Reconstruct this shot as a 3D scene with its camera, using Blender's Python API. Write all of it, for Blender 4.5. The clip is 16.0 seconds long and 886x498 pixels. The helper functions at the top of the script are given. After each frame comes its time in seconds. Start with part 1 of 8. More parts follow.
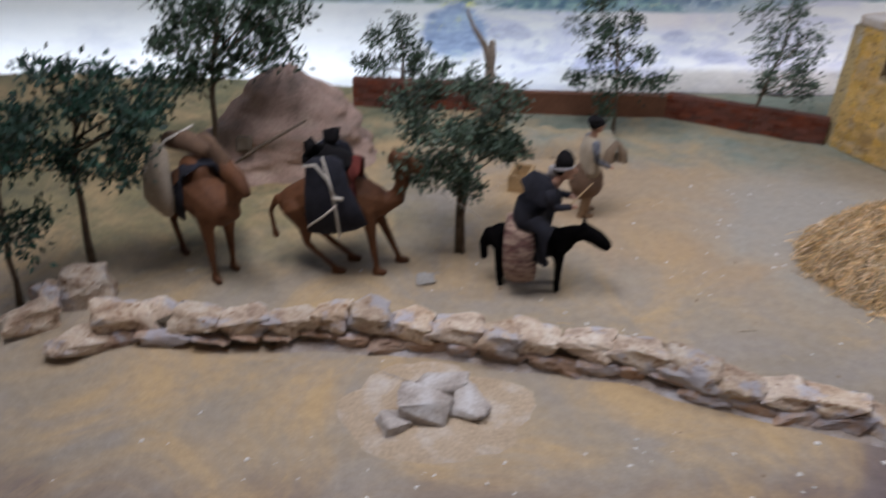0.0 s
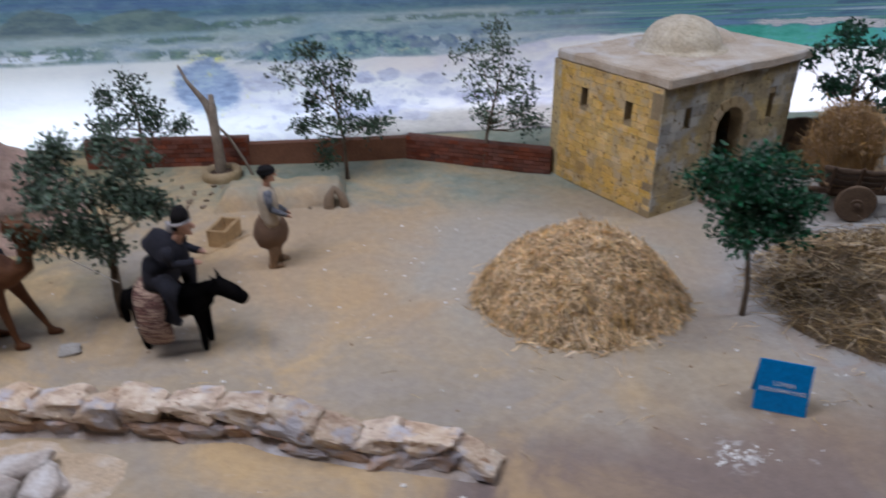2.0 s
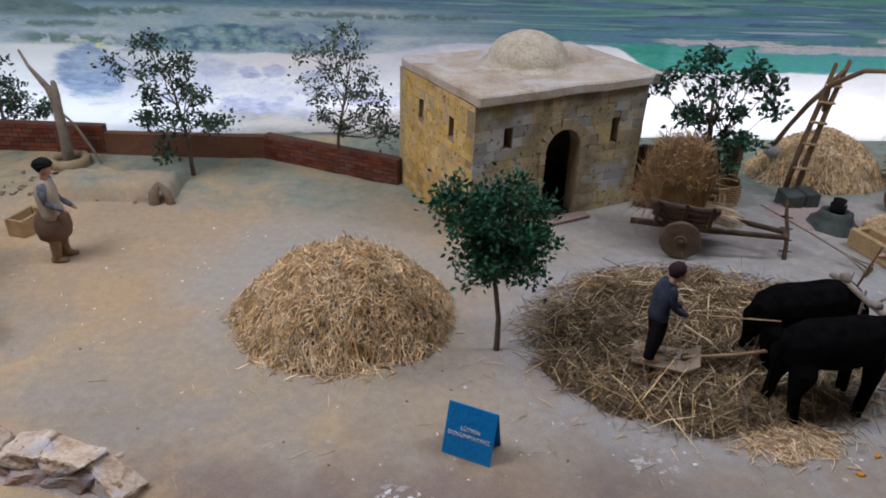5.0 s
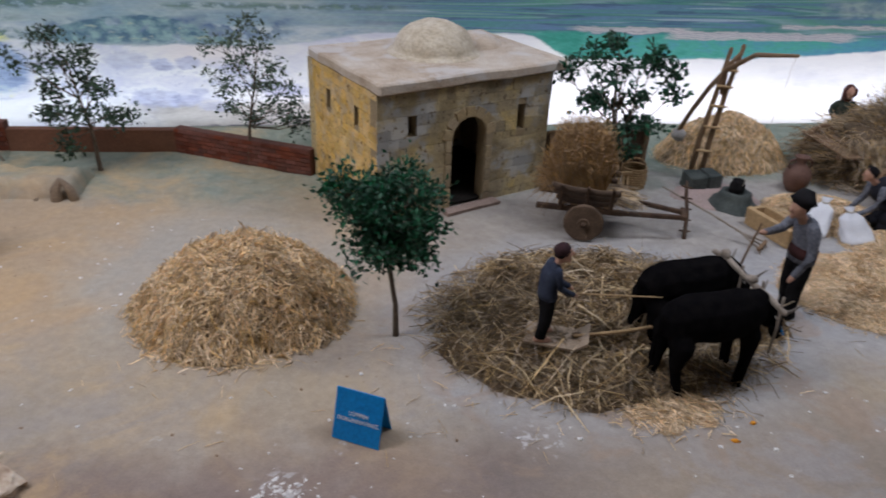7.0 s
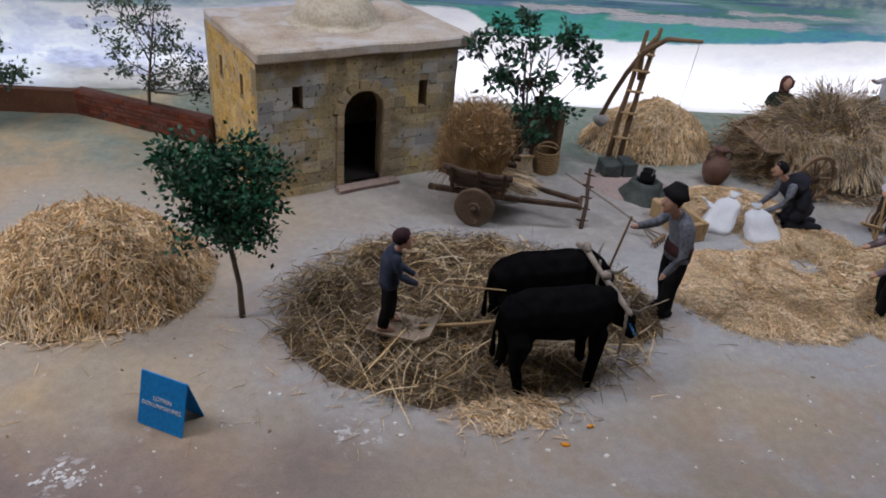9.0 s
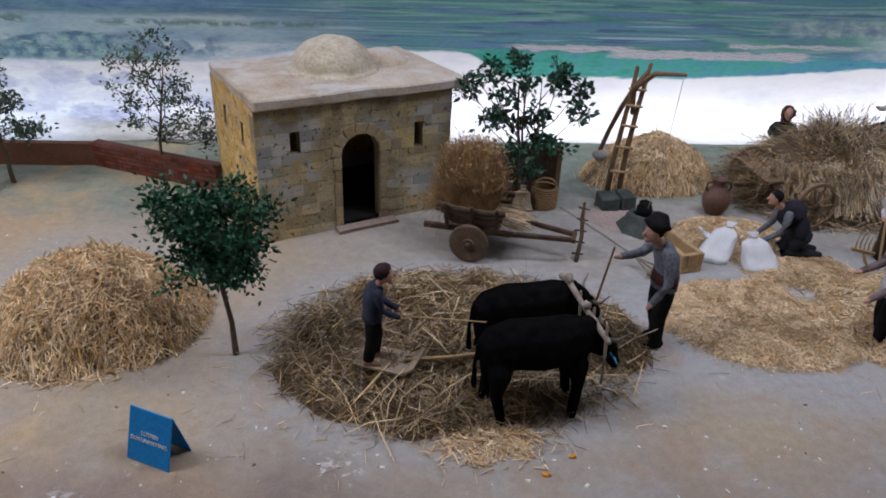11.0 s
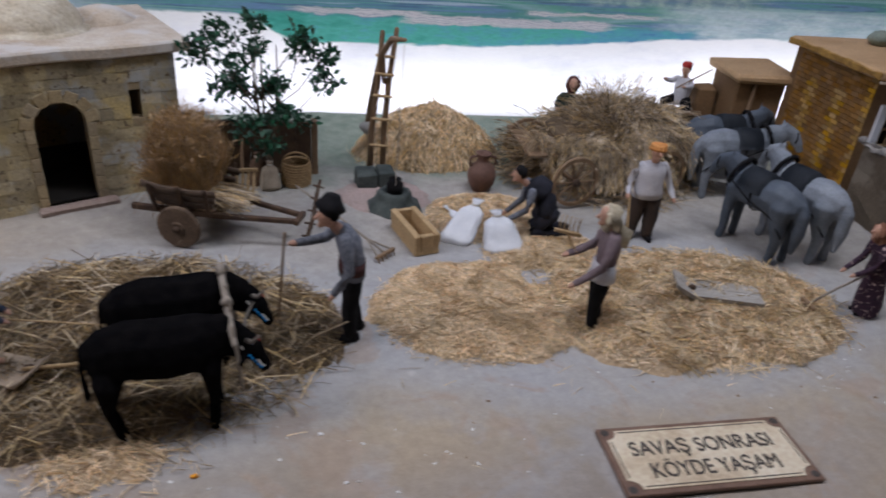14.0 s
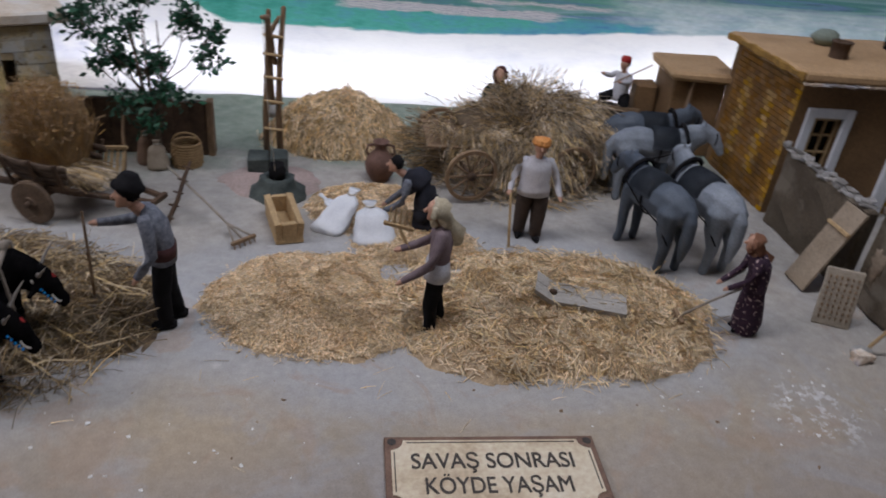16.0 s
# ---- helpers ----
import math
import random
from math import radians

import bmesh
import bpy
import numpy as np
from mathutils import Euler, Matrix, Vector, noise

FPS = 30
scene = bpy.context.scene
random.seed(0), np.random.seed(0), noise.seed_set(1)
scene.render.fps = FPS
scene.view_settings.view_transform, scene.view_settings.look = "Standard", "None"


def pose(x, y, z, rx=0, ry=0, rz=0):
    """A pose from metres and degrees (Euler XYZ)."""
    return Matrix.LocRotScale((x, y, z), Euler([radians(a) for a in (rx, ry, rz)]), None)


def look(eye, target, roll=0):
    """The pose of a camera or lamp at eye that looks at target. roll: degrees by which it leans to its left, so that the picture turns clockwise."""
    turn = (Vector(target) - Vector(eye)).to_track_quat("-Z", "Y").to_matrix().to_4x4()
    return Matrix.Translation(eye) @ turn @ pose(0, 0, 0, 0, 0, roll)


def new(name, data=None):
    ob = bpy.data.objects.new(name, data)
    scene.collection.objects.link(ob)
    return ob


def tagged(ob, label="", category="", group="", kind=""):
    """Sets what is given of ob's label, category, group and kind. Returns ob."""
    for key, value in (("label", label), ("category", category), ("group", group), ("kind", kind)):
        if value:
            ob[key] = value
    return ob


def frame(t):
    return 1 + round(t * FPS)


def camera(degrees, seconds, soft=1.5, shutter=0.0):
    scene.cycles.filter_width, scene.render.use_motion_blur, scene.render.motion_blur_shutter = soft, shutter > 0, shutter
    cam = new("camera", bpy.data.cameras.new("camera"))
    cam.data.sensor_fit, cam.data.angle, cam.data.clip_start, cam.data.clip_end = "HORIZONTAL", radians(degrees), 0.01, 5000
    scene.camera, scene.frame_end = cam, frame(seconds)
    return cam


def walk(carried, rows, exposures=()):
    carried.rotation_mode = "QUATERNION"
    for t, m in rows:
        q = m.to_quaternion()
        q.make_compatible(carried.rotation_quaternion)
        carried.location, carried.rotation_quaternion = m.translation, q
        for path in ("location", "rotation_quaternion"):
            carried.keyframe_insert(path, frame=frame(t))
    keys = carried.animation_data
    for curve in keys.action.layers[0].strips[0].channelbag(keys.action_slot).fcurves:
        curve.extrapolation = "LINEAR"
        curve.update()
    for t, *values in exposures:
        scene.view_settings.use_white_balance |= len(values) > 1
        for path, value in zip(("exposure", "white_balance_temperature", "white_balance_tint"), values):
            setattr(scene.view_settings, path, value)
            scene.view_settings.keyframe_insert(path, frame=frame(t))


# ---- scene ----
cam = camera(63.5, 16.0, soft=1.8, shutter=0.6)
# The path: 2.2 m of slow sideways carrying in front of the table, looking down at it.
METRES, EYE, TILT, LEAN, TURN = 2.2, 0.7005, -31.5, -0.82, 0.0
ROWS = [
    (0.0, 0.0, 0.0, 0.0, 0.0, 0.0, -0.0),
    (0.5, 0.0431, -0.019, -0.0065, -2.25, 4.98, 2.84),
    (1.0, 0.0904, -0.0088, -0.0085, -3.75, 5.69, 4.78),
    (1.5, 0.1503, 0.0008, 0.0016, -5.42, 4.45, 5.92),
    (2.0, 0.2132, 0.0015, -0.0049, -5.71, 3.29, 5.25),
    (2.5, 0.2777, -0.004, -0.0048, -6.36, 1.17, 3.22),
    (3.0, 0.3121, 0.0027, -0.0028, -8.61, 1.12, 5.22),
    (3.5, 0.3535, 0.0162, 0.0038, -7.62, 2.03, 3.92),
    (6.0, 0.4506, -0.0045, 0.0016, -2.55, 3.05, 0.59),
    (6.5, 0.4612, -0.0044, 0.0003, -5.05, 2.17, 1.7),
    (7.0, 0.4724, -0.0054, -0.0027, -7.2, 2.2, 2.69),
    (7.5, 0.4879, 0.0029, -0.0037, -10.13, 0.94, 3.45),
    (8.0, 0.5195, 0.019, 0.0026, -9.59, -0.24, 2.28),
    (8.5, 0.547, 0.0228, 0.0046, -9.88, -0.63, 2.8),
    (9.0, 0.583, 0.0073, 0.0006, -7.26, 0.29, 0.11),
    (11.5, 0.6216, -0.0078, -0.0056, -4.39, 3.9, 1.49),
    (12.0, 0.6321, -0.0043, -0.0037, -5.38, 3.42, 2.4),
    (12.5, 0.6591, 0.0105, 0.0031, -8.4, 3.7, 3.05),
    (13.0, 0.7034, 0.0298, 0.009, -11.26, 4.2, 3.23),
    (13.5, 0.7459, 0.0342, 0.0055, -11.63, 3.26, 4.8),
    (14.0, 0.7976, 0.027, 0.0023, -11.01, 1.11, 2.57),
    (14.5, 0.8402, 0.0258, -0.0027, -12.85, 1.66, 2.68),
    (15.0, 0.8814, 0.0383, -0.001, -13.7, 0.49, 2.95),
    (15.5, 0.9173, 0.0432, 0.001, -12.39, 0.1, 2.92),
    (16.0, 0.9497, 0.0317, -0.0011, -7.9, 0.7, -0.36),
]
walk(cam, [(t, pose(0, 0, EYE, TILT, LEAN, TURN) @ pose(METRES * x, METRES * y, METRES * z, 90 + pitch, roll, yaw)) for t, x, y, z, yaw, pitch, roll in ROWS],
     exposures=[(0.0, -0.12, 6250, 18), (0.5, -0.05, 5950, 17), (1.5, -0.04, 5950, 18), (3.5, 0.0, 6150, 18), (8.0, 0.0, 6250, 18), (12.0, 0.0, 6150, 19), (13.6, 0.10, 6150, 19), (15.0, 0.02, 6200, 18), (16.0, -0.02, 6250, 18)])

# ---- light ----
world = bpy.data.worlds.new("room_air")
world.use_nodes = True
world.node_tree.nodes["Background"].inputs[0].default_value = (0.5, 0.55, 0.6, 1)
world.node_tree.nodes["Background"].inputs[1].default_value = 0.02
scene.world = world


def area_lamp(name, eye, target, sx, sy, watts, colour):
    data = bpy.data.lights.new(name, "AREA")
    data.shape, data.size, data.size_y, data.energy, data.color = "RECTANGLE", sx, sy, watts, colour
    ob = new(name, data)
    ob.matrix_world = look(eye, target)
    return ob


# ceiling lamps of the exhibition room, the strongest over the left end of the table
area_lamp("ceiling_lamp_key", (-0.35, 0.75, 1.86), (0.9, 1.35, 0.0), 0.9, 0.4, 23.0, (0.97, 0.96, 0.97))
for lx, watts in ((0.2, 7.0), (1.45, 5.0), (2.55, 15.5)):
    area_lamp("ceiling_lamp", (lx, 1.0, 1.88), (lx, 1.05, 0.0), 1.0, 0.3, watts, (0.88, 0.94, 1.0))
# the lamp strip hidden in the gap behind the table's back edge
for lx, watts in ((-1.0, 2.5), (0.6, 1.6), (2.2, 3.0), (3.8, 4.4)):
    area_lamp("strip_lamp", (lx, 2.085, -0.05), (lx, 2.17, 0.2), 1.6, 0.03, watts, (0.90, 0.94, 1.0))

# ---- materials ----
class Net:
    """Short hand for a node material."""

    def __init__(self, name, rough=0.8, metal=0.0, spec=0.3):
        self.mat = bpy.data.materials.new(name)
        self.mat.use_nodes = True
        self.tree = self.mat.node_tree
        self.shader = self.tree.nodes["Principled BSDF"]
        self.shader.inputs["Roughness"].default_value = rough
        self.shader.inputs["Metallic"].default_value = metal
        self.shader.inputs["Specular IOR Level"].default_value = spec
        self.pos = self.add("ShaderNodeNewGeometry").outputs["Position"]

    def add(self, kind, **props):
        node = self.tree.nodes.new(kind)
        for key, value in props.items():
            setattr(node, key, value)
        return node

    def put(self, socket, value):
        if isinstance(value, bpy.types.NodeSocket):
            self.tree.links.new(value, socket)
        elif isinstance(value, (tuple, list)) and len(value) == 3 and socket.type == "RGBA":
            socket.default_value = (*value, 1)
        else:
            socket.default_value = value

    def math(self, op, a, b=0.0, c=0.0, clamp=False):
        node = self.add("ShaderNodeMath", operation=op, use_clamp=clamp)
        for s, v in zip(node.inputs, (a, b, c)):
            self.put(s, v)
        return node.outputs[0]

    def noise(self, scale, detail=3.0, rough=0.55, at=None, warp=0.0):
        node = self.add("ShaderNodeTexNoise")
        self.put(node.inputs["Vector"], self.pos if at is None else at)
        self.put(node.inputs["Scale"], scale)
        self.put(node.inputs["Detail"], detail)
        self.put(node.inputs["Roughness"], rough)
        self.put(node.inputs["Distortion"], warp)
        return node.outputs["Fac"]

    def ramp(self, fac, stops, mode="LINEAR"):
        node = self.add("ShaderNodeValToRGB")
        node.color_ramp.interpolation = mode
        el = node.color_ramp.elements
        while len(el) < len(stops):
            el.new(0.5)
        for e, (p, c) in zip(el, stops):
            e.position = p
            e.color = (*c, 1) if isinstance(c, (tuple, list)) else (c, c, c, 1)
        self.put(node.inputs[0], fac)
        return node.outputs[0]

    def mix(self, fac, a, b, mode="MIX"):
        node = self.add("ShaderNodeMix", data_type="RGBA", blend_type=mode)
        self.put(node.inputs[0], fac)
        self.put(node.inputs[6], a)
        self.put(node.inputs[7], b)
        return node.outputs[2]

    def step(self, value, lo, hi):
        node = self.add("ShaderNodeMapRange", interpolation_type="SMOOTHSTEP")
        for s, v in zip(node.inputs, (value, lo, hi, 0.0, 1.0)):
            self.put(s, v)
        return node.outputs[0]

    def xyz(self, at=None):
        node = self.add("ShaderNodeSeparateXYZ")
        self.put(node.inputs[0], self.pos if at is None else at)
        return node.outputs

    def stretched(self, sx, sy, sz):
        node = self.add("ShaderNodeMapping")
        self.put(node.inputs["Vector"], self.pos)
        node.inputs["Scale"].default_value = (sx, sy, sz)
        return node.outputs[0]

    def bump(self, height, strength, distance):
        node = self.add("ShaderNodeBump")
        self.put(node.inputs["Height"], height)
        self.put(node.inputs["Strength"], strength)
        self.put(node.inputs["Distance"], distance)
        self.put(self.shader.inputs["Normal"], node.outputs[0])

    def finish(self, colour):
        self.put(self.shader.inputs["Base Color"], colour)
        return self.mat


def surface(name, colours, scale=30.0, fine=260.0, rough=0.8, metal=0.0, spec=0.3, bump=0.4, depth=0.002, vary="", amount=0.25, grain=None, fleck=None, patch=None):
    """A surface of two or more colours in patches, with a fine grain. vary: 'object' or 'island' shifts the tone piece by piece."""
    n = Net(name, rough, metal, spec)
    at = n.stretched(*grain) if grain else n.pos
    big = n.noise(scale, 4.0, 0.6, at)
    small = n.noise(fine, 3.0, 0.6, at)
    k = len(colours)
    col = n.ramp(big, [(0.3 + 0.4 * i / max(1, k - 1), c) for i, c in enumerate(colours)])
    col = n.mix(0.35, col, n.ramp(small, [(0.3, 0.25), (0.7, 0.85)]), "OVERLAY")
    if patch:
        col = n.mix(n.math("MULTIPLY", n.step(n.noise(patch[1], 4.0, 0.6), 0.50, 0.62), 0.75), col, patch[0])
    if fleck:
        col = n.mix(n.step(n.noise(fine * 0.45, 2.0), 0.62, 0.68), col, fleck)
    if vary:
        if vary == "object":
            r = n.add("ShaderNodeObjectInfo").outputs["Random"]
        else:
            r = n.add("ShaderNodeNewGeometry").outputs["Random Per Island"]
        hsv = n.add("ShaderNodeHueSaturation")
        n.put(hsv.inputs["Color"], col)
        n.put(hsv.inputs["Value"], n.math("MULTIPLY_ADD", r, 2 * amount, 1 - amount))
        n.put(hsv.inputs["Saturation"], n.math("MULTIPLY_ADD", n.math("FRACT", n.math("MULTIPLY", r, 7.13)), amount, 1 - amount * 0.5))
        col = hsv.outputs[0]
    n.put(n.shader.inputs["Roughness"], n.math("MULTIPLY_ADD", small, 0.25, rough - 0.12, True))
    n.bump(n.math("ADD", n.math("MULTIPLY", big, 0.6), n.math("MULTIPLY", small, 0.5)), bump, depth)
    return n.finish(col)


def ground_material():
    """Painted plaster: greyish beige with ochre, green and mauve washes, and pale scuffs."""
    n = Net("painted_plaster_ground", 0.85)
    x, y, z = n.xyz()
    a, b, c = n.noise(2.2, 4.0, 0.55), n.noise(7.0, 5.0, 0.6, None, 0.5), n.noise(60.0, 4.0, 0.65)
    d, fine = n.noise(24.0, 4.0, 0.6), n.noise(420.0, 2.0)
    col = n.ramp(a, [(0.32, (0.325, 0.278, 0.215)), (0.5, (0.392, 0.328, 0.245)), (0.68, (0.425, 0.338, 0.23))])
    # grey wash
    col = n.mix(n.math("MULTIPLY", n.step(b, 0.40, 0.66), 0.5), col, (0.345, 0.315, 0.29))
    # bluish grey over the yard between the houses
    yard = n.math("MULTIPLY", n.step(n.math("ADD", x, n.math("MULTIPLY", a, 0.5)), 1.15, 1.75), n.step(y, 0.75, 1.0))
    col = n.mix(n.math("MULTIPLY", yard, 0.66), col, n.ramp(d, [(0.35, (0.29, 0.285, 0.28)), (0.65, (0.40, 0.385, 0.365))]))
    # green wash along the back
    wob = n.math("ADD", y, n.math("MULTIPLY_ADD", b, 0.5, -0.25))
    col = n.mix(n.math("MULTIPLY", n.step(wob, 1.50, 1.72), 0.8), col, n.ramp(d, [(0.3, (0.155, 0.215, 0.16)), (0.7, (0.265, 0.31, 0.24))]))
    # teal-green wash at the foot of the brick wall behind the heap
    teal = n.math("MULTIPLY", n.math("MULTIPLY", n.step(x, 0.55, 0.75), n.step(x, 1.2, 1.02)), n.math("MULTIPLY", n.step(wob, 1.36, 1.50), n.step(wob, 1.85, 1.7)))
    col = n.mix(n.math("MULTIPLY", teal, 0.75), col, n.ramp(d, [(0.3, (0.185, 0.245, 0.20)), (0.7, (0.30, 0.34, 0.285))]))
    # dusty bluish rings round the straw beds
    for bx, by, rx, ry in ((1.48, 0.99, 0.40, 0.31), (2.30, 1.04, 0.53, 0.27)):
        dx, dy = n.math("DIVIDE", n.math("SUBTRACT", x, bx), rx), n.math("DIVIDE", n.math("SUBTRACT", y, by), ry)
        dr = n.math("ADD", n.math("SQRT", n.math("ADD", n.math("MULTIPLY", dx, dx), n.math("MULTIPLY", dy, dy))), n.math("MULTIPLY_ADD", b, 0.5, -0.25))
        col = n.mix(n.math("MULTIPLY", n.step(dr, 1.12, 0.85), 0.55), col, (0.375, 0.38, 0.39))
    # grass paint over the left hillside, run on to darken the ground behind the camels
    left = n.math("MULTIPLY", n.step(n.math("ADD", x, n.math("MULTIPLY", b, 0.35)), 0.30, -0.15), n.step(wob, 0.95, 1.25))
    col = n.mix(n.math("MULTIPLY", left, 0.85), col, n.ramp(d, [(0.3, (0.13, 0.13, 0.07)), (0.7, (0.30, 0.26, 0.12))]))
    # mauve and umber wash along the front
    front = n.step(n.math("ADD", n.math("ADD", y, n.math("MULTIPLY", n.step(x, 0.7, 0.3), 0.15)), n.math("MULTIPLY_ADD", b, 0.30, -0.15)), 0.80, 0.64)
    col = n.mix(n.math("MULTIPLY", front, n.math("MULTIPLY_ADD", n.step(x, 1.05, 1.45), -0.6, 0.85)), col, n.ramp(a, [(0.35, (0.160, 0.118, 0.120)), (0.65, (0.235, 0.176, 0.155))]))
    # ochre clouds, mostly before the stone wall and along the rear yard
    ochre = n.math("MULTIPLY", n.step(n.noise(4.2, 6.0, 0.68, None, 0.8), 0.40, 0.70), n.step(x, 1.5, 0.4))
    col = n.mix(n.math("MULTIPLY", ochre, 0.9), col, (0.55, 0.385, 0.20))
    # a warm wash before the back wall
    warm = n.math("MULTIPLY", n.math("MULTIPLY", n.step(wob, 0.98, 1.2), n.step(wob, 1.62, 1.45)), n.math("MULTIPLY", n.step(x, 0.0, 0.3), n.step(x, 1.25, 0.95)))
    col = n.mix(n.math("MULTIPLY", n.math("MULTIPLY", warm, n.math("MULTIPLY_ADD", b, 0.9, 0.40)), 0.62), col, (0.49, 0.335, 0.185))
    # bluish patch round the straw heap
    hx, hy = n.math("SUBTRACT", x, 0.80), n.math("SUBTRACT", y, 1.25)
    hr = n.math("SQRT", n.math("ADD", n.math("MULTIPLY", hx, hx), n.math("MULTIPLY", hy, hy)))
    col = n.mix(n.math("MULTIPLY", n.step(n.math("ADD", hr, n.math("MULTIPLY_ADD", b, 0.3, -0.15)), 0.36, 0.14), 0.62), col, (0.375, 0.385, 0.365))
    # bluish and brown blotches over the front yard
    near = n.math("MULTIPLY", n.step(y, 1.25, 0.95), n.step(x, 0.9, 1.3))
    e1, e2 = n.noise(5.5, 5.0, 0.62, None, 0.9), n.noise(6.5, 5.0, 0.62, n.stretched(1.0, 1.0, 1.0), 1.4)
    col = n.mix(n.math("MULTIPLY", n.math("MULTIPLY", n.step(e1, 0.50, 0.62), near), 0.32), col, (0.37, 0.37, 0.385))
    col = n.mix(n.math("MULTIPLY", n.math("MULTIPLY", n.step(e2, 0.53, 0.64), near), 0.5), col, (0.37, 0.27, 0.195))
    # pale scuffs
    scuff = n.math("MULTIPLY", n.step(n.noise(20.0, 6.0, 0.7), 0.62, 0.72), n.step(a, 0.42, 0.6))
    col = n.mix(n.math("MULTIPLY", scuff, 0.5), col, (0.60, 0.57, 0.54))
    for sx, sy, sr in ((2.80, 0.78, 0.10), (0.945, 0.655, 0.045), (1.30, 0.71, 0.05)):
        ex, ey = n.math("SUBTRACT", x, sx), n.math("SUBTRACT", y, sy)
        er = n.math("SQRT", n.math("ADD", n.math("MULTIPLY", ex, ex), n.math("MULTIPLY", ey, ey)))
        spot = n.math("MULTIPLY", n.step(er, sr, sr * 0.3), n.step(n.noise(55.0, 5.0, 0.7), 0.53, 0.60))
        col = n.mix(n.math("MULTIPLY", spot, 0.7), col, (0.66, 0.64, 0.63))
    col = n.mix(0.3, col, n.ramp(c, [(0.25, 0.32), (0.75, 0.7)]), "OVERLAY")
    col = n.mix(0.18, col, n.ramp(fine, [(0.3, 0.3), (0.7, 0.8)]), "OVERLAY")
    n.bump(n.math("ADD", n.math("ADD", n.math("MULTIPLY", d, 1.2), n.math("MULTIPLY", c, 0.6)), n.math("MULTIPLY", fine, 0.25)), 0.5, 0.004)
    return n.finish(col)


def painting_material():
    """The painted landscape: a pale plain below, wooded hills to the left and strips of fields to the right."""
    n = Net("landscape_painting", 0.6)
    x, y, z = n.xyz()
    w1, w2 = n.noise(3.5, 5.0, 0.6, n.stretched(1.0, 1.0, 3.2)), n.noise(12.0, 5.0, 0.65, n.stretched(1.0, 1.0, 3.2))
    clump = n.noise(26.0, 4.0, 0.6, n.stretched(1.0, 1.0, 1.5))
    daub = n.noise(48.0, 3.0, 0.6, n.stretched(0.6, 1.0, 1.8))
    wz = n.math("ADD", z, n.math("MULTIPLY_ADD", w2, 0.030, -0.015))
    wx = n.math("ADD", x, n.math("MULTIPLY_ADD", w2, 0.16, -0.08))

    def rect(x0, x1, z0, z1, sx=0.06, sz=0.006, slope=0.0):
        """A soft-edged strip; slope tips it along x."""
        zz = n.math("SUBTRACT", wz, n.math("MULTIPLY", n.math("SUBTRACT", x, x0), slope)) if slope else wz
        a = n.math("MULTIPLY", n.step(wx, x0 - sx, x0 + sx), n.step(wx, x1 + sx, x1 - sx))
        b = n.math("MULTIPLY", n.step(zz, z0 - sz, z0 + sz), n.step(zz, z1 + sz, z1 - sz))
        return n.math("MULTIPLY", a, b)

    def hump(cx, base, half, tall, soft=0.06):
        """A rounded hill standing on a base line."""
        q = n.math("DIVIDE", n.math("SUBTRACT", wx, cx), half)
        top = n.math("MULTIPLY_ADD", n.math("MULTIPLY", q, q), -tall, base + tall)
        return n.math("MULTIPLY", n.step(n.math("SUBTRACT", top, wz), -0.003, 0.005), n.step(wz, base - 0.012, base + 0.012))

    def paint(col, mask, amount, dark, light, by=None):
        return n.mix(n.math("MULTIPLY", mask, amount), col, n.ramp(by or clump, [(0.40, dark), (0.62, light)]))

    # sky over the far hills
    cloud = n.noise(5.0, 5.0, 0.6, n.stretched(1.0, 1.0, 2.4), 0.6)
    col = n.ramp(cloud, [(0.36, (0.26, 0.33, 0.55)), (0.50, (0.36, 0.42, 0.64)), (0.64, (0.66, 0.66, 0.74))])
    # long strips of fields with dark hedge streaks
    strip = n.noise(5.0, 1.5, 0.45, n.stretched(0.16, 1.0, 5.6), 0.12)
    fields = n.ramp(strip, [(0.30, (0.08, 0.15, 0.28)), (0.37, (0.09, 0.25, 0.24)), (0.43, (0.12, 0.20, 0.33)), (0.47, (0.07, 0.22, 0.19)), (0.50, (0.20, 0.33, 0.34)), (0.54, (0.10, 0.28, 0.21)), (0.58, (0.10, 0.18, 0.30)), (0.63, (0.17, 0.32, 0.29)), (0.70, (0.28, 0.38, 0.40))])
    streak = n.step(n.noise(9.0, 3.0, 0.55, n.stretched(0.45, 1.0, 9.0)), 0.57, 0.63)
    fields = n.mix(n.math("MULTIPLY", streak, 0.7), fields, (0.06, 0.10, 0.19))
    glint = n.step(n.noise(7.0, 2.0, 0.5, n.stretched(0.30, 1.0, 11.0), 0.1), 0.66, 0.70)
    fields = n.mix(n.math("MULTIPLY", glint, 0.6), fields, (0.42, 0.50, 0.55))
    sky_line = n.math("MULTIPLY_ADD", n.step(wx, -0.2, -0.9), -0.055, 0.428)
    col = n.mix(n.step(n.math("SUBTRACT", sky_line, wz), -0.006, 0.012), col, fields)
    # far blue ridges under the sky
    for base, tall, lo, dark, light in ((0.372, 0.060, 1.7, (0.10, 0.17, 0.32), (0.17, 0.27, 0.38)), (0.330, 0.050, 2.6, (0.10, 0.18, 0.25), (0.17, 0.28, 0.30))):
        line = n.math("MULTIPLY_ADD", n.noise(lo, 2.0, 0.5, n.stretched(1.0, 1.0, 0.0)), tall, base)
        m = n.math("MULTIPLY", n.step(n.math("SUBTRACT", line, wz), -0.003, 0.004), n.step(wz, base - 0.045, base - 0.005))
        col = paint(col, n.math("MULTIPLY", n.math("MULTIPLY", m, n.step(wx, -0.95, -0.25)), n.step(wx, 1.5, 0.6)), 0.85, dark, light, w2)
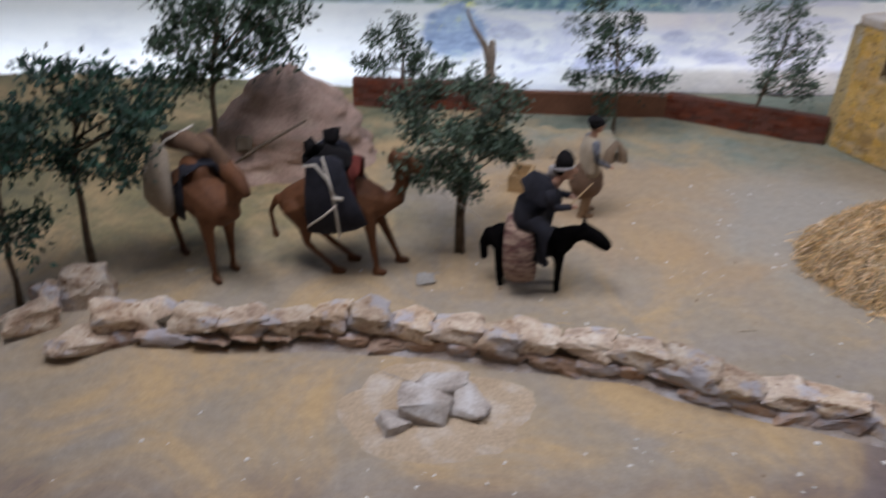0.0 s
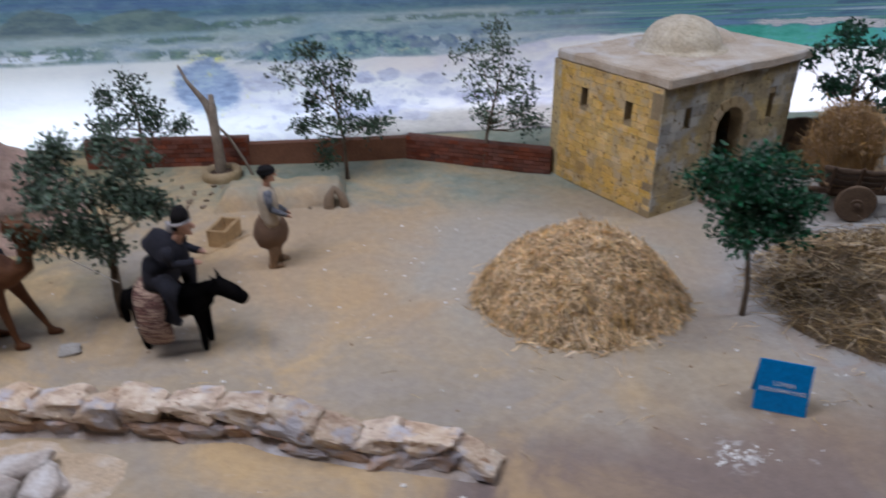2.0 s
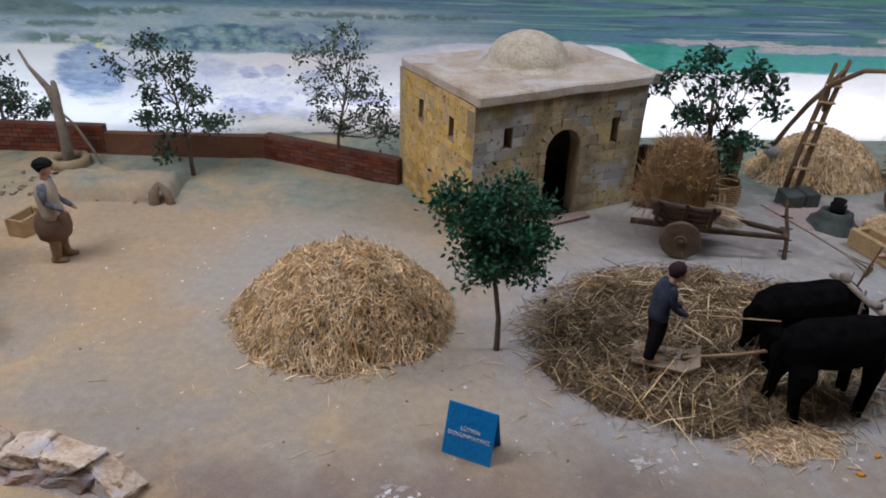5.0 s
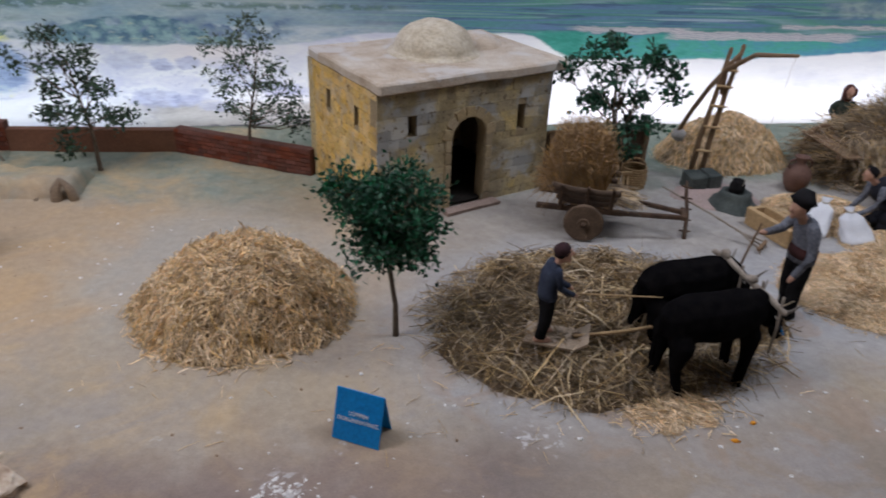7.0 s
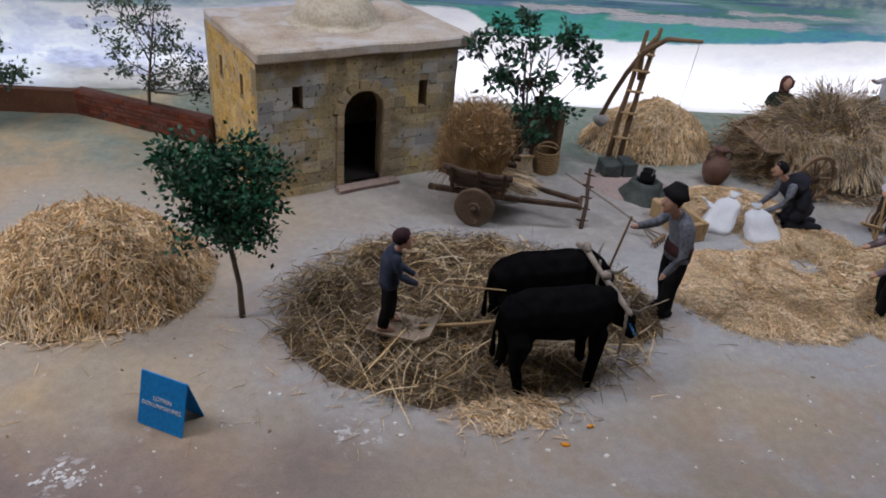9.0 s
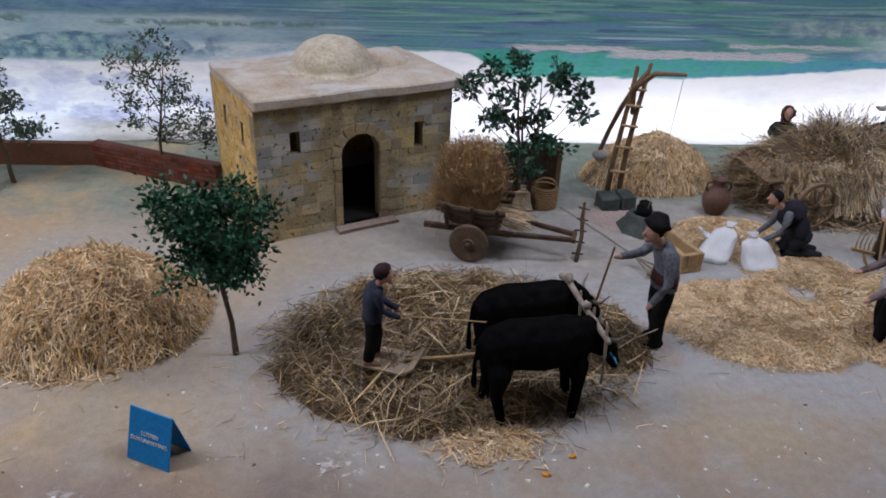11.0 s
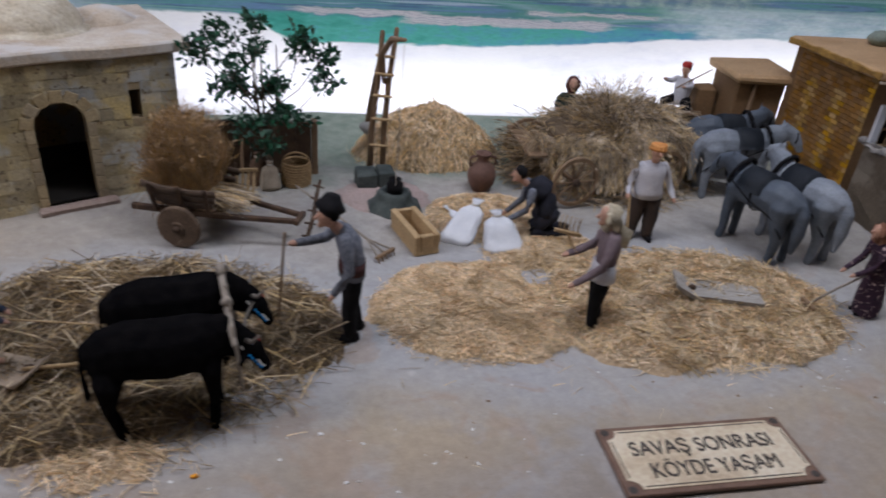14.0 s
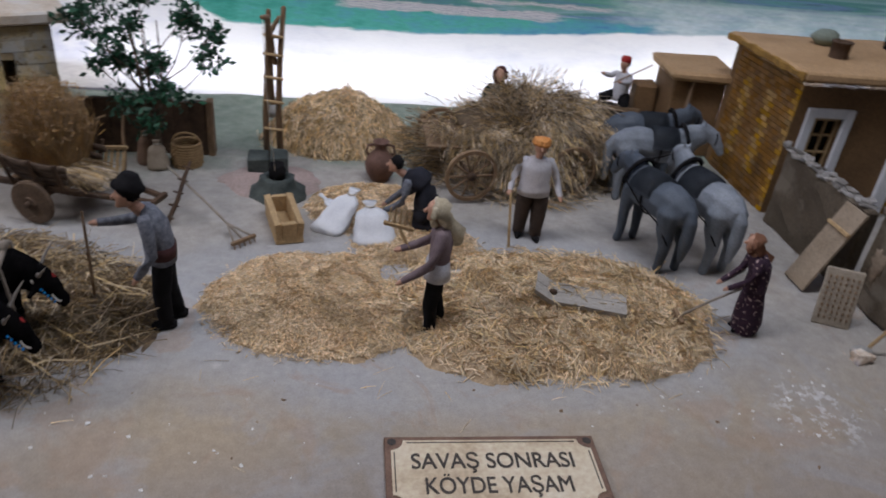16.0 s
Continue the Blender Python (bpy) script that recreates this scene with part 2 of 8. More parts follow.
    # slopes, knolls and hedges of the left half
    west = n.step(wx, 1.45, 0.9)
    col = paint(col, n.math("MULTIPLY", n.step(wz, 0.338, 0.318), west), 0.85, (0.28, 0.38, 0.44), (0.46, 0.52, 0.50), w1)
    col = paint(col, n.math("MULTIPLY", n.step(wz, 0.262, 0.246), west), 0.75, (0.34, 0.42, 0.50), (0.62, 0.64, 0.60), w2)
    for cx, base, half, tall, dark, light in ((-0.37, 0.290, 0.15, 0.078, (0.09, 0.14, 0.17), (0.18, 0.24, 0.23)), (-0.10, 0.290, 0.20, 0.066, (0.11, 0.17, 0.18), (0.20, 0.27, 0.24)), (-0.80, 0.280, 0.24, 0.085, (0.12, 0.19, 0.27), (0.22, 0.30, 0.30)), (-1.30, 0.280, 0.30, 0.080, (0.13, 0.20, 0.26), (0.24, 0.31, 0.30))):
        col = paint(col, hump(cx, base, half, tall), 0.92, dark, light, w2)
    for x0, x1, z0, z1, slope in ((0.02, 0.36, 0.292, 0.316, 0.03), (-0.20, 0.14, 0.262, 0.276, 0.0), (0.55, 1.20, 0.300, 0.314, 0.0), (-0.62, -0.22, 0.214, 0.258, 0.0), (-0.14, 0.16, 0.216, 0.240, -0.02), (-1.6, -0.7, 0.215, 0.250, 0.0)):
        m = n.math("MULTIPLY", rect(x0, x1, z0, z1, 0.05, 0.008, slope), n.step(clump, 0.40, 0.52))
        col = paint(col, m, 0.9, (0.06, 0.12, 0.15), (0.15, 0.24, 0.18))
    for x0, x1, z0, z1 in ((0.20, 0.34, 0.205, 0.262), (0.40, 0.90, 0.212, 0.272), (0.62, 0.80, 0.240, 0.285)):
        m = n.math("MULTIPLY", rect(x0, x1, z0, z1, 0.04, 0.012), n.step(n.noise(17.0, 3.0, 0.55, n.stretched(1.0, 1.0, 1.2)), 0.42, 0.52))
        col = paint(col, m, 0.85, (0.11, 0.17, 0.28), (0.22, 0.30, 0.34))
    # a pale hamlet at the foot of the knoll
    ham = n.math("MULTIPLY", rect(-0.52, -0.34, 0.222, 0.240, 0.05, 0.006), n.step(daub, 0.46, 0.54))
    col = n.mix(ham, col, (0.74, 0.76, 0.82))
    # the right half: pinkish ploughed strips, a grey ridge and a pale slope
    col = paint(col, rect(2.62, 3.25, 0.300, 0.352, 0.10, 0.010), 0.75, (0.15, 0.23, 0.28), (0.34, 0.42, 0.38))
    col = paint(col, rect(2.95, 4.6, 0.205, 0.305, 0.12, 0.012), 0.75, (0.38, 0.48, 0.50), (0.56, 0.63, 0.62), w2)
    teal = n.ramp(n.math("ADD", n.math("MULTIPLY", w2, 0.45), n.math("MULTIPLY", x, 0.11)), [(0.36, (0.03, 0.25, 0.19)), (0.45, (0.07, 0.34, 0.27)), (0.54, (0.08, 0.29, 0.36)), (0.62, (0.07, 0.20, 0.36))])
    col = n.mix(rect(1.62, 3.05, 0.140, 0.246, 0.07, 0.007, -0.014), col, teal)
    for x0, x1, z0, z1, slope in ((1.76, 2.14, 0.246, 0.262, -0.012), (2.08, 2.72, 0.226, 0.252, -0.010), (2.45, 2.9, 0.262, 0.272, 0.0)):
        m = rect(x0, x1, z0, z1, 0.03, 0.003, slope)
        line = n.math("ABSOLUTE", n.math("SINE", n.math("MULTIPLY", n.math("ADD", wz, n.math("MULTIPLY", x, 0.03)), 560.0)))
        col = n.mix(n.math("MULTIPLY", m, 0.9), col, n.ramp(line, [(0.10, (0.24, 0.28, 0.32)), (0.40, (0.47, 0.42, 0.43)), (0.9, (0.55, 0.51, 0.50))]))
    # the pale plain
    edge = n.math("ADD", n.math("MULTIPLY_ADD", n.step(x, 0.0, 0.4), -0.015, 0.208), n.math("MULTIPLY", n.step(x, 0.80, 1.2), 0.042))
    edge = n.math("ADD", edge, n.math("ADD", n.math("MULTIPLY", n.step(x, 1.60, 1.78), -0.073), n.math("MULTIPLY", n.step(x, 2.2, 3.3), 0.050)))
    plain = n.step(n.math("SUBTRACT", n.math("ADD", z, n.math("MULTIPLY_ADD", w2, 0.024, -0.012)), edge), 0.005, -0.005)
    pale = n.ramp(w1, [(0.3, (0.68, 0.68, 0.70)), (0.5, (0.82, 0.81, 0.79)), (0.7, (0.86, 0.84, 0.81))])
    pale = n.mix(n.math("MULTIPLY", n.step(n.math("SUBTRACT", edge, z), 0.07, 0.02), n.math("MULTIPLY", n.step(x, 1.7, 1.2), 0.35)), pale, (0.66, 0.63, 0.58))
    side = n.math("MULTIPLY", n.step(x, 0.02, 0.16), n.step(x, 1.75, 1.2))
    bush = n.math("MULTIPLY", n.step(n.noise(6.0, 5.0, 0.6, n.stretched(1.0, 1.0, 2.8), 0.8), 0.40, 0.66), side)
    pale = n.mix(n.math("MULTIPLY", bush, 0.45), pale, n.ramp(w2, [(0.35, (0.30, 0.33, 0.55)), (0.65, (0.52, 0.53, 0.70))]))
    tuft = n.math("MULTIPLY", n.step(n.noise(24.0, 3.0, 0.5, n.stretched(1.0, 1.0, 1.4)), 0.58, 0.66), n.math("MULTIPLY", side, n.step(z, 0.15, 0.10)))
    pale = n.mix(n.math("MULTIPLY", tuft, 0.35), pale, (0.30, 0.35, 0.50))
    pale = n.mix(n.math("MULTIPLY", n.math("MULTIPLY", rect(0.42, 1.45, -0.3, 0.022, 0.10, 0.016), 1.0), 0.8), pale, n.ramp(w1, [(0.4, (0.34, 0.30, 0.25)), (0.6, (0.50, 0.46, 0.40))]))
    # peach light on the plain and rounded violet scrub
    pale = n.mix(n.math("MULTIPLY", rect(0.50, 0.80, 0.145, 0.215, 0.10, 0.02), 0.6), pale, (0.80, 0.70, 0.66))
    for cx, cz, rx, rz, deep in ((0.415, 0.147, 0.070, 0.034, 0.55), (0.512, 0.136, 0.044, 0.022, 0.95), (0.587, 0.140, 0.046, 0.020, 0.85), (0.482, 0.033, 0.100, 0.032, 0.75), (0.565, 0.027, 0.056, 0.024, 0.8), (0.615, 0.054, 0.034, 0.013, 0.7), (0.215, 0.128, 0.085, 0.026, 0.7), (0.72, 0.12, 0.05, 0.022, 0.7), (0.86, 0.06, 0.07, 0.026, 0.7), (0.30, 0.050, 0.08, 0.02, 0.45), (0.66, 0.005, 0.07, 0.018, 0.6)):
        px, pz = n.math("DIVIDE", n.math("SUBTRACT", x, cx), rx), n.math("DIVIDE", n.math("SUBTRACT", z, cz), rz)
        pr = n.math("SQRT", n.math("ADD", n.math("MULTIPLY", px, px), n.math("MULTIPLY", pz, pz)))
        puff = n.step(n.math("ADD", pr, n.math("MULTIPLY_ADD", clump, 1.3, -0.65)), 1.05, 0.65)
        pale = n.mix(n.math("MULTIPLY", puff, deep * 0.85), pale, n.ramp(daub, [(0.38, (0.30, 0.32, 0.47)), (0.62, (0.50, 0.53, 0.66))]))
    # a dark strip behind the brick wall, painted for the table's dark back gap
    pale = n.mix(rect(0.60, 1.5, -0.085, -0.052, 0.05, 0.004), pale, (0.13, 0.125, 0.135))
    col = n.mix(plain, col, pale)
    # wooded knoll above the plain
    wood = n.math("MULTIPLY", hump(0.44, 0.196, 0.30, 0.080), n.step(n.noise(15.0, 4.0, 0.6, n.stretched(1.0, 1.0, 1.2)), 0.36, 0.46))
    col = paint(col, wood, 0.95, (0.08, 0.16, 0.22), (0.27, 0.40, 0.38))
    col = n.mix(n.math("MULTIPLY", n.math("MULTIPLY", wood, n.step(daub, 0.60, 0.68)), 0.6), col, (0.46, 0.50, 0.36))
    # the violet bush with yellow flowers at the plain's edge
    dx, dz = n.math("SUBTRACT", x, 0.045), n.math("SUBTRACT", z, 0.122)
    r = n.math("SQRT", n.math("ADD", n.math("MULTIPLY", dx, dx), n.math("MULTIPLY", n.math("MULTIPLY", dz, dz), 1.3)))
    shrub = n.step(n.math("ADD", r, n.math("MULTIPLY_ADD", w2, 0.10, -0.05)), 0.115, 0.075)
    col = n.mix(n.math("MULTIPLY", shrub, 0.92), col, n.ramp(w2, [(0.35, (0.19, 0.26, 0.42)), (0.50, (0.31, 0.40, 0.56)), (0.64, (0.42, 0.54, 0.58))]))
    bloom = n.math("MULTIPLY", n.step(r, 0.17, 0.10), n.step(n.noise(22.0, 4.0, 0.65), 0.58, 0.68))
    col = n.mix(n.math("MULTIPLY", bloom, 0.55), col, (0.66, 0.66, 0.28))
    col = n.mix(n.math("MULTIPLY", rect(0.02, 0.10, 0.200, 0.222, 0.03, 0.008), n.step(daub, 0.42, 0.52)), col, (0.72, 0.70, 0.28))
    col = n.mix(n.step(x, 1.3, 0.2), col, n.mix(1.0, col, (0.98, 1.08, 1.12), "MULTIPLY"))
    # brush strokes
    stroke = n.noise(90.0, 3.0, 0.6, n.stretched(0.5, 1.0, 2.0))
    col = n.mix(0.22, col, n.ramp(stroke, [(0.3, 0.3), (0.7, 0.75)]), "OVERLAY")
    n.bump(stroke, 0.2, 0.001)
    return n.finish(col)


M_GROUND = ground_material()
M_PAINTING = painting_material()
M_PLASTER = surface("room_plaster", [(0.55, 0.53, 0.5), (0.62, 0.6, 0.57)], 2.0, 90.0)
M_CEIL = surface("ceiling_paint", [(0.7, 0.7, 0.69), (0.76, 0.76, 0.75)], 2.0, 120.0)
M_FLOOR = surface("room_floor", [(0.17, 0.15, 0.13), (0.24, 0.21, 0.18)], 4.0, 90.0, rough=0.5)
M_SKIRT = surface("table_board", [(0.10, 0.045, 0.035), (0.14, 0.07, 0.05)], 6.0, 120.0, rough=0.5)
# Two stones of different hue; the front's tone also holds that wall's shade.
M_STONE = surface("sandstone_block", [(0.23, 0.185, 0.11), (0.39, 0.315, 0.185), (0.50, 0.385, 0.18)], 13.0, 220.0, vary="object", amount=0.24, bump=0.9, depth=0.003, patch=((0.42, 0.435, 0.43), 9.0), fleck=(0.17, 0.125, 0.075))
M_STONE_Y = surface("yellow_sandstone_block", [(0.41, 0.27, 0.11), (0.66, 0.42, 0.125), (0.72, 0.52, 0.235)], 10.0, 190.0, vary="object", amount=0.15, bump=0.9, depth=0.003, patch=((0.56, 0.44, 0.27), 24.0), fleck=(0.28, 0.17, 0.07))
M_MORTAR = surface("lime_mortar", [(0.23, 0.175, 0.105), (0.36, 0.275, 0.16)], 20.0, 300.0, bump=0.6)
M_ROOF = surface("plaster_roof", [(0.38, 0.29, 0.205), (0.50, 0.415, 0.32), (0.60, 0.54, 0.46)], 11.0, 260.0, bump=0.5, patch=((0.60, 0.575, 0.54), 10.0))
M_DOME = surface("rough_tan_plaster", [(0.42, 0.35, 0.25), (0.53, 0.46, 0.345), (0.62, 0.555, 0.45)], 26.0, 150.0, bump=0.9, depth=0.004)
M_ARCH = surface("ochre_arch_stone", [(0.27, 0.205, 0.12), (0.41, 0.32, 0.19)], 20.0, 220.0, vary="object", amount=0.2, bump=0.9, depth=0.003)
M_STEP = surface("worn_reddish_step", [(0.24, 0.17, 0.14), (0.36, 0.275, 0.23)], 30.0, 240.0)
# Near-black, to make door and window openings look unlit.
M_DARK = surface("unlit_dark_inside", [(0.012, 0.01, 0.008), (0.02, 0.016, 0.012)], 20.0)
M_BRICK = surface("red_brick", [(0.13, 0.045, 0.030), (0.19, 0.066, 0.042)], 40.0, 300.0, vary="object", amount=0.3)
M_BRICKJ = surface("brown_joint", [(0.11, 0.048, 0.034), (0.15, 0.066, 0.044)], 40.0, 300.0)
M_ROCK = surface("pink_rock_plaster", [(0.24, 0.185, 0.15), (0.43, 0.295, 0.235), (0.50, 0.375, 0.30)], 9.0, 130.0, bump=1.0, depth=0.007, grain=(1.0, 1.0, 2.2))
M_RUBBLE = surface("pale_rubble_stone", [(0.34, 0.23, 0.16), (0.60, 0.46, 0.34), (0.76, 0.66, 0.54)], 34.0, 170.0, vary="object", amount=0.20, bump=1.0, depth=0.007, fleck=(0.34, 0.21, 0.13), patch=((0.50, 0.50, 0.56), 18.0))
M_FOOT = surface("reddish_foot_stone", [(0.27, 0.17, 0.12), (0.42, 0.29, 0.21), (0.50, 0.42, 0.37)], 24.0, 260.0, vary="object", amount=0.2, bump=0.9, depth=0.004, patch=((0.46, 0.46, 0.52), 17.0))
M_LIME = surface("bluish_lime_mortar", [(0.34, 0.27, 0.21), (0.42, 0.36, 0.32), (0.58, 0.57, 0.60)], 22.0, 240.0, bump=0.8, depth=0.003)
M_STRAW = surface("chopped_straw", [(0.68, 0.47, 0.25), (0.90, 0.69, 0.43)], 18.0, 300.0, rough=0.5, vary="island", amount=0.46, patch=((0.50, 0.33, 0.15), 45.0))
M_STRAWD = surface("dull_straw", [(0.22, 0.155, 0.085), (0.50, 0.37, 0.215)], 16.0, 300.0, rough=0.5, vary="island", amount=0.65, patch=((0.18, 0.115, 0.058), 26.0))
M_STRAWG = surface("golden_straw", [(0.66, 0.47, 0.27), (0.88, 0.67, 0.43)], 20.0, 300.0, rough=0.6, vary="island", amount=0.36, patch=((0.50, 0.36, 0.20), 9.0))
M_STRAWP = surface("pale_long_straw", [(0.44, 0.325, 0.18), (0.72, 0.55, 0.33)], 18.0, 300.0, rough=0.5, vary="island", amount=0.45)
M_CHAFF = surface("brown_chaff", [(0.15, 0.105, 0.06), (0.31, 0.225, 0.13)], 22.0, 300.0, rough=0.8, vary="island", amount=0.5)
# The next two cores are darkened so the gaps between straws look shaded.
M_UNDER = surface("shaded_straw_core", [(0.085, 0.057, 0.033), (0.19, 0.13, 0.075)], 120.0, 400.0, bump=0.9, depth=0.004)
M_UNDERH = surface("shaded_heap_core", [(0.17, 0.112, 0.058), (0.33, 0.23, 0.125)], 120.0, 400.0, bump=0.9, depth=0.004)
M_UNDERG = surface("chaff_core", [(0.36, 0.255, 0.15), (0.56, 0.41, 0.26)], 150.0, 400.0, bump=0.9, depth=0.003)
M_HAY = surface("dry_stalks", [(0.22, 0.155, 0.088), (0.62, 0.475, 0.30)], 12.0, 300.0, rough=0.6, vary="island", amount=0.8, patch=((0.20, 0.14, 0.085), 10.0))
M_SHEAF = surface("ripe_ears", [(0.27, 0.165, 0.075), (0.50, 0.33, 0.165)], 30.0, 300.0, rough=0.65, vary="island", amount=0.5)
M_WOOD = surface("weathered_wood", [(0.17, 0.105, 0.06), (0.27, 0.175, 0.10)], 40.0, 240.0, grain=(1, 1, 0.3))
M_WHEEL = surface("grimy_brown_wood", [(0.08, 0.052, 0.034), (0.15, 0.10, 0.065)], 30.0, 240.0)
M_BOARD = surface("pale_grey_board", [(0.32, 0.265, 0.20), (0.42, 0.355, 0.28)], 10.0, 240.0, bump=0.25, grain=(0.4, 1.0, 1.0))
M_WOODD = surface("dark_stained_wood", [(0.05, 0.03, 0.02), (0.10, 0.06, 0.035)], 40.0, 240.0)
M_CART = surface("worn_dark_plank", [(0.055, 0.036, 0.026), (0.13, 0.088, 0.06)], 30.0, 240.0, grain=(0.25, 1.0, 1.0))
M_WOODL = surface("pale_stripped_wood", [(0.36, 0.24, 0.12), (0.48, 0.33, 0.17)], 40.0, 240.0)
M_BARK = surface("grey_brown_bark", [(0.09, 0.065, 0.045), (0.16, 0.12, 0.085)], 60.0, 300.0, bump=0.8)
M_LEAF = surface("dark_olive_leaf", [(0.025, 0.05, 0.03), (0.05, 0.085, 0.05)], 25.0, 300.0, rough=0.55, vary="island", amount=0.5)
M_LEAFG = surface("fresh_green_leaf", [(0.010, 0.058, 0.028), (0.024, 0.098, 0.046)], 25.0, 300.0, rough=0.45, vary="island", amount=0.55)
M_LEAFO = surface("grey_olive_leaf", [(0.052, 0.086, 0.060), (0.108, 0.150, 0.105)], 25.0, 300.0, rough=0.6, vary="island", amount=0.5)
M_LEAFD = surface("deep_green_leaf", [(0.012, 0.048, 0.026), (0.026, 0.085, 0.045)], 25.0, 300.0, rough=0.5, vary="island", amount=0.5)
M_HORN = surface("grey_brown_horn", [(0.13, 0.11, 0.09), (0.22, 0.19, 0.16)], 40.0, 300.0, rough=0.5)
M_MAROON = surface("dark_maroon_knit", [(0.022, 0.010, 0.012), (0.045, 0.02, 0.022)], 60.0, 500.0, rough=0.95)
M_SCARF = surface("straw_coloured_scarf", [(0.44, 0.37, 0.25), (0.58, 0.50, 0.37)], 50.0, 500.0, rough=0.95)
M_RUST = surface("rust_brown_scarf", [(0.19, 0.085, 0.05), (0.28, 0.135, 0.08)], 60.0, 500.0, rough=0.95)
M_BROWND = surface("dark_brown_cloth", [(0.045, 0.032, 0.026), (0.075, 0.052, 0.040)], 40.0, 500.0, rough=0.95)
M_YOKE = surface("grey_weathered_log", [(0.19, 0.155, 0.12), (0.33, 0.28, 0.225)], 30.0, 300.0, bump=0.8)
M_LEAFT = surface("blue_green_leaf", [(0.016, 0.045, 0.032), (0.035, 0.075, 0.052)], 25.0, 300.0, rough=0.55, vary="island", amount=0.5)
M_PANEL = surface("brown_grey_plank", [(0.25, 0.19, 0.13), (0.36, 0.28, 0.20)], 20.0, 240.0)
M_RUSTW = surface("rust_brown_render", [(0.13, 0.058, 0.034), (0.20, 0.092, 0.052)], 10.0, 200.0, bump=0.7, depth=0.003)
M_BOARDG = surface("worn_grey_beige_board", [(0.27, 0.245, 0.215), (0.38, 0.345, 0.30)], 16.0, 240.0, bump=0.4, grain=(0.4, 1.0, 1.0))
M_BLUE = surface("blue_card", [(0.0, 0.21, 0.55), (0.0, 0.23, 0.60)], 8.0, 200.0, rough=0.4, bump=0.05)
M_WHITE = surface("white_print", [(0.75, 0.78, 0.8), (0.8, 0.82, 0.84)], 20.0, rough=0.5, bump=0.0)
M_BLACK = surface("black_plush", [(0.0025, 0.0025, 0.003), (0.007, 0.0063, 0.0063)], 60.0, 500.0, rough=1.0, spec=0.02, bump=0.9)
M_CAMEL = surface("camel_hide", [(0.075, 0.030, 0.013), (0.175, 0.072, 0.030)], 16.0, 300.0, rough=0.7, bump=0.7)
M_GREYH = surface("grey_horse_hide", [(0.052, 0.063, 0.080), (0.095, 0.112, 0.136)], 12.0, 300.0, rough=0.55)
M_DAPPLE = surface("pale_dapple_hide", [(0.15, 0.168, 0.192), (0.265, 0.285, 0.315)], 14.0, 300.0, rough=0.55)
M_DGREY = surface("dark_grey_hide", [(0.022, 0.027, 0.035), (0.046, 0.053, 0.064)], 20.0, 300.0, rough=0.6)
M_SKIN = surface("doll_skin", [(0.45, 0.25, 0.17), (0.52, 0.30, 0.21)], 40.0, rough=0.6, bump=0.1)
M_NAVY = surface("dark_blue_cloth", [(0.013, 0.013, 0.018), (0.028, 0.029, 0.040)], 40.0, 500.0, rough=0.95)
M_CLOTHK = surface("black_cloth", [(0.007, 0.0065, 0.007), (0.016, 0.015, 0.016)], 40.0, 500.0, rough=0.95, spec=0.1)
M_GREYC = surface("grey_blue_cloth", [(0.085, 0.09, 0.11), (0.21, 0.22, 0.25)], 150.0, 500.0, rough=0.95)
M_BEIGE = surface("beige_cloth", [(0.36, 0.30, 0.22), (0.46, 0.39, 0.30)], 40.0, 500.0, rough=0.95)
M_BROWNC = surface("brown_cloth", [(0.12, 0.075, 0.05), (0.18, 0.11, 0.07)], 40.0, 500.0, rough=0.95)
M_SACK = surface("woven_sackcloth", [(0.34, 0.28, 0.21), (0.45, 0.375, 0.29)], 40.0, 600.0, rough=0.95)
M_BAG = surface("white_woven_bag", [(0.62, 0.63, 0.66), (0.74, 0.75, 0.77)], 30.0, 500.0, rough=0.7)
M_LILAC = surface("pale_lilac_cloth", [(0.48, 0.46, 0.48), (0.58, 0.56, 0.58)], 40.0, 500.0, rough=0.95)
M_GREENC = surface("dark_green_cloth", [(0.018, 0.028, 0.022), (0.05, 0.062, 0.045)], 90.0, 500.0, rough=0.95, fleck=(0.20, 0.12, 0.06))
M_MAROONS = surface("maroon_headscarf", [(0.06, 0.022, 0.02), (0.12, 0.045, 0.038)], 60.0, 500.0, rough=0.95)
M_SASH = surface("dull_maroon_sash", [(0.045, 0.018, 0.018), (0.075, 0.03, 0.028)], 60.0, 500.0, rough=0.95)
M_LILACG = surface("washed_grey_shirt", [(0.33, 0.32, 0.33), (0.46, 0.44, 0.45)], 60.0, 500.0, rough=0.95)
M_NAVYB = surface("faded_navy_cloth", [(0.020, 0.026, 0.046), (0.045, 0.056, 0.085)], 60.0, 500.0, rough=0.95)
M_MAUVE = surface("mauve_knit", [(0.15, 0.11, 0.12), (0.22, 0.165, 0.17)], 60.0, 500.0, rough=0.95)
M_ORANGE = surface("orange_cloth", [(0.55, 0.20, 0.05), (0.62, 0.30, 0.10)], 60.0, 500.0, rough=0.9)
M_RED = surface("red_cloth", [(0.30, 0.02, 0.02), (0.40, 0.04, 0.03)], 60.0, 500.0, rough=0.9)
M_DRED = surface("dark_red_cloth", [(0.09, 0.018, 0.014), (0.14, 0.03, 0.022)], 60.0, 500.0, rough=0.95)
M_FLOWER = surface("flowered_dark_cloth", [(0.025, 0.016, 0.028), (0.06, 0.028, 0.045)], 160.0, 420.0, rough=0.95, fleck=(0.50, 0.36, 0.33))
M_STRIPE = surface("striped_kilim", [(0.07, 0.03, 0.03), (0.46, 0.33, 0.25), (0.09, 0.04, 0.04), (0.38, 0.22, 0.17)], 230.0, 500.0, rough=0.95, grain=(0.12, 0.12, 1.0), bump=0.2)
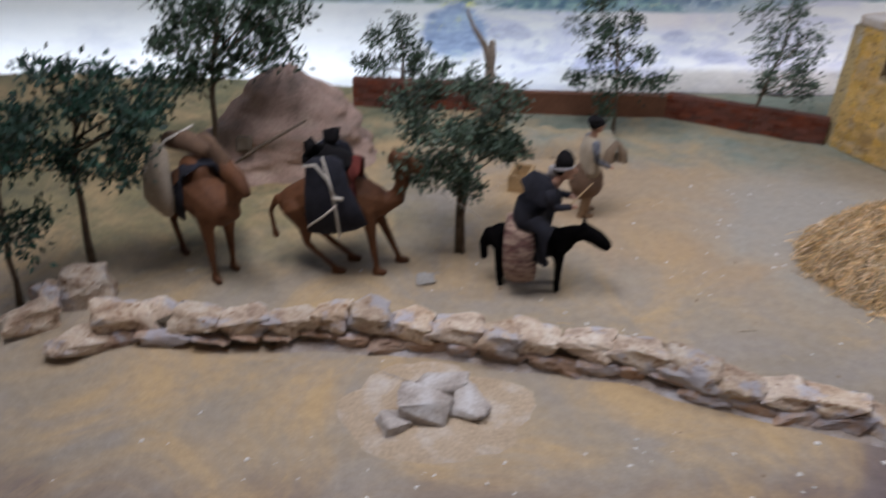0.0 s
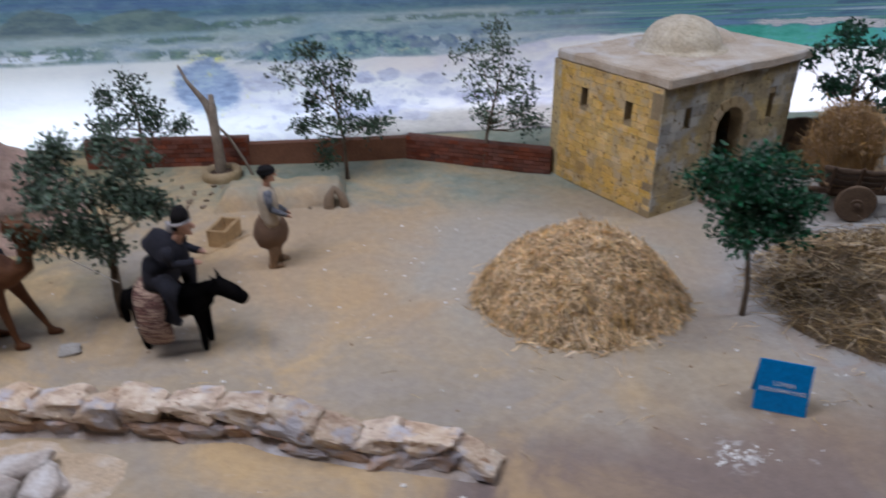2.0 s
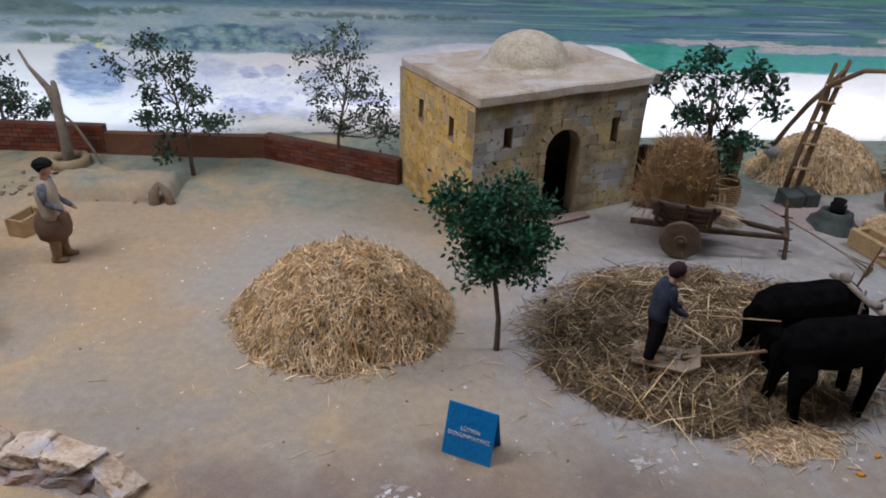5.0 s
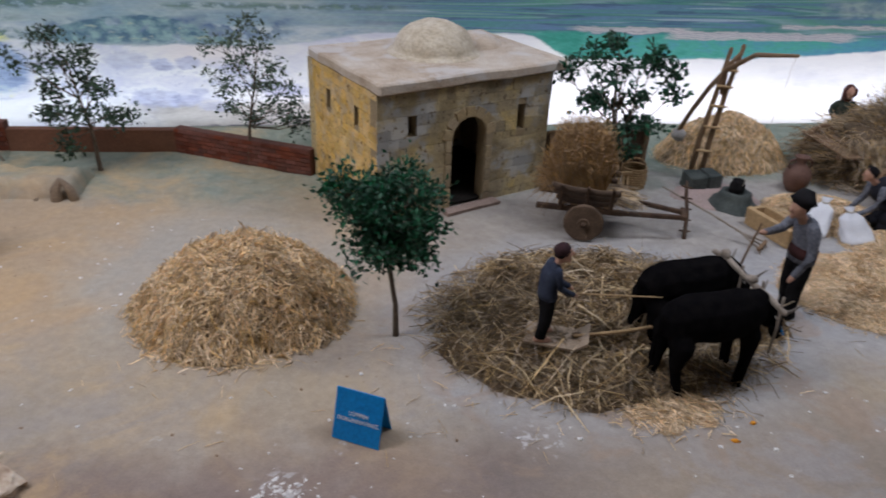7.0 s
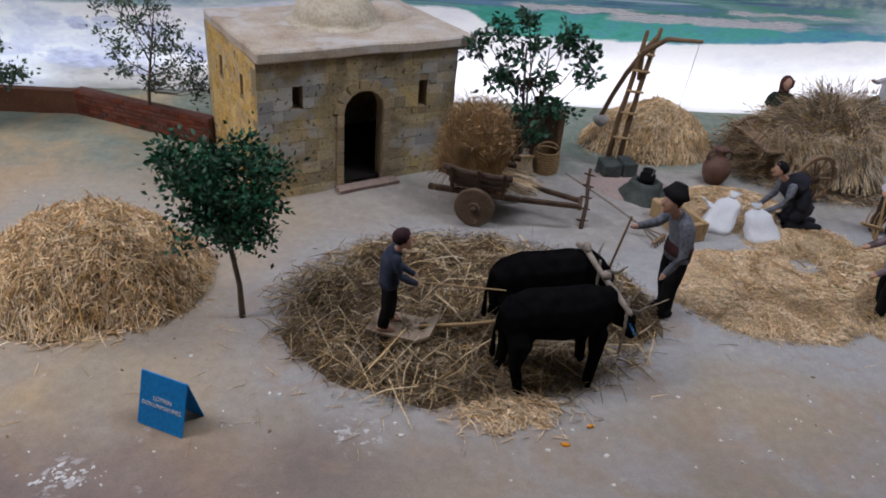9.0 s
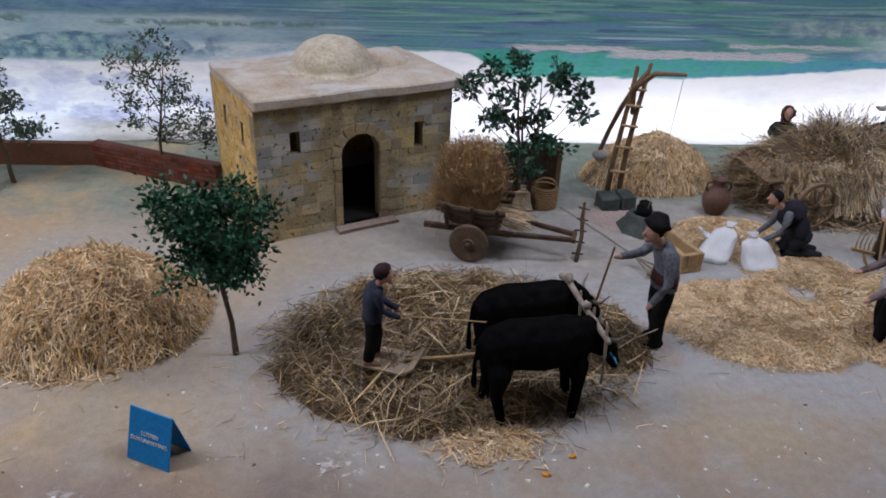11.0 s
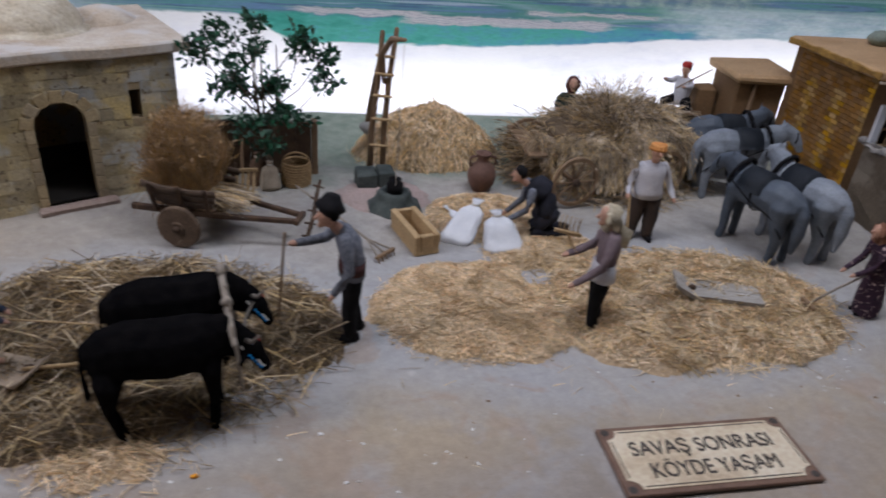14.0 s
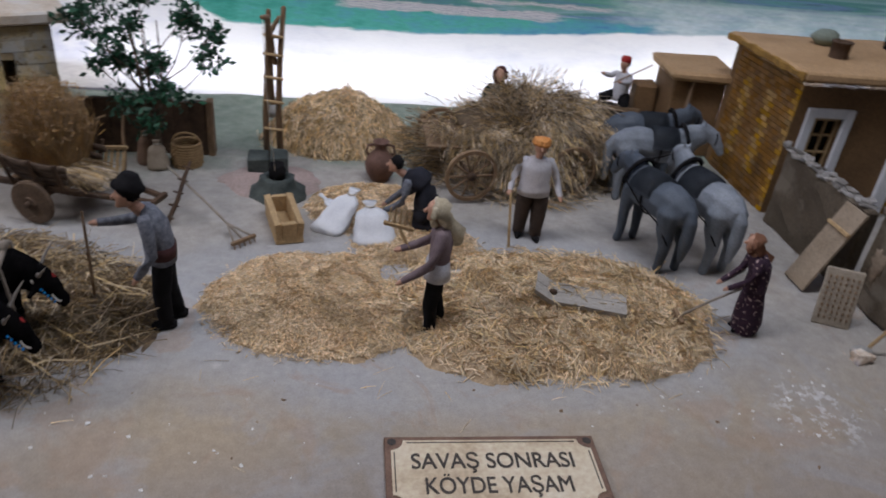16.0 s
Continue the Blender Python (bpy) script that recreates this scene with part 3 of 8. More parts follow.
M_CLAY = surface("red_clay_jar", [(0.115, 0.062, 0.046), (0.18, 0.10, 0.075)], 20.0, rough=0.7)
M_WICKER = surface("woven_wicker", [(0.27, 0.16, 0.06), (0.40, 0.25, 0.10)], 80.0, 300.0, vary="island")
M_WELL = surface("painted_green_grey_stone", [(0.030, 0.038, 0.036), (0.085, 0.098, 0.088)], 30.0, 250.0, bump=0.8, depth=0.003)
M_MUD = surface("mud_render", [(0.20, 0.15, 0.105), (0.27, 0.205, 0.145)], 12.0, 200.0, bump=0.7, depth=0.003)
M_MUDG = surface("grey_mud_wall", [(0.085, 0.064, 0.043), (0.15, 0.116, 0.080)], 9.0, 200.0, bump=0.9, depth=0.005, patch=((0.20, 0.165, 0.125), 12.0))
M_OCHREB = surface("ochre_mud_brick", [(0.16, 0.078, 0.020), (0.26, 0.13, 0.034)], 14.0, 260.0, vary="object", amount=0.22)
M_OCHREJ = surface("ochre_joint", [(0.13, 0.066, 0.023), (0.20, 0.105, 0.035)], 30.0, 260.0)
M_YELLOWB = surface("yellow_lattice_brick", [(0.31, 0.17, 0.036), (0.43, 0.24, 0.05)], 30.0, 260.0, vary="object", amount=0.35)
M_LIP = surface("dull_ochre_paint", [(0.20, 0.105, 0.025), (0.36, 0.20, 0.045)], 40.0, 240.0, bump=0.8)
M_BROWNW = surface("brown_mud_wall", [(0.15, 0.085, 0.04), (0.21, 0.12, 0.055)], 10.0, 220.0, bump=0.6)
M_FLATROOF = surface("clay_flat_roof", [(0.38, 0.235, 0.115), (0.48, 0.31, 0.165)], 10.0, 220.0, bump=0.6)
M_GREENST = surface("green_grey_boulder", [(0.16, 0.19, 0.155), (0.24, 0.27, 0.22)], 30.0, 260.0)
M_SLAB = surface("grey_flint_slab", [(0.28, 0.27, 0.25), (0.38, 0.36, 0.33)], 30.0, 260.0)
M_COPE = surface("grey_brown_flint", [(0.13, 0.115, 0.10), (0.24, 0.22, 0.20), (0.36, 0.34, 0.32)], 60.0, 260.0, vary="object", amount=0.4)
M_CREAM = surface("aged_cream_print", [(0.46, 0.335, 0.21), (0.66, 0.54, 0.38), (0.72, 0.61, 0.45)], 10.0, 120.0, rough=0.45, bump=0.05)
M_FRAME = surface("brown_print_frame", [(0.14, 0.08, 0.055), (0.21, 0.125, 0.085)], 40.0, 300.0, rough=0.45, bump=0.05)
M_INK = surface("dark_brown_ink", [(0.045, 0.036, 0.030), (0.075, 0.060, 0.050)], 40.0, rough=0.5, bump=0.0)
M_CHIP = surface("white_plaster_chip", [(0.72, 0.70, 0.66), (0.80, 0.78, 0.75)], 60.0, rough=0.8)
M_PETAL = surface("orange_petal", [(0.75, 0.25, 0.01), (0.80, 0.33, 0.02)], 60.0, rough=0.7)
M_ROPE = surface("pale_rope", [(0.50, 0.45, 0.38), (0.62, 0.57, 0.50)], 80.0, 500.0, rough=0.9)


# ---- building helpers ----
def mesh_of(bm, *mats, smooth=False, name="mesh"):
    me = bpy.data.meshes.new(name)
    if smooth:
        for f in bm.faces:
            f.smooth = True
    bm.normal_update()
    bm.to_mesh(me)
    bm.free()
    for m in mats:
        me.materials.append(m)
    return me


def part(name, bm, mat, parent=None, label="", smooth=False):
    """One mesh object from a bmesh, under a thing or a part."""
    mats = mat if isinstance(mat, (list, tuple)) else [mat]
    ob = new(name, mesh_of(bm, *mats, smooth=smooth, name=name))
    ob.parent = parent
    if label:
        ob["label"] = label
    return ob


def thing(name, at, label, category, group="", turn=0.0, kind=""):
    ob = new(name)
    ob.empty_display_size = 0.02
    ob.matrix_world = pose(*at, 0, 0, turn)
    return tagged(ob, label, category, group, kind)


def box(bm, size, m=None, bevel=0.0, mat=0, jitter=0.0):
    r = bmesh.ops.create_cube(bm, size=1.0, matrix=(m or Matrix()) @ Matrix.Diagonal((*size, 1)))
    vs = r["verts"]
    fs = set(f for v in vs for f in v.link_faces)
    if bevel:
        es = list(set(e for v in vs for e in v.link_edges))
        out = bmesh.ops.bevel(bm, geom=es, offset=bevel, segments=1, affect="EDGES")
        fs |= set(out["faces"])
        fs = set(f for f in fs if f.is_valid)
    for f in fs:
        f.material_index = mat
    if jitter:
        for v in set(v for f in fs for v in f.verts):
            v.co += Vector((random.uniform(-jitter, jitter) for _ in range(3)))


def prism(bm, poly, depth, m=None, mat=0):
    """Extrude a polygon of (x, z) points from y = 0 to y = depth."""
    m = m or Matrix()
    a = [bm.verts.new(m @ Vector((x, 0, z))) for x, z in poly]
    b = [bm.verts.new(m @ Vector((x, depth, z))) for x, z in poly]
    fs = [bm.faces.new(a), bm.faces.new(b[::-1])]
    k = len(poly)
    fs += [bm.faces.new((a[i], b[i], b[(i + 1) % k], a[(i + 1) % k])) for i in range(k)]
    for f in fs:
        f.material_index = mat
    bmesh.ops.recalc_face_normals(bm, faces=fs)


def tube(bm, pts, radii, seg=8, mat=0, squash=None, cap=True):
    """A limb along points; radii may be numbers or (side, up) pairs."""
    pts = [Vector(p) for p in pts]
    rr = [(r, r) if isinstance(r, (int, float)) else r for r in radii]
    if cap:
        d0, d1 = (pts[0] - pts[1]).normalized(), (pts[-1] - pts[-2]).normalized()
        r0, r1 = min(rr[0]), min(rr[-1])
        pts = [pts[0] + d0 * r0 * 0.7] + pts + [pts[-1] + d1 * r1 * 0.7]
        rr = [(rr[0][0] * 0.6, rr[0][1] * 0.6)] + rr + [(rr[-1][0] * 0.6, rr[-1][1] * 0.6)]
    rings = []
    for i, p in enumerate(pts):
        d = (pts[min(i + 1, len(pts) - 1)] - pts[max(i - 1, 0)]).normalized()
        ref = Vector((0, 0, 1)) if abs(d.z) < 0.85 else Vector((0, 1, 0))
        side = d.cross(ref).normalized()
        up = side.cross(d).normalized()
        rings.append([bm.verts.new(p + side * rr[i][0] * math.cos(2 * math.pi * k / seg) + up * rr[i][1] * math.sin(2 * math.pi * k / seg)) for k in range(seg)])
    fs = []
    for a, b in zip(rings, rings[1:]):
        fs += [bm.faces.new((a[k], a[(k + 1) % seg], b[(k + 1) % seg], b[k])) for k in range(seg)]
    fs += [bm.faces.new(rings[0][::-1]), bm.faces.new(rings[-1])]
    for f in fs:
        f.material_index, f.smooth = mat, True
    return fs


def blob(bm, at, size, mat=0, turn=None, sub=2, rough=0.0, seed=0.0, freq=2.0):
    """An uneven ellipsoid."""
    m = Matrix.Translation(at) @ (turn or Matrix()) @ Matrix.Diagonal((*size, 1))
    r = bmesh.ops.create_icosphere(bm, subdivisions=sub, radius=1.0)
    for v in r["verts"]:
        if rough:
            v.co *= 1 + rough * noise.noise(v.co * freq + Vector((seed, seed * 1.7, seed * 0.3)))
        v.co = m @ v.co
    for f in set(f for v in r["verts"] for f in v.link_faces):
        f.material_index, f.smooth = mat, True


def lathe(bm, profile, seg=20, m=None, mat=0, round_=True):
    """Turn a profile of (radius, height) points round z."""
    m = m or Matrix()
    rings = [[bm.verts.new(m @ Vector((r * math.cos(2 * math.pi * k / seg), r * math.sin(2 * math.pi * k / seg), h))) for k in range(seg)] for r, h in profile]
    for a, b in zip(rings, rings[1:]):
        for k in range(seg):
            f = bm.faces.new((a[k], a[(k + 1) % seg], b[(k + 1) % seg], b[k]))
            f.material_index, f.smooth = mat, round_


def blended(ob, voxel=0.004, smooth=4):
    """Melt overlapping limbs into one skin."""
    r = ob.modifiers.new("skin", "REMESH")
    r.mode, r.voxel_size, r.use_smooth_shade = "VOXEL", voxel, True
    s = ob.modifiers.new("soften", "SMOOTH")
    s.iterations, s.factor = smooth, 0.5
    return ob


def stalks(name, rows, mat, label, category, kind="stuff", parent=None):
    """Loose stalks as one mesh: rows of (start, end, radius, bend) arrays as thin three-sided rods."""
    a, b, r, bend = (np.array(v, float) for v in rows)
    n = len(a)
    d = b - a
    ln = np.linalg.norm(d, axis=1, keepdims=True) + 1e-9
    d = d / ln
    ref = np.where(np.abs(d[:, 2:3]) < 0.9, np.array([[0, 0, 1.0]]), np.array([[0, 1.0, 0]]))
    s = np.cross(d, ref)
    s /= np.linalg.norm(s, axis=1, keepdims=True) + 1e-9
    u = np.cross(s, d)
    mid = (a + b) / 2 + bend
    vs = np.empty((n, 9, 3))
    for j, (p, k) in enumerate(((a, 1.0), (mid, 1.0), (b, 0.7))):
        for i in range(3):
            ang = 2 * math.pi * i / 3
            vs[:, j * 3 + i] = p + (s * math.cos(ang) + u * math.sin(ang)) * (r * k)[:, None]
    base = np.arange(n)[:, None] * 9
    quads = []
    for j in (0, 3):
        for i in range(3):
            quads.append(base + np.array([j + i, j + (i + 1) % 3, j + 3 + (i + 1) % 3, j + 3 + i]))
    faces = np.concatenate(quads, axis=0)
    me = bpy.data.meshes.new(name)
    me.from_pydata(vs.reshape(-1, 3).tolist(), [], faces.tolist())
    me.materials.append(mat)
    ob = new(name, me)
    ob.parent = parent
    if parent is None:
        tagged(ob, label, category, kind=kind)
    elif label:
        ob["label"] = label
    return ob


RNG = np.random.default_rng(7)

# ---- the room and the table ----
def structure(name, size, at, mat, label):
    bm = bmesh.new()
    box(bm, size, pose(*at))
    return tagged(part(name, bm, mat), label, name.split("_")[0], kind="structure")


structure("floor", (8.4, 5.9, 0.1), (1.3, -0.45, -0.95), M_FLOOR, "dark plain floor of the exhibition room")
structure("ceiling", (8.4, 5.9, 0.1), (1.3, -0.45, 1.98), M_CEIL, "plain white ceiling of the exhibition room")
structure("wall_south", (8.4, 0.1, 2.83), (1.3, -3.35, 0.515), M_PLASTER, "plain pale wall behind the visitors")
structure("wall_west", (0.1, 5.6, 2.83), (-2.85, -0.5, 0.515), M_PLASTER, "plain pale side wall of the room")
structure("wall_east", (0.1, 5.6, 2.83), (5.45, -0.5, 0.515), M_PLASTER, "plain pale side wall of the room")
structure("wall_north", (8.4, 0.1, 2.83), (1.3, 2.40, 0.515), M_PLASTER, "plain wall behind the painted backdrop")
structure("backdrop", (8.1, 0.03, 2.6), (1.3, 2.215, 0.4), M_PAINTING, "painted backdrop of fields, hills and a pale plain")
structure("table_skirt", (6.7, 0.05, 0.86), (1.3, 0.245, -0.47), M_SKIRT, "dark board skirt along the table's front")


def hill(x, y):
    """Height of the modelled ground."""
    v = Vector((x, y, 0.0))
    z = 0.006 * noise.noise(v * 3.0) + 0.0025 * noise.noise(v * 14.0)
    # hillside at the left end
    z += 0.03 * max(0.0, min(1.0, (-0.15 - x) / 0.55)) * max(0.0, min(1.0, (y - 1.25) / 0.6)) * (1 + 0.35 * noise.noise(v * 5.0))
    return z


def ground_sheet():
    bm = bmesh.new()
    nx, ny, x0, x1, y0, y1 = 260, 80, -2.05, 4.65, 0.22, 2.035
    grid = [[bm.verts.new((x0 + (x1 - x0) * i / nx, y0 + (y1 - y0) * j / ny, 0)) for i in range(nx + 1)] for j in range(ny + 1)]
    for row in grid:
        for v in row:
            v.co.z = hill(v.co.x, v.co.y)
    for j in range(ny):
        for i in range(nx):
            bm.faces.new((grid[j][i], grid[j][i + 1], grid[j + 1][i + 1], grid[j + 1][i]))
    rim = [e for e in bm.edges if e.is_boundary]
    out = bmesh.ops.extrude_edge_only(bm, edges=rim)
    for v in out["geom"]:
        if isinstance(v, bmesh.types.BMVert):
            v.co.z = -0.035
    ob = part("ground", bm, M_GROUND, smooth=True)
    return tagged(ob, "painted plaster ground in beige, ochre and mauve washes", "ground", kind="structure")


ground_sheet()


# ---- heaps and beds of straw ----
def mound(name, cx, cy, rx, ry, h, layers, label, power=1.3, lumps=0.12, seed=1, edge=0.06, under=None, rough=0.16, bare=(), grain=14.0):
    """A low mound with a core and loose straws on it; layers are (part, count, length, radius, material, tilt, lay, lift); bare are (x, y, r) hollows."""
    rng = np.random.default_rng(seed)
    root = thing(name, (cx, cy, hill(cx, cy)), label, "straw", kind="stuff")

    def hollow(x, y):
        return any(math.hypot(x + cx - bx, y + cy - by) < br * (1 + 0.5 * noise.noise(Vector((x * 22, y * 22, seed)))) for bx, by, br in bare)

    def top(x, y):
        a = math.atan2(y / ry, x / rx)
        c, s = math.cos(a), math.sin(a)
        q = math.hypot(x / rx, y / ry) / (1 + lumps * noise.noise(Vector((c * 1.6, s * 1.6, seed * 3.1))) + 0.45 * lumps * noise.noise(Vector((c * 5, s * 5, seed * 1.7))))
        if q >= 1 or hollow(x, y):
            return -0.003
        return h * (1 - q ** 2) ** power * (1 + rough * noise.noise(Vector((x * grain, y * grain, seed))) + 0.6 * rough * noise.noise(Vector((x * grain * 2.8, y * grain * 2.8, seed)))) + 0.004 * (1 - q)

    bm = bmesh.new()
    nr, na = 30, 96
    rings = []
    for i in range(nr + 1):
        ring = []
        for k in range(na):
            a = 2 * math.pi * k / na
            q = i / nr * 1.12
            x, y = rx * q * math.cos(a), ry * q * math.sin(a)
            ring.append(bm.verts.new((x, y, top(x, y) - 0.002)))
        rings.append(ring)
    for a, b in zip(rings[1:], rings[2:]):
        for k in range(na):
            bm.faces.new((a[k], a[(k + 1) % na], b[(k + 1) % na], b[k]))
    c = bm.verts.new((0, 0, top(0, 0) - 0.002))
    for k in range(na):
        bm.faces.new((c, rings[1][k], rings[1][(k + 1) % na]))
    part("core", bm, under, root, smooth=True)
    for pname, count, length, thick, mat, tilt, lay, high in layers:
        a, b, r, bend = [], [], [], []
        while len(a) < count:
            ang, q = rng.uniform(0, 2 * math.pi), math.sqrt(rng.uniform(0, 1)) * (1 + edge * abs(rng.normal()))
            x, y = rx * q * math.cos(ang), ry * q * math.sin(ang)
            if top(x, y) < 0 and rng.uniform() < (0.9 if hollow(x, y) else 0.55):
                continue
            ln = length * rng.uniform(0.4, 1.4)
            # neighbouring straws lie roughly alike, as in raked tufts
            t = 4.0 * math.pi * noise.noise(Vector((x * 9, y * 9, seed + 5.0))) + rng.normal() * lay
            dx, dy = math.cos(t) * ln / 2, math.sin(t) * ln / 2
            za, zb = max(top(x - dx, y - dy), 0.0), max(top(x + dx, y + dy), 0.0)
            up = rng.normal() * tilt * ln / 2
            lift = thick * 0.8 + high * rng.uniform() * max(0.15, min(1.0, 1.25 - q))
            a.append((x - dx, y - dy, max(za + lift - up, thick)))
            b.append((x + dx, y + dy, max(zb + lift + up, thick)))
            r.append(thick * rng.uniform(0.6, 1.4))
            bend.append((rng.normal() * ln * 0.05, rng.normal() * ln * 0.05, rng.uniform(0, 0.12) * ln))
        stalks(pname, (a, b, r, bend), mat, "", "straw", parent=root)
    return root, top


mound("straw_heap", 0.858, 1.085, 0.186, 0.176, 0.119, [("loose_straw", 9500, 0.023, 0.00078, M_STRAW, 0.55, 3.0, 0.006)], "heap of pale chopped straw piled on the bare ground", power=0.90, seed=3, under=M_UNDERH, rough=0.13)
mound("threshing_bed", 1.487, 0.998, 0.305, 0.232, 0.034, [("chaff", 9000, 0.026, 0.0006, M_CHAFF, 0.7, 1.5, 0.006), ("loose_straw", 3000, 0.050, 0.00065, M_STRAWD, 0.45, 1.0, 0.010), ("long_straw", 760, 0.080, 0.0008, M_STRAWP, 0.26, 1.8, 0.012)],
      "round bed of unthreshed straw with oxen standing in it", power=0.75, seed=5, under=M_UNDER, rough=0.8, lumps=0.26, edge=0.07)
mound("grain_bed", 2.065, 1.045, 0.185, 0.150, 0.014, [("loose_straw", 15000, 0.0095, 0.00055, M_STRAWG, 0.35, 1.2, 0.003)], "thin spread of golden grain and chaff", power=0.6, seed=8, under=M_UNDERG, rough=0.5, lumps=0.22, edge=0.05, bare=[(2.195, 1.135, 0.034)])
mound("threshed_bed", 2.445, 1.025, 0.285, 0.188, 0.020, [("loose_straw", 8500, 0.018, 0.00075, M_STRAWG, 0.45, 1.0, 0.004), ("long_straw", 1500, 0.036, 0.0009, M_STRAWP, 0.40, 1.2, 0.008)],
      "spread of threshed golden straw round a wooden sledge", power=0.5, seed=11, under=M_UNDERG, rough=0.85, lumps=0.2, bare=[(2.195, 1.135, 0.034), (2.30, 1.13, 0.020)], grain=18.0)
mound("grain_pile", 2.16, 1.385, 0.135, 0.12, 0.026, [("loose_straw", 4500, 0.008, 0.0008, M_STRAWG, 0.3, 1.2, 0.003)], "small pile of golden grain behind the white sacks", power=0.9, seed=14, under=M_UNDERG)
mound("grain_spill", 2.235, 1.235, 0.120, 0.085, 0.006, [("loose_straw", 2600, 0.009, 0.0007, M_STRAWG, 0.3, 1.2, 0.002)], "thin spill of grain between the sacks and the bed", power=0.6, seed=15, under=M_UNDERG, lumps=0.3)
mound("far_straw_heap", 2.090, 1.75, 0.178, 0.125, 0.114, [("loose_straw", 6500, 0.022, 0.0009, M_STRAW, 0.42, 3.0, 0.004)], "heap of chopped straw behind the well", power=0.75, seed=17, under=M_UNDERH, rough=0.15)
mound("straw_spill", 1.512, 0.748, 0.074, 0.046, 0.003, [("loose_straw", 520, 0.019, 0.0007, M_STRAWG, 0.3, 1.4, 0.003)], "small spill of chopped straw before the threshing bed", power=0.6, seed=21, under=M_UNDERG, edge=0.40, lumps=0.5)


# ---- domed stone house ----
UNIT = {}


def unit_block(mat, kind="block", bevel=0.07):
    """A shared block mesh of size one with worn edges."""
    key = (mat.name, kind)
    if key not in UNIT:
        bm = bmesh.new()
        box(bm, (1, 1, 1), None, bevel, jitter=0.02)
        UNIT[key] = mesh_of(bm, mat, name=kind)
    return UNIT[key]


def piece(name, me, parent, m, size):
    ob = new(name, me)
    ob.parent = parent
    ob.matrix_local = m @ Matrix.Diagonal((*size, 1))
    return ob


def spans(x0, x1, holes):
    out = [(x0, x1)]
    for a, b in holes:
        nxt = []
        for p, q in out:
            if b <= p or a >= q:
                nxt.append((p, q))
            else:
                if a > p:
                    nxt.append((p, a))
                if b < q:
                    nxt.append((b, q))
        out = nxt
    return [(p, q) for p, q in out if q - p > 0.004]


HW, HD, HH, HT = 0.455, 0.318, 0.292, 0.03
DOOR = (0.183, 0.275, 0.170)
DR = (DOOR[1] - DOOR[0]) / 2
WIN_F = [(0.071, 0.094, 0.192, 0.238), (0.360, 0.383, 0.165, 0.225)]
WIN_L = [(0.083, 0.105, 0.199, 0.243), (0.223, 0.245, 0.198, 0.243)]


def holed_wall(bm, outer, holes, depth):
    """An upright wall in x and z with openings (x0, x1, z0, z1), from y = 0 to y = depth."""
    loops = [outer] + [[(p, r), (q, r), (q, s), (p, s)] for p, q, r, s in holes]
    edges = []
    for loop in loops:
        vs = [bm.verts.new((x, 0, z)) for x, z in loop]
        edges += [bm.edges.new((vs[i], vs[(i + 1) % len(vs)])) for i in range(len(vs))]
    bmesh.ops.triangle_fill(bm, use_beauty=True, use_dissolve=False, edges=edges)
    out = bmesh.ops.extrude_face_region(bm, geom=bm.faces[:])
    bmesh.ops.translate(bm, vec=(0, depth, 0), verts=[v for v in out["geom"] if isinstance(v, bmesh.types.BMVert)])
    bmesh.ops.recalc_face_normals(bm, faces=bm.faces[:])


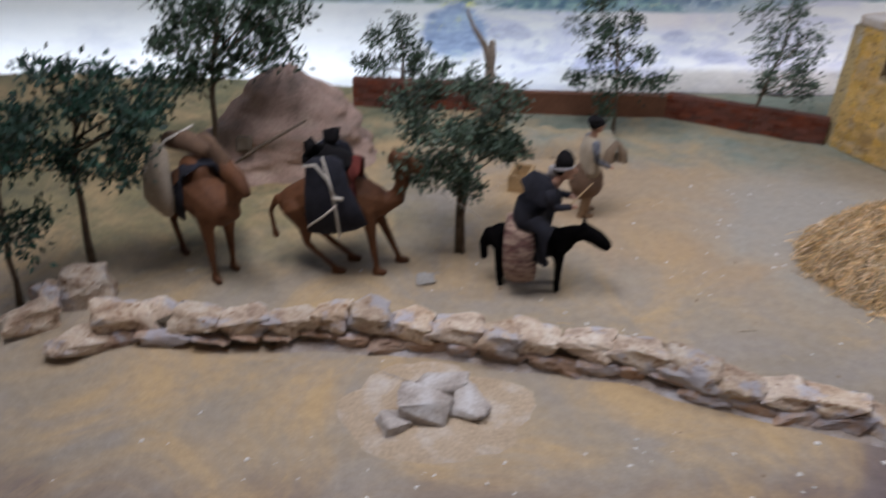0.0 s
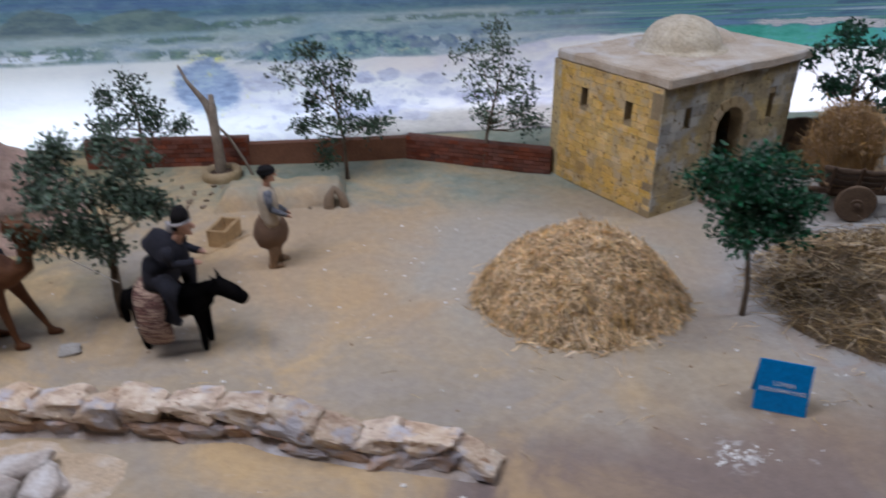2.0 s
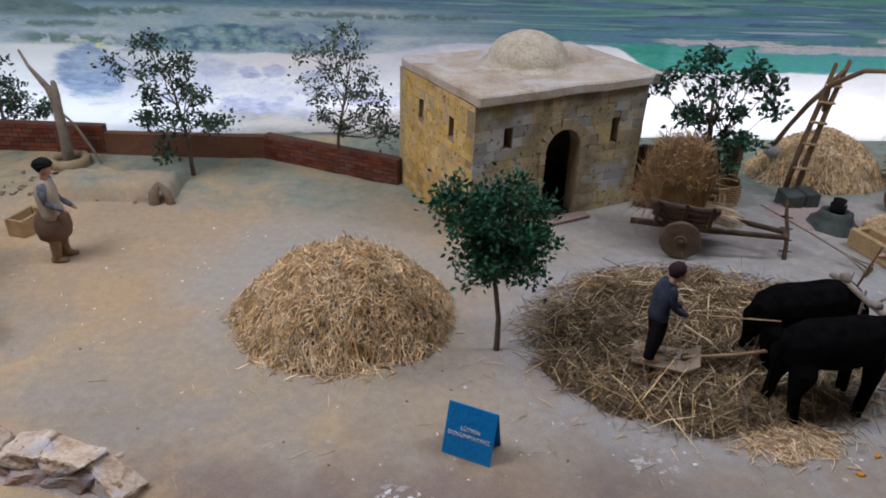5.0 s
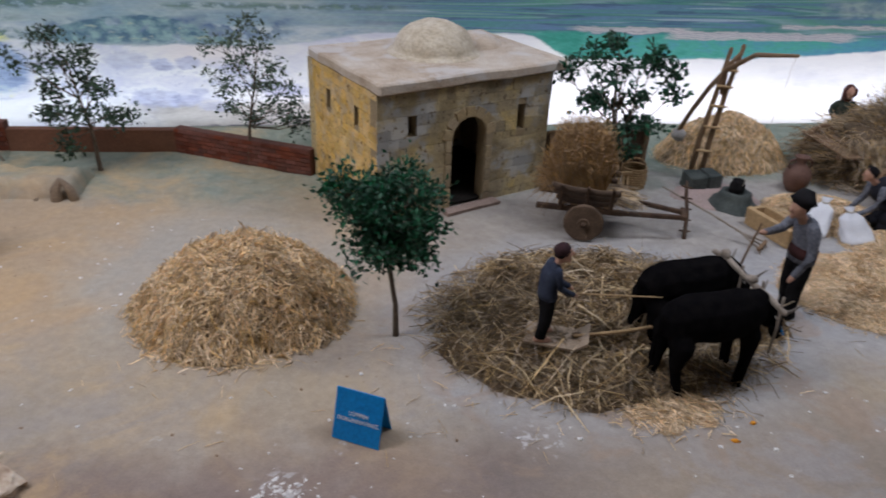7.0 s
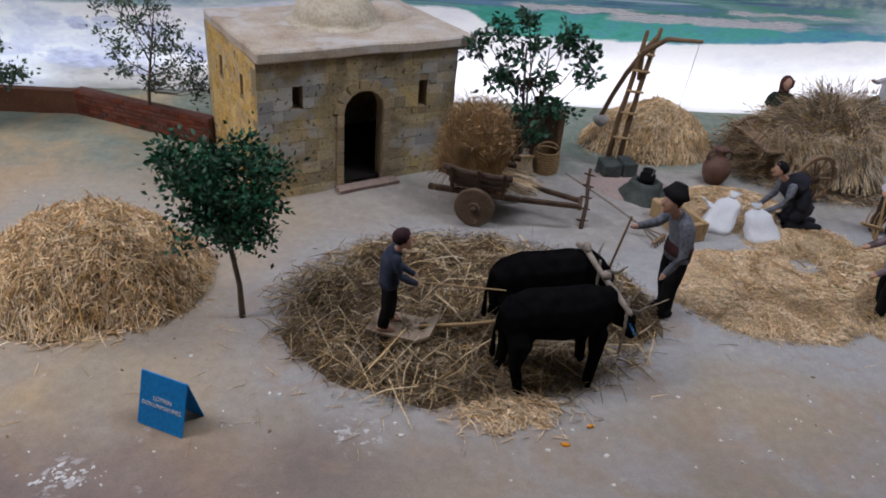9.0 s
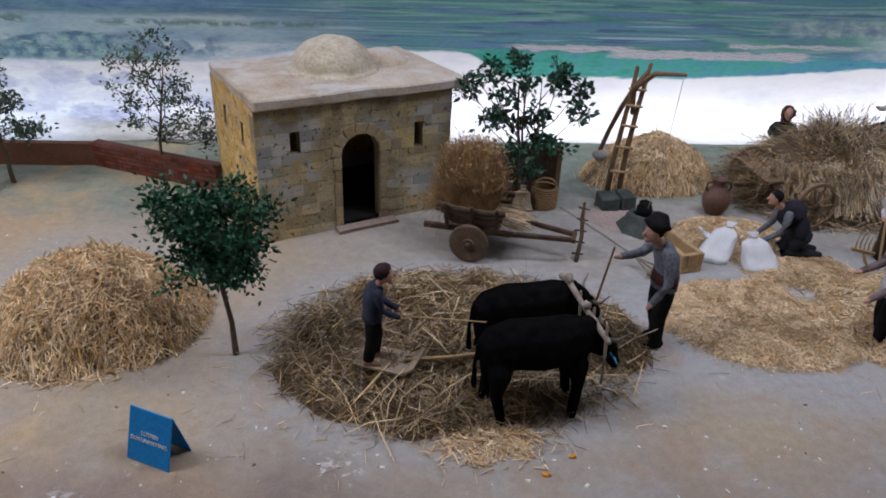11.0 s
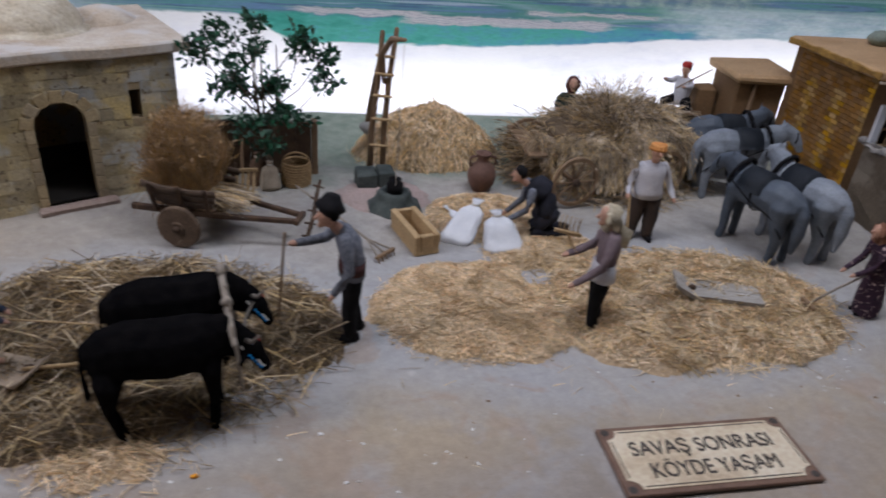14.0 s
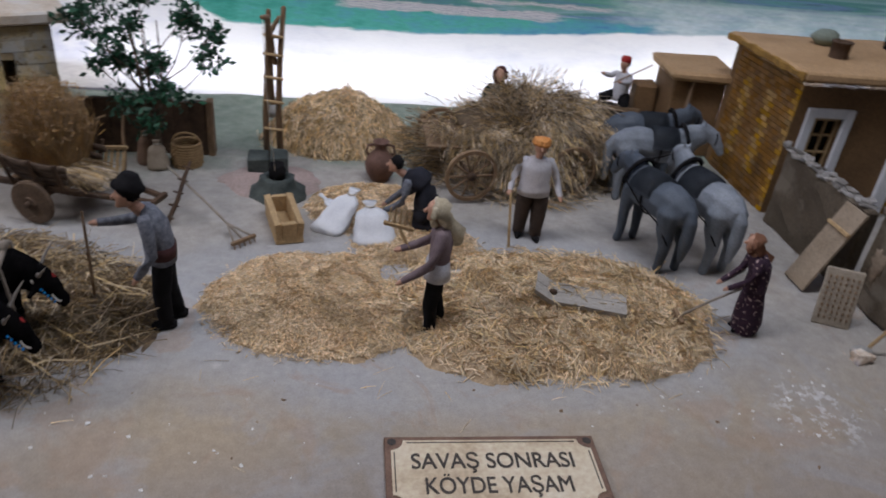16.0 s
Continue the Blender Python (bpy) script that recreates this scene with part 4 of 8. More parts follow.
def domed_house():
    root = thing("stone_house", (1.108, 1.375, 0.0), "small sandstone house with a flat roof and a dome", "house", turn=25.0)
    arc = [(DOOR[0] + DR - DR * math.cos(math.pi * k / 12), DOOR[2] + DR * math.sin(math.pi * k / 12)) for k in range(13)]
    bm = bmesh.new()
    holed_wall(bm, [(0, -0.02), (DOOR[0], -0.02)] + arc + [(DOOR[1], -0.02), (HW, -0.02), (HW, HH), (0, HH)], WIN_F, HT)
    front = part("front_wall", bm, M_MORTAR, root)
    bm = bmesh.new()
    holed_wall(bm, [(0, -0.02), (HD - HT, -0.02), (HD - HT, HH), (0, HH)], [(p - HT, q - HT, r, s) for p, q, r, s in WIN_L], HT)
    bmesh.ops.transform(bm, matrix=pose(HT + 0.0015, HT, 0, 0, 0, 90), verts=bm.verts)
    side = part("side_wall", bm, M_MORTAR, root)
    bm = bmesh.new()
    box(bm, (HW, HT, HH + 0.02), pose(HW / 2, HD + HT / 2 - 0.004, (HH - 0.02) / 2))
    part("back_wall", bm, M_STONE, root)
    bm = bmesh.new()
    box(bm, (HT, HD - HT - 0.006, HH + 0.02), pose(HW - HT / 2 - 0.001, HD / 2 + HT / 2, (HH - 0.02) / 2))
    part("end_wall", bm, M_STONE, root)
    # near-black floor added so the doorway reads as unlit
    bm = bmesh.new()
    box(bm, (HW - 2 * HT, HD - 0.012, 0.004), pose(HW / 2, HD / 2 + 0.002, 0.010))
    part("inner_floor", bm, M_DARK, root)
    bm = bmesh.new()
    box(bm, (DOOR[1] - DOOR[0] + 0.055, 0.034, 0.012), pose((DOOR[0] + DOOR[1]) / 2 + 0.004, -0.019, 0.005), 0.003, jitter=0.003)
    part("doorstep", bm, M_STEP, root, "worn reddish doorstep")
    # roof slab with a drip edge, and the dome
    bm = bmesh.new()
    box(bm, (HW + 0.034, HD + 0.032, 0.024), pose(HW / 2 + 0.015, HD / 2 + 0.002, HH + 0.013), 0.004)
    bmesh.ops.subdivide_edges(bm, edges=bm.edges[:], cuts=5, use_grid_fill=True)
    for v in bm.verts:
        v.co += Vector((0.0025, 0.0025, 0.003)) * noise.noise(v.co * 18)
    roof = part("roof", bm, M_ROOF, root, smooth=False)
    bm = bmesh.new()
    rd = 0.092
    lathe(bm, [(rd + 0.016, 0.0), (rd + 0.012, 0.005), (rd + 0.002, 0.006)] + [(rd * math.cos(a), 0.006 + 0.069 * math.sin(a)) for a in [math.pi / 2 * k / 12 for k in range(13)]], 40, pose(0.238, 0.172, HH + 0.0245))
    for v in bm.verts:
        v.co += Vector((0.004, 0.004, 0.003)) * noise.noise(v.co * 26)
    part("dome", bm, M_DOME, root, "rounded plaster dome")
    bm = bmesh.new()
    lathe(bm, [(0.075, -0.002), (0.066, 0.007), (0.050, 0.018), (0.028, 0.026), (0.001, 0.029)], 26, pose(0.372, 0.205, HH + 0.0245))
    for v in bm.verts:
        v.co += Vector((0.006, 0.006, 0.003)) * noise.noise(v.co * 24)
    part("roof_swell", bm, M_ROOF, root, "low plaster swell behind the dome", smooth=True)
    return root, front, side


HOUSE, HOUSE_FRONT, HOUSE_SIDE = domed_house()


def bricks_low_wall():
    """Low red brick wall in three runs along the back."""
    root = thing("brick_wall", (0.0, 0.0, 0.0), "low red brick wall along the back of the yard", "wall")
    runs = [((-0.235, 1.90), (0.19, 1.865), 0.076), ((0.19, 1.862), (0.612, 1.845), 0.060), ((0.612, 1.845), (0.965, 1.672), 0.066)]
    for (xa, ya), (xb, yb), h in runs:
        ln, turn = math.hypot(xb - xa, yb - ya), math.degrees(math.atan2(yb - ya, xb - xa))
        bm = bmesh.new()
        box(bm, (ln, 0.024, h + 0.03), pose(ln / 2, 0, h / 2 - 0.015))
        run = part("wall_run", bm, M_RUSTW if h == 0.060 else M_BRICKJ, root)
        run.matrix_local = pose(xa, ya, hill((xa + xb) / 2, 1.86), 0, 0, turn)
    return root


LOW_WALL = bricks_low_wall()


# ---- trees ----
def leaves_mesh(name, centres, spread, per, size, mat, parent, rng, flat=0.8):
    """A crown of many small pointed leaves gathered round twig ends."""
    c = np.repeat(np.array(centres), per, axis=0)
    n = len(c)
    p = c + rng.normal(size=(n, 3)) * np.array([spread, spread, spread * flat])
    d = rng.normal(size=(n, 3)) + (p - c) * (0.6 / spread)
    d[:, 2] += 0.15
    d /= np.linalg.norm(d, axis=1, keepdims=True)
    s = np.cross(d, rng.normal(size=(n, 3)))
    s /= np.linalg.norm(s, axis=1, keepdims=True)
    u = np.cross(s, d)
    ln = (size * rng.uniform(0.6, 1.3, n))[:, None]
    wd = ln * 0.27
    vs = np.stack([p, p + d * ln * 0.45 + s * wd + u * ln * 0.06, p + d * ln, p + d * ln * 0.45 - s * wd + u * ln * 0.06], axis=1)
    base = np.arange(n)[:, None] * 4
    faces = np.concatenate([base + np.array([0, 1, 2]), base + np.array([0, 2, 3])])
    me = bpy.data.meshes.new(name)
    me.from_pydata(vs.reshape(-1, 3).tolist(), [], faces.tolist())
    me.materials.append(mat)
    ob = new(name, me)
    ob.parent = parent
    return ob


def tree(at, label, lobes, deep=0.05, per=30, leaf=0.016, spread=0.011, twigs=4, mat=None, trunk=0.0055, fork=0.45, stems=1, seed=1, group="trees of the diorama", lean=0.5, clump=0.017):
    """A small model tree: at is its foot; lobes are (x, z) of the leaf clumps from the foot, set in depth by chance."""
    rng = np.random.default_rng(seed)
    leaf, per = leaf * 0.78, round(per * 1.7)
    z0 = hill(at[0], at[1])
    root = thing("tree", (at[0], at[1], z0), label, "tree", group)
    heads = [Vector((x, rng.uniform(-1, 1) * deep, z - z0)) for x, z in lobes]
    mean = sum(heads, Vector()) / len(heads)
    low, high = min(h.z for h in heads), max(h.z for h in heads)
    bm = bmesh.new()
    ends = []
    for s in range(stems):
        mine = heads[s::stems]
        aim = sum(mine, Vector()) / len(mine)
        off = Vector((rng.normal() * 0.008, rng.normal() * 0.008, 0)) if stems > 1 else Vector((0, 0, 0))
        f = Vector((aim.x * lean, aim.y * lean, max(0.03, low + (mean.z - low) * (fork - 0.4))))
        tip = Vector((aim.x, aim.y, max(f.z + 0.02, aim.z + (high - aim.z) * 0.6)))
        wig = Vector((rng.normal() * 0.002, rng.normal() * 0.002, 0))
        line = [off + Vector((0, 0, -0.006)), off + f * 0.35 + wig, off * 0.5 + f * 0.7 - wig, f, f.lerp(tip, 0.55) + wig * 2, tip]
        tube(bm, line, [trunk * 1.35, trunk * 1.05, trunk * 0.95, trunk * 0.85, trunk * 0.5, trunk * 0.22], 7)
        for hd in mine:
            # a limb to each clump, then twigs inside it
            a = f.lerp(tip, max(0.0, min(0.85, (hd.z - f.z) / max(0.02, tip.z - f.z) * 0.55 - 0.1)))
            m = a.lerp(hd, 0.5) + Vector((rng.normal() * 0.006, rng.normal() * 0.006, -0.008))
            tube(bm, [a, m, hd], [trunk * 0.42, trunk * 0.28, trunk * 0.14], 5, cap=False)
            for k in range(twigs):
                e = hd + Vector(rng.normal(size=3) * np.array((1.0, 1.0, 0.85)) * clump)
                tube(bm, [m.lerp(hd, 0.6), e], [trunk * 0.14, trunk * 0.07], 4, cap=False)
                ends.append(e)
    part("trunk", bm, M_BARK, root, smooth=True)
    leaves_mesh("crown", [tuple(e) for e in ends], spread, per, leaf, mat or M_LEAF, root, rng)
    return root


tree((-0.607, 1.058), "model tree with a dense dark green crown beside the loaded camels", [(0.032, 0.363), (0.089, 0.355), (0.143, 0.330), (-0.002, 0.301), (0.059, 0.301), (0.116, 0.284), (0.164, 0.303), (-0.038, 0.234), (0.022, 0.225), (0.085, 0.226), (0.040, 0.186), (0.135, 0.246), (-0.045, 0.270)],
     deep=0.075, seed=2, trunk=0.006, mat=M_LEAFT, twigs=6, clump=0.022, lean=0.3)
tree((-0.683, 0.952), "small model tree with thin dark green foliage", [(0.080, 0.320), (0.068, 0.280), (0.039, 0.149), (0.051, 0.130), (0.025, 0.159), (0.040, 0.300), (0.018, 0.244), (0.012, 0.198)], seed=3, trunk=0.0045, mat=M_LEAFT, per=22)
tree((-0.485, 1.42), "tall dark-leaved model tree in front of the pink rock", [(0.057, 0.426), (0.123, 0.436), (-0.005, 0.384), (0.059, 0.373), (0.139, 0.394), (0.181, 0.383), (-0.046, 0.341), (0.016, 0.318), (0.084, 0.328), (0.151, 0.328), (-0.072, 0.273), (-0.020, 0.249), (0.053, 0.272), (0.122, 0.283), (-0.062, 0.208), (0.169, 0.294)],
     deep=0.085, seed=4, trunk=0.0065, twigs=8, clump=0.024, spread=0.012, fork=0.2, lean=0.25)
tree((0.045, 1.146), "grey-green bushy olive tree beside the donkey rider", [(-0.058, 0.296), (0.007, 0.296), (0.063, 0.282), (-0.084, 0.254), (-0.027, 0.250), (0.030, 0.247), (0.077, 0.222), (-0.082, 0.201), (-0.024, 0.197), (0.034, 0.182), (0.074, 0.190), (0.001, 0.151), (-0.057, 0.166), (-0.100, 0.255)],
     deep=0.075, seed=5, trunk=0.0046, twigs=9, clump=0.015, leaf=0.0135, spread=0.0105, mat=M_LEAFO, stems=3, fork=0.1, lean=0.25)
tree((-0.10, 1.945), "dark green model tree behind the low brick wall", [(-0.019, 0.211), (-0.070, 0.166), (0.006, 0.162), (0.048, 0.128), (-0.103, 0.103), (-0.033, 0.099), (0.028, 0.088), (0.098, 0.084)], deep=0.035, seed=6, trunk=0.005, twigs=5, clump=0.020)
tree((0.445, 1.722), "airy dark-leaved model tree before the brick wall", [(-0.072, 0.328), (0.011, 0.282), (-0.101, 0.274), (-0.045, 0.257), (0.040, 0.224), (-0.075, 0.208), (-0.003, 0.197), (0.069, 0.164), (-0.061, 0.156), (0.011, 0.145), (-0.105, 0.129), (0.048, 0.120), (-0.048, 0.095)], seed=37, trunk=0.005, lean=0.1, per=26)
tree((0.801, 1.741), "slender open-crowned model tree beside the stone house", [(0.006, 0.354), (-0.041, 0.307), (0.032, 0.304), (-0.008, 0.263), (0.066, 0.259), (-0.034, 0.220), (0.040, 0.216), (0.102, 0.199), (-0.001, 0.174), (0.068, 0.163), (0.124, 0.137), (0.025, 0.134), (0.113, 0.099), (0.144, 0.097)], seed=29, trunk=0.0045, leaf=0.014, mat=M_LEAFO, lean=0.2, per=24)
tree((1.118, 0.972), "fresh green round-crowned model tree before the stone house", [(-0.087, 0.258), (-0.058, 0.257), (-0.033, 0.257), (-0.007, 0.256), (0.022, 0.269), (0.043, 0.24), (-0.059, 0.232), (-0.026, 0.232), (0.006, 0.231), (0.037, 0.219), (-0.046, 0.204), (-0.013, 0.203), (0.021, 0.202), (-0.034, 0.178), (0.0, 0.176), (-0.037, 0.157), (0.03, 0.181)],
     deep=0.050, per=42, leaf=0.0135, mat=M_LEAFG, seed=9, trunk=0.0042, twigs=6, lean=0.75, fork=0.75)
tree((1.70, 1.565), "wide dark green model tree with several stems behind the cart", [(-0.133, 0.330), (-0.073, 0.337), (-0.018, 0.345), (-0.133, 0.273), (-0.078, 0.275), (-0.021, 0.299), (-0.105, 0.215), (-0.059, 0.228), (0.088, 0.337), (0.070, 0.290), (0.116, 0.280), (0.033, 0.230), (-0.014, 0.205), (0.019, 0.168), (-0.028, 0.155), (0.043, 0.180), (-0.007, 0.116), (0.121, 0.231)],
     deep=0.045, per=19, leaf=0.020, mat=M_LEAFD, seed=35, trunk=0.0045, stems=4, fork=0.1, lean=0.2, spread=0.0085, clump=0.014)


M_RINGP = surface("ochre_ring_plaster", [(0.30, 0.225, 0.12), (0.40, 0.31, 0.19)], 26.0, 240.0, bump=0.6)


def bare_tree():
    root = thing("bare_tree", (0.126, 1.77, 0.0), "leafless grey branch standing as a dead tree in a ring planter", "tree")
    bm = bmesh.new()
    tube(bm, [(0, 0, 0.02), (0.002, 0, 0.09), (0.0, 0, 0.16), (0.004, 0, 0.19)], [0.016, 0.0125, 0.0125, 0.0105], 9)
    tube(bm, [(0.0, 0, 0.155), (-0.012, 0, 0.20), (-0.045, 0.004, 0.255), (-0.062, 0.004, 0.29)], [0.0105, 0.008, 0.005, 0.0025], 7)
    tube(bm, [(0.004, 0, 0.18), (0.003, 0, 0.215)], [0.0095, 0.008], 7)
    tube(bm, [(0.002, 0, 0.15), (0.03, 0.004, 0.11), (0.062, 0.008, 0.04), (0.075, 0.01, 0.0)], [0.004, 0.0035, 0.003, 0.0035], 6)
    for v in bm.verts:
        v.co += Vector((1, 1, 0.5)) * 0.003 * noise.noise(v.co * 45)
    part("trunk", bm, M_YOKE, root)
    pot = thing("ring_planter", (0.126, 1.77, 0.0), "low round plaster planter ring with dark soil", "planter")
    bm = bmesh.new()
    lathe(bm, [(0.030, 0.003), (0.032, 0.024), (0.038, 0.028), (0.047, 0.026), (0.050, 0.016), (0.048, 0.0), (0.044, -0.006)], 24)
    for v in bm.verts:
        v.co += Vector((1, 1, 0.6)) * 0.003 * noise.noise(v.co * 40)
    part("ring", bm, M_RINGP, pot)
    bm = bmesh.new()
    blob(bm, (0, 0, 0.012), (0.033, 0.033, 0.012), rough=0.3)
    part("soil", bm, M_WOODD, pot, "dark soil")


bare_tree()


# ---- rocks and stone walls ----
def cave_rock():
    root = thing("rock", (-0.355, 1.575, 0.0), "steep pinkish rock with a small niche cut into it", "rock")
    bm = bmesh.new()
    n, k = 64, 40
    rings = []
    for i in range(k + 1):
        q = i / k
        r = (1 - q) ** 0.62
        ring = []
        for j in range(n):
            a = 2 * math.pi * j / n
            p = Vector((math.cos(a), math.sin(a), q * 2.2))
            d = 1 + 0.16 * noise.noise(p * 1.3) + 0.07 * (0.5 - abs(noise.noise(Vector((a * 1.1 + q * 4.0, q * 9.0, 2.0))))) + 0.09 * noise.noise(p * 3.4 + Vector((4, 0, 0))) + 0.04 * noise.noise(p * 9.0)
            ledge = 0.035 * math.sin(q * 19 + 1.2 * a + 2.0 * noise.noise(p))
            ring.append(bm.verts.new((0.222 * r * (d + ledge) * math.cos(a) + 0.01 * q, 0.19 * r * (d + ledge) * math.sin(a), -0.012 + 0.222 * q + 0.01 * noise.noise(p * 2.2))))
        rings.append(ring)
    for a, b in zip(rings, rings[1:]):
        for j in range(n):
            bm.faces.new((a[j], a[(j + 1) % n], b[(j + 1) % n], b[j]))
    bm.faces.new(rings[-1])
    part("body", bm, M_ROCK, root, smooth=True)
    bm = bmesh.new()
    box(bm, (0.034, 0.02, 0.036), pose(-0.062, -0.150, 0.085, -30, 0, 0), 0.005)
    part("niche", bm, M_MUDG, root, "small shallow window niche")
    return root


cave_rock()
bm = bmesh.new()
tube(bm, [(-0.41, 1.33, 0.086), (-0.37, 1.345, 0.110), (-0.32, 1.37, 0.132), (-0.275, 1.40, 0.150)], [0.003, 0.004, 0.0035, 0.002], 6)
tagged(part("branch", bm, M_BARK), "dry grey branch leaning on the pink rock", "branch")


def rough_stone_mesh(seed, mat, sub=2):
    """A shared broken slab of about unit size: flat faces, chipped edges."""
    rng = random.Random(seed * 7 + 1)
    bm = bmesh.new()
    for k in range(24):
        side = [rng.uniform(-0.5, 0.5) for _ in range(3)]
        side[k % 3] = math.copysign(rng.uniform(0.44, 0.5), side[k % 3])
        side[(k + 1) % 3] *= 1.25
        bm.verts.new([max(-0.5, min(0.5, v)) for v in side])
    out = bmesh.ops.convex_hull(bm, input=bm.verts[:])
    loose = [g for g in out["geom_interior"] if isinstance(g, bmesh.types.BMVert)]
    if loose:
        bmesh.ops.delete(bm, geom=loose, context="VERTS")
    bmesh.ops.dissolve_limit(bm, angle_limit=0.30, verts=bm.verts[:], edges=bm.edges[:])
    bmesh.ops.bevel(bm, geom=bm.edges[:], offset=0.05, segments=1, affect="EDGES")
    for k in range(2 if sub > 2 else 1):
        bmesh.ops.triangulate(bm, faces=bm.faces[:])
        bmesh.ops.subdivide_edges(bm, edges=[e for e in bm.edges if e.calc_length() > 0.22], cuts=1)
    for v in bm.verts:
        v.co *= 1 + 0.20 * noise.noise(v.co * 3.1 + Vector((seed * 3.3, seed, 0))) + 0.12 * noise.noise(v.co * 8.0 + Vector((0, seed * 2.1, 0)))
    return mesh_of(bm, mat, name="stone")


STONES = [rough_stone_mesh(i + 1, M_RUBBLE, 3) for i in range(9)]
FOOT_STONES = [rough_stone_mesh(i + 61, M_FOOT, 3) for i in range(6)]
COPING = [rough_stone_mesh(i + 21, M_COPE) for i in range(6)]


M_PILE = surface("bluish_smeared_stone", [(0.36, 0.30, 0.26), (0.52, 0.47, 0.43), (0.70, 0.68, 0.67)], 26.0, 240.0, bump=0.9, depth=0.004)


def loose_stone(at, size, turn, label, i, name="boulder", mat=None):
    me = STONES[i % len(STONES)] if mat is None else rough_stone_mesh(i + 40, mat)
    ob = new(name, me)
    ob.matrix_world = pose(at[0], at[1], hill(at[0], at[1]) + size[2] * 0.38, random.uniform(-8, 8), random.uniform(-8, 8), turn) @ Matrix.Diagonal((*size, 1))
    return tagged(ob, label, "stone")


loose_stone((-0.635, 0.895), (0.085, 0.05, 0.05), 35, "pale rubble stone lying by the thin tree", 1)
loose_stone((-0.575, 0.965), (0.085, 0.06, 0.065), 10, "grey-brown rubble stone beside the tree foot", 3)
loose_stone((-0.62, 0.95), (0.06, 0.05, 0.045), 60, "small rubble stone beside the tree foot", 5)
loose_stone((-0.015, 0.708), (0.070, 0.048, 0.045), -8, "flat grey stone on the plaster splash", 2, mat=M_PILE)
loose_stone((-0.052, 0.690), (0.045, 0.036, 0.026), 30, "white plaster-smeared stone beside the flat stone", 4, mat=M_PILE)
loose_stone((0.050, 0.722), (0.060, 0.052, 0.026), 70, "bluish plaster-smeared stone beside the flat stone", 6, mat=M_PILE)
loose_stone((0.012, 0.752), (0.075, 0.040, 0.036), 10, "pale stone behind the flat stone", 7, mat=M_PILE)
loose_stone((-0.02, 1.035), (0.034, 0.024, 0.013), 10, "small grey flat stone beside the camel's hoof", 0, mat=M_SLAB)
loose_stone((2.947, 0.892), (0.035, 0.025, 0.018), 20, "small pale stone on the ground by the mud wall", 5)
loose_stone((3.08, 1.30), (0.04, 0.03, 0.02), 20, "pale stone on the yard floor", 2)


def plaster_splash(name, at, r, label, seed, mat):
    bm = bmesh.new()
    n = 48
    inner = bm.verts.new((0, 0, 0.006))
    rings = []
    for q, z in ((0.5, 0.006), (0.85, 0.004), (1.0, -0.003)):
        ring = []
        for k in range(n):
            a = 2 * math.pi * k / n
            rr = q * r * (1 + 0.22 * noise.noise(Vector((math.cos(a) * 1.5, math.sin(a) * 1.5, seed))) + 0.1 * noise.noise(Vector((math.cos(a) * 5, math.sin(a) * 5, seed))))
            ring.append(bm.verts.new((rr * math.cos(a), rr * 0.72 * math.sin(a), z + 0.0015 * noise.noise(Vector((a * 3, q * 5, seed))))))
        rings.append(ring)
    for k in range(n):
        bm.faces.new((inner, rings[0][k], rings[0][(k + 1) % n]))
    for a, b in zip(rings, rings[1:]):
        for k in range(n):
            bm.faces.new((a[k], b[k], b[(k + 1) % n], a[(k + 1) % n]))
    ob = part(name, bm, mat, smooth=True)
    ob.matrix_world = pose(at[0], at[1], hill(*at[:2]))
    return tagged(ob, label, "plaster", kind="structure")


M_SPLASH = surface("peach_white_plaster", [(0.44, 0.335, 0.225), (0.50, 0.39, 0.275), (0.64, 0.58, 0.52)], 16.0, 200.0)
plaster_splash("plaster_splash", (0.0, 0.718), 0.142, "pale plaster splash round a small stone pile", 2.0, M_SPLASH)


# ---- earth terrace with a niche, troughs ----
def beam(bm, p, q, w, h, bevel=0.0, mat=0, roll=0.0):
    """A bar of w by h between two points."""
    p, q = Vector(p), Vector(q)
    d = q - p
    rot = d.to_track_quat("X", "Z").to_matrix().to_4x4()
    box(bm, (d.length, w, h), Matrix.Translation((p + q) / 2) @ rot @ pose(0, 0, 0, roll, 0, 0), bevel, mat)


def terrace():
    bm = bmesh.new()
    grid = []
    for j in range(12):
        row = []
        for i in range(52):
            x, y = 0.13 + 0.31 * i / 33, 1.55 + 0.16 * j / 11
            edge = min(1.0, (i) / 4, (33 - i) / 1.6, j / 1.6, (11 - j) / 4)
            row.append(bm.verts.new((x + 0.006 * noise.noise(Vector((x * 30, y * 30, 0))), y + 0.006 * noise.noise(Vector((x * 30, y * 30, 5))), hill(x, y) - 0.006 + 0.046 * max(0, edge) * (1 + 0.25 * noise.noise(Vector((x * 22, y * 22, 2)))))))
        grid.append(row)
    for a, b in zip(grid, grid[1:]):
        for i in range(33):
            bm.faces.new((a[i], a[i + 1], b[i + 1], b[i]))
    ob = part("earth_terrace", bm, M_GROUND, smooth=True)
    tagged(ob, "low earth step painted like the ground", "ground", kind="structure")
    root = thing("hearth_stone", (0.415, 1.545, 0.0), "small upright stone with a dark hollow at the terrace end", "stone")
    bm = bmesh.new()
    tube(bm, [(-0.016, 0, -0.004), (-0.015, 0, 0.025), (-0.002, 0, 0.05)], [(0.014, 0.012), (0.012, 0.010), (0.006, 0.006)], 8)
    tube(bm, [(0.020, 0.004, -0.004), (0.016, 0.002, 0.025), (0.002, 0, 0.048)], [(0.011, 0.012), (0.010, 0.010), (0.006, 0.006)], 8)
    part("body", bm, M_MUD, root)


terrace()


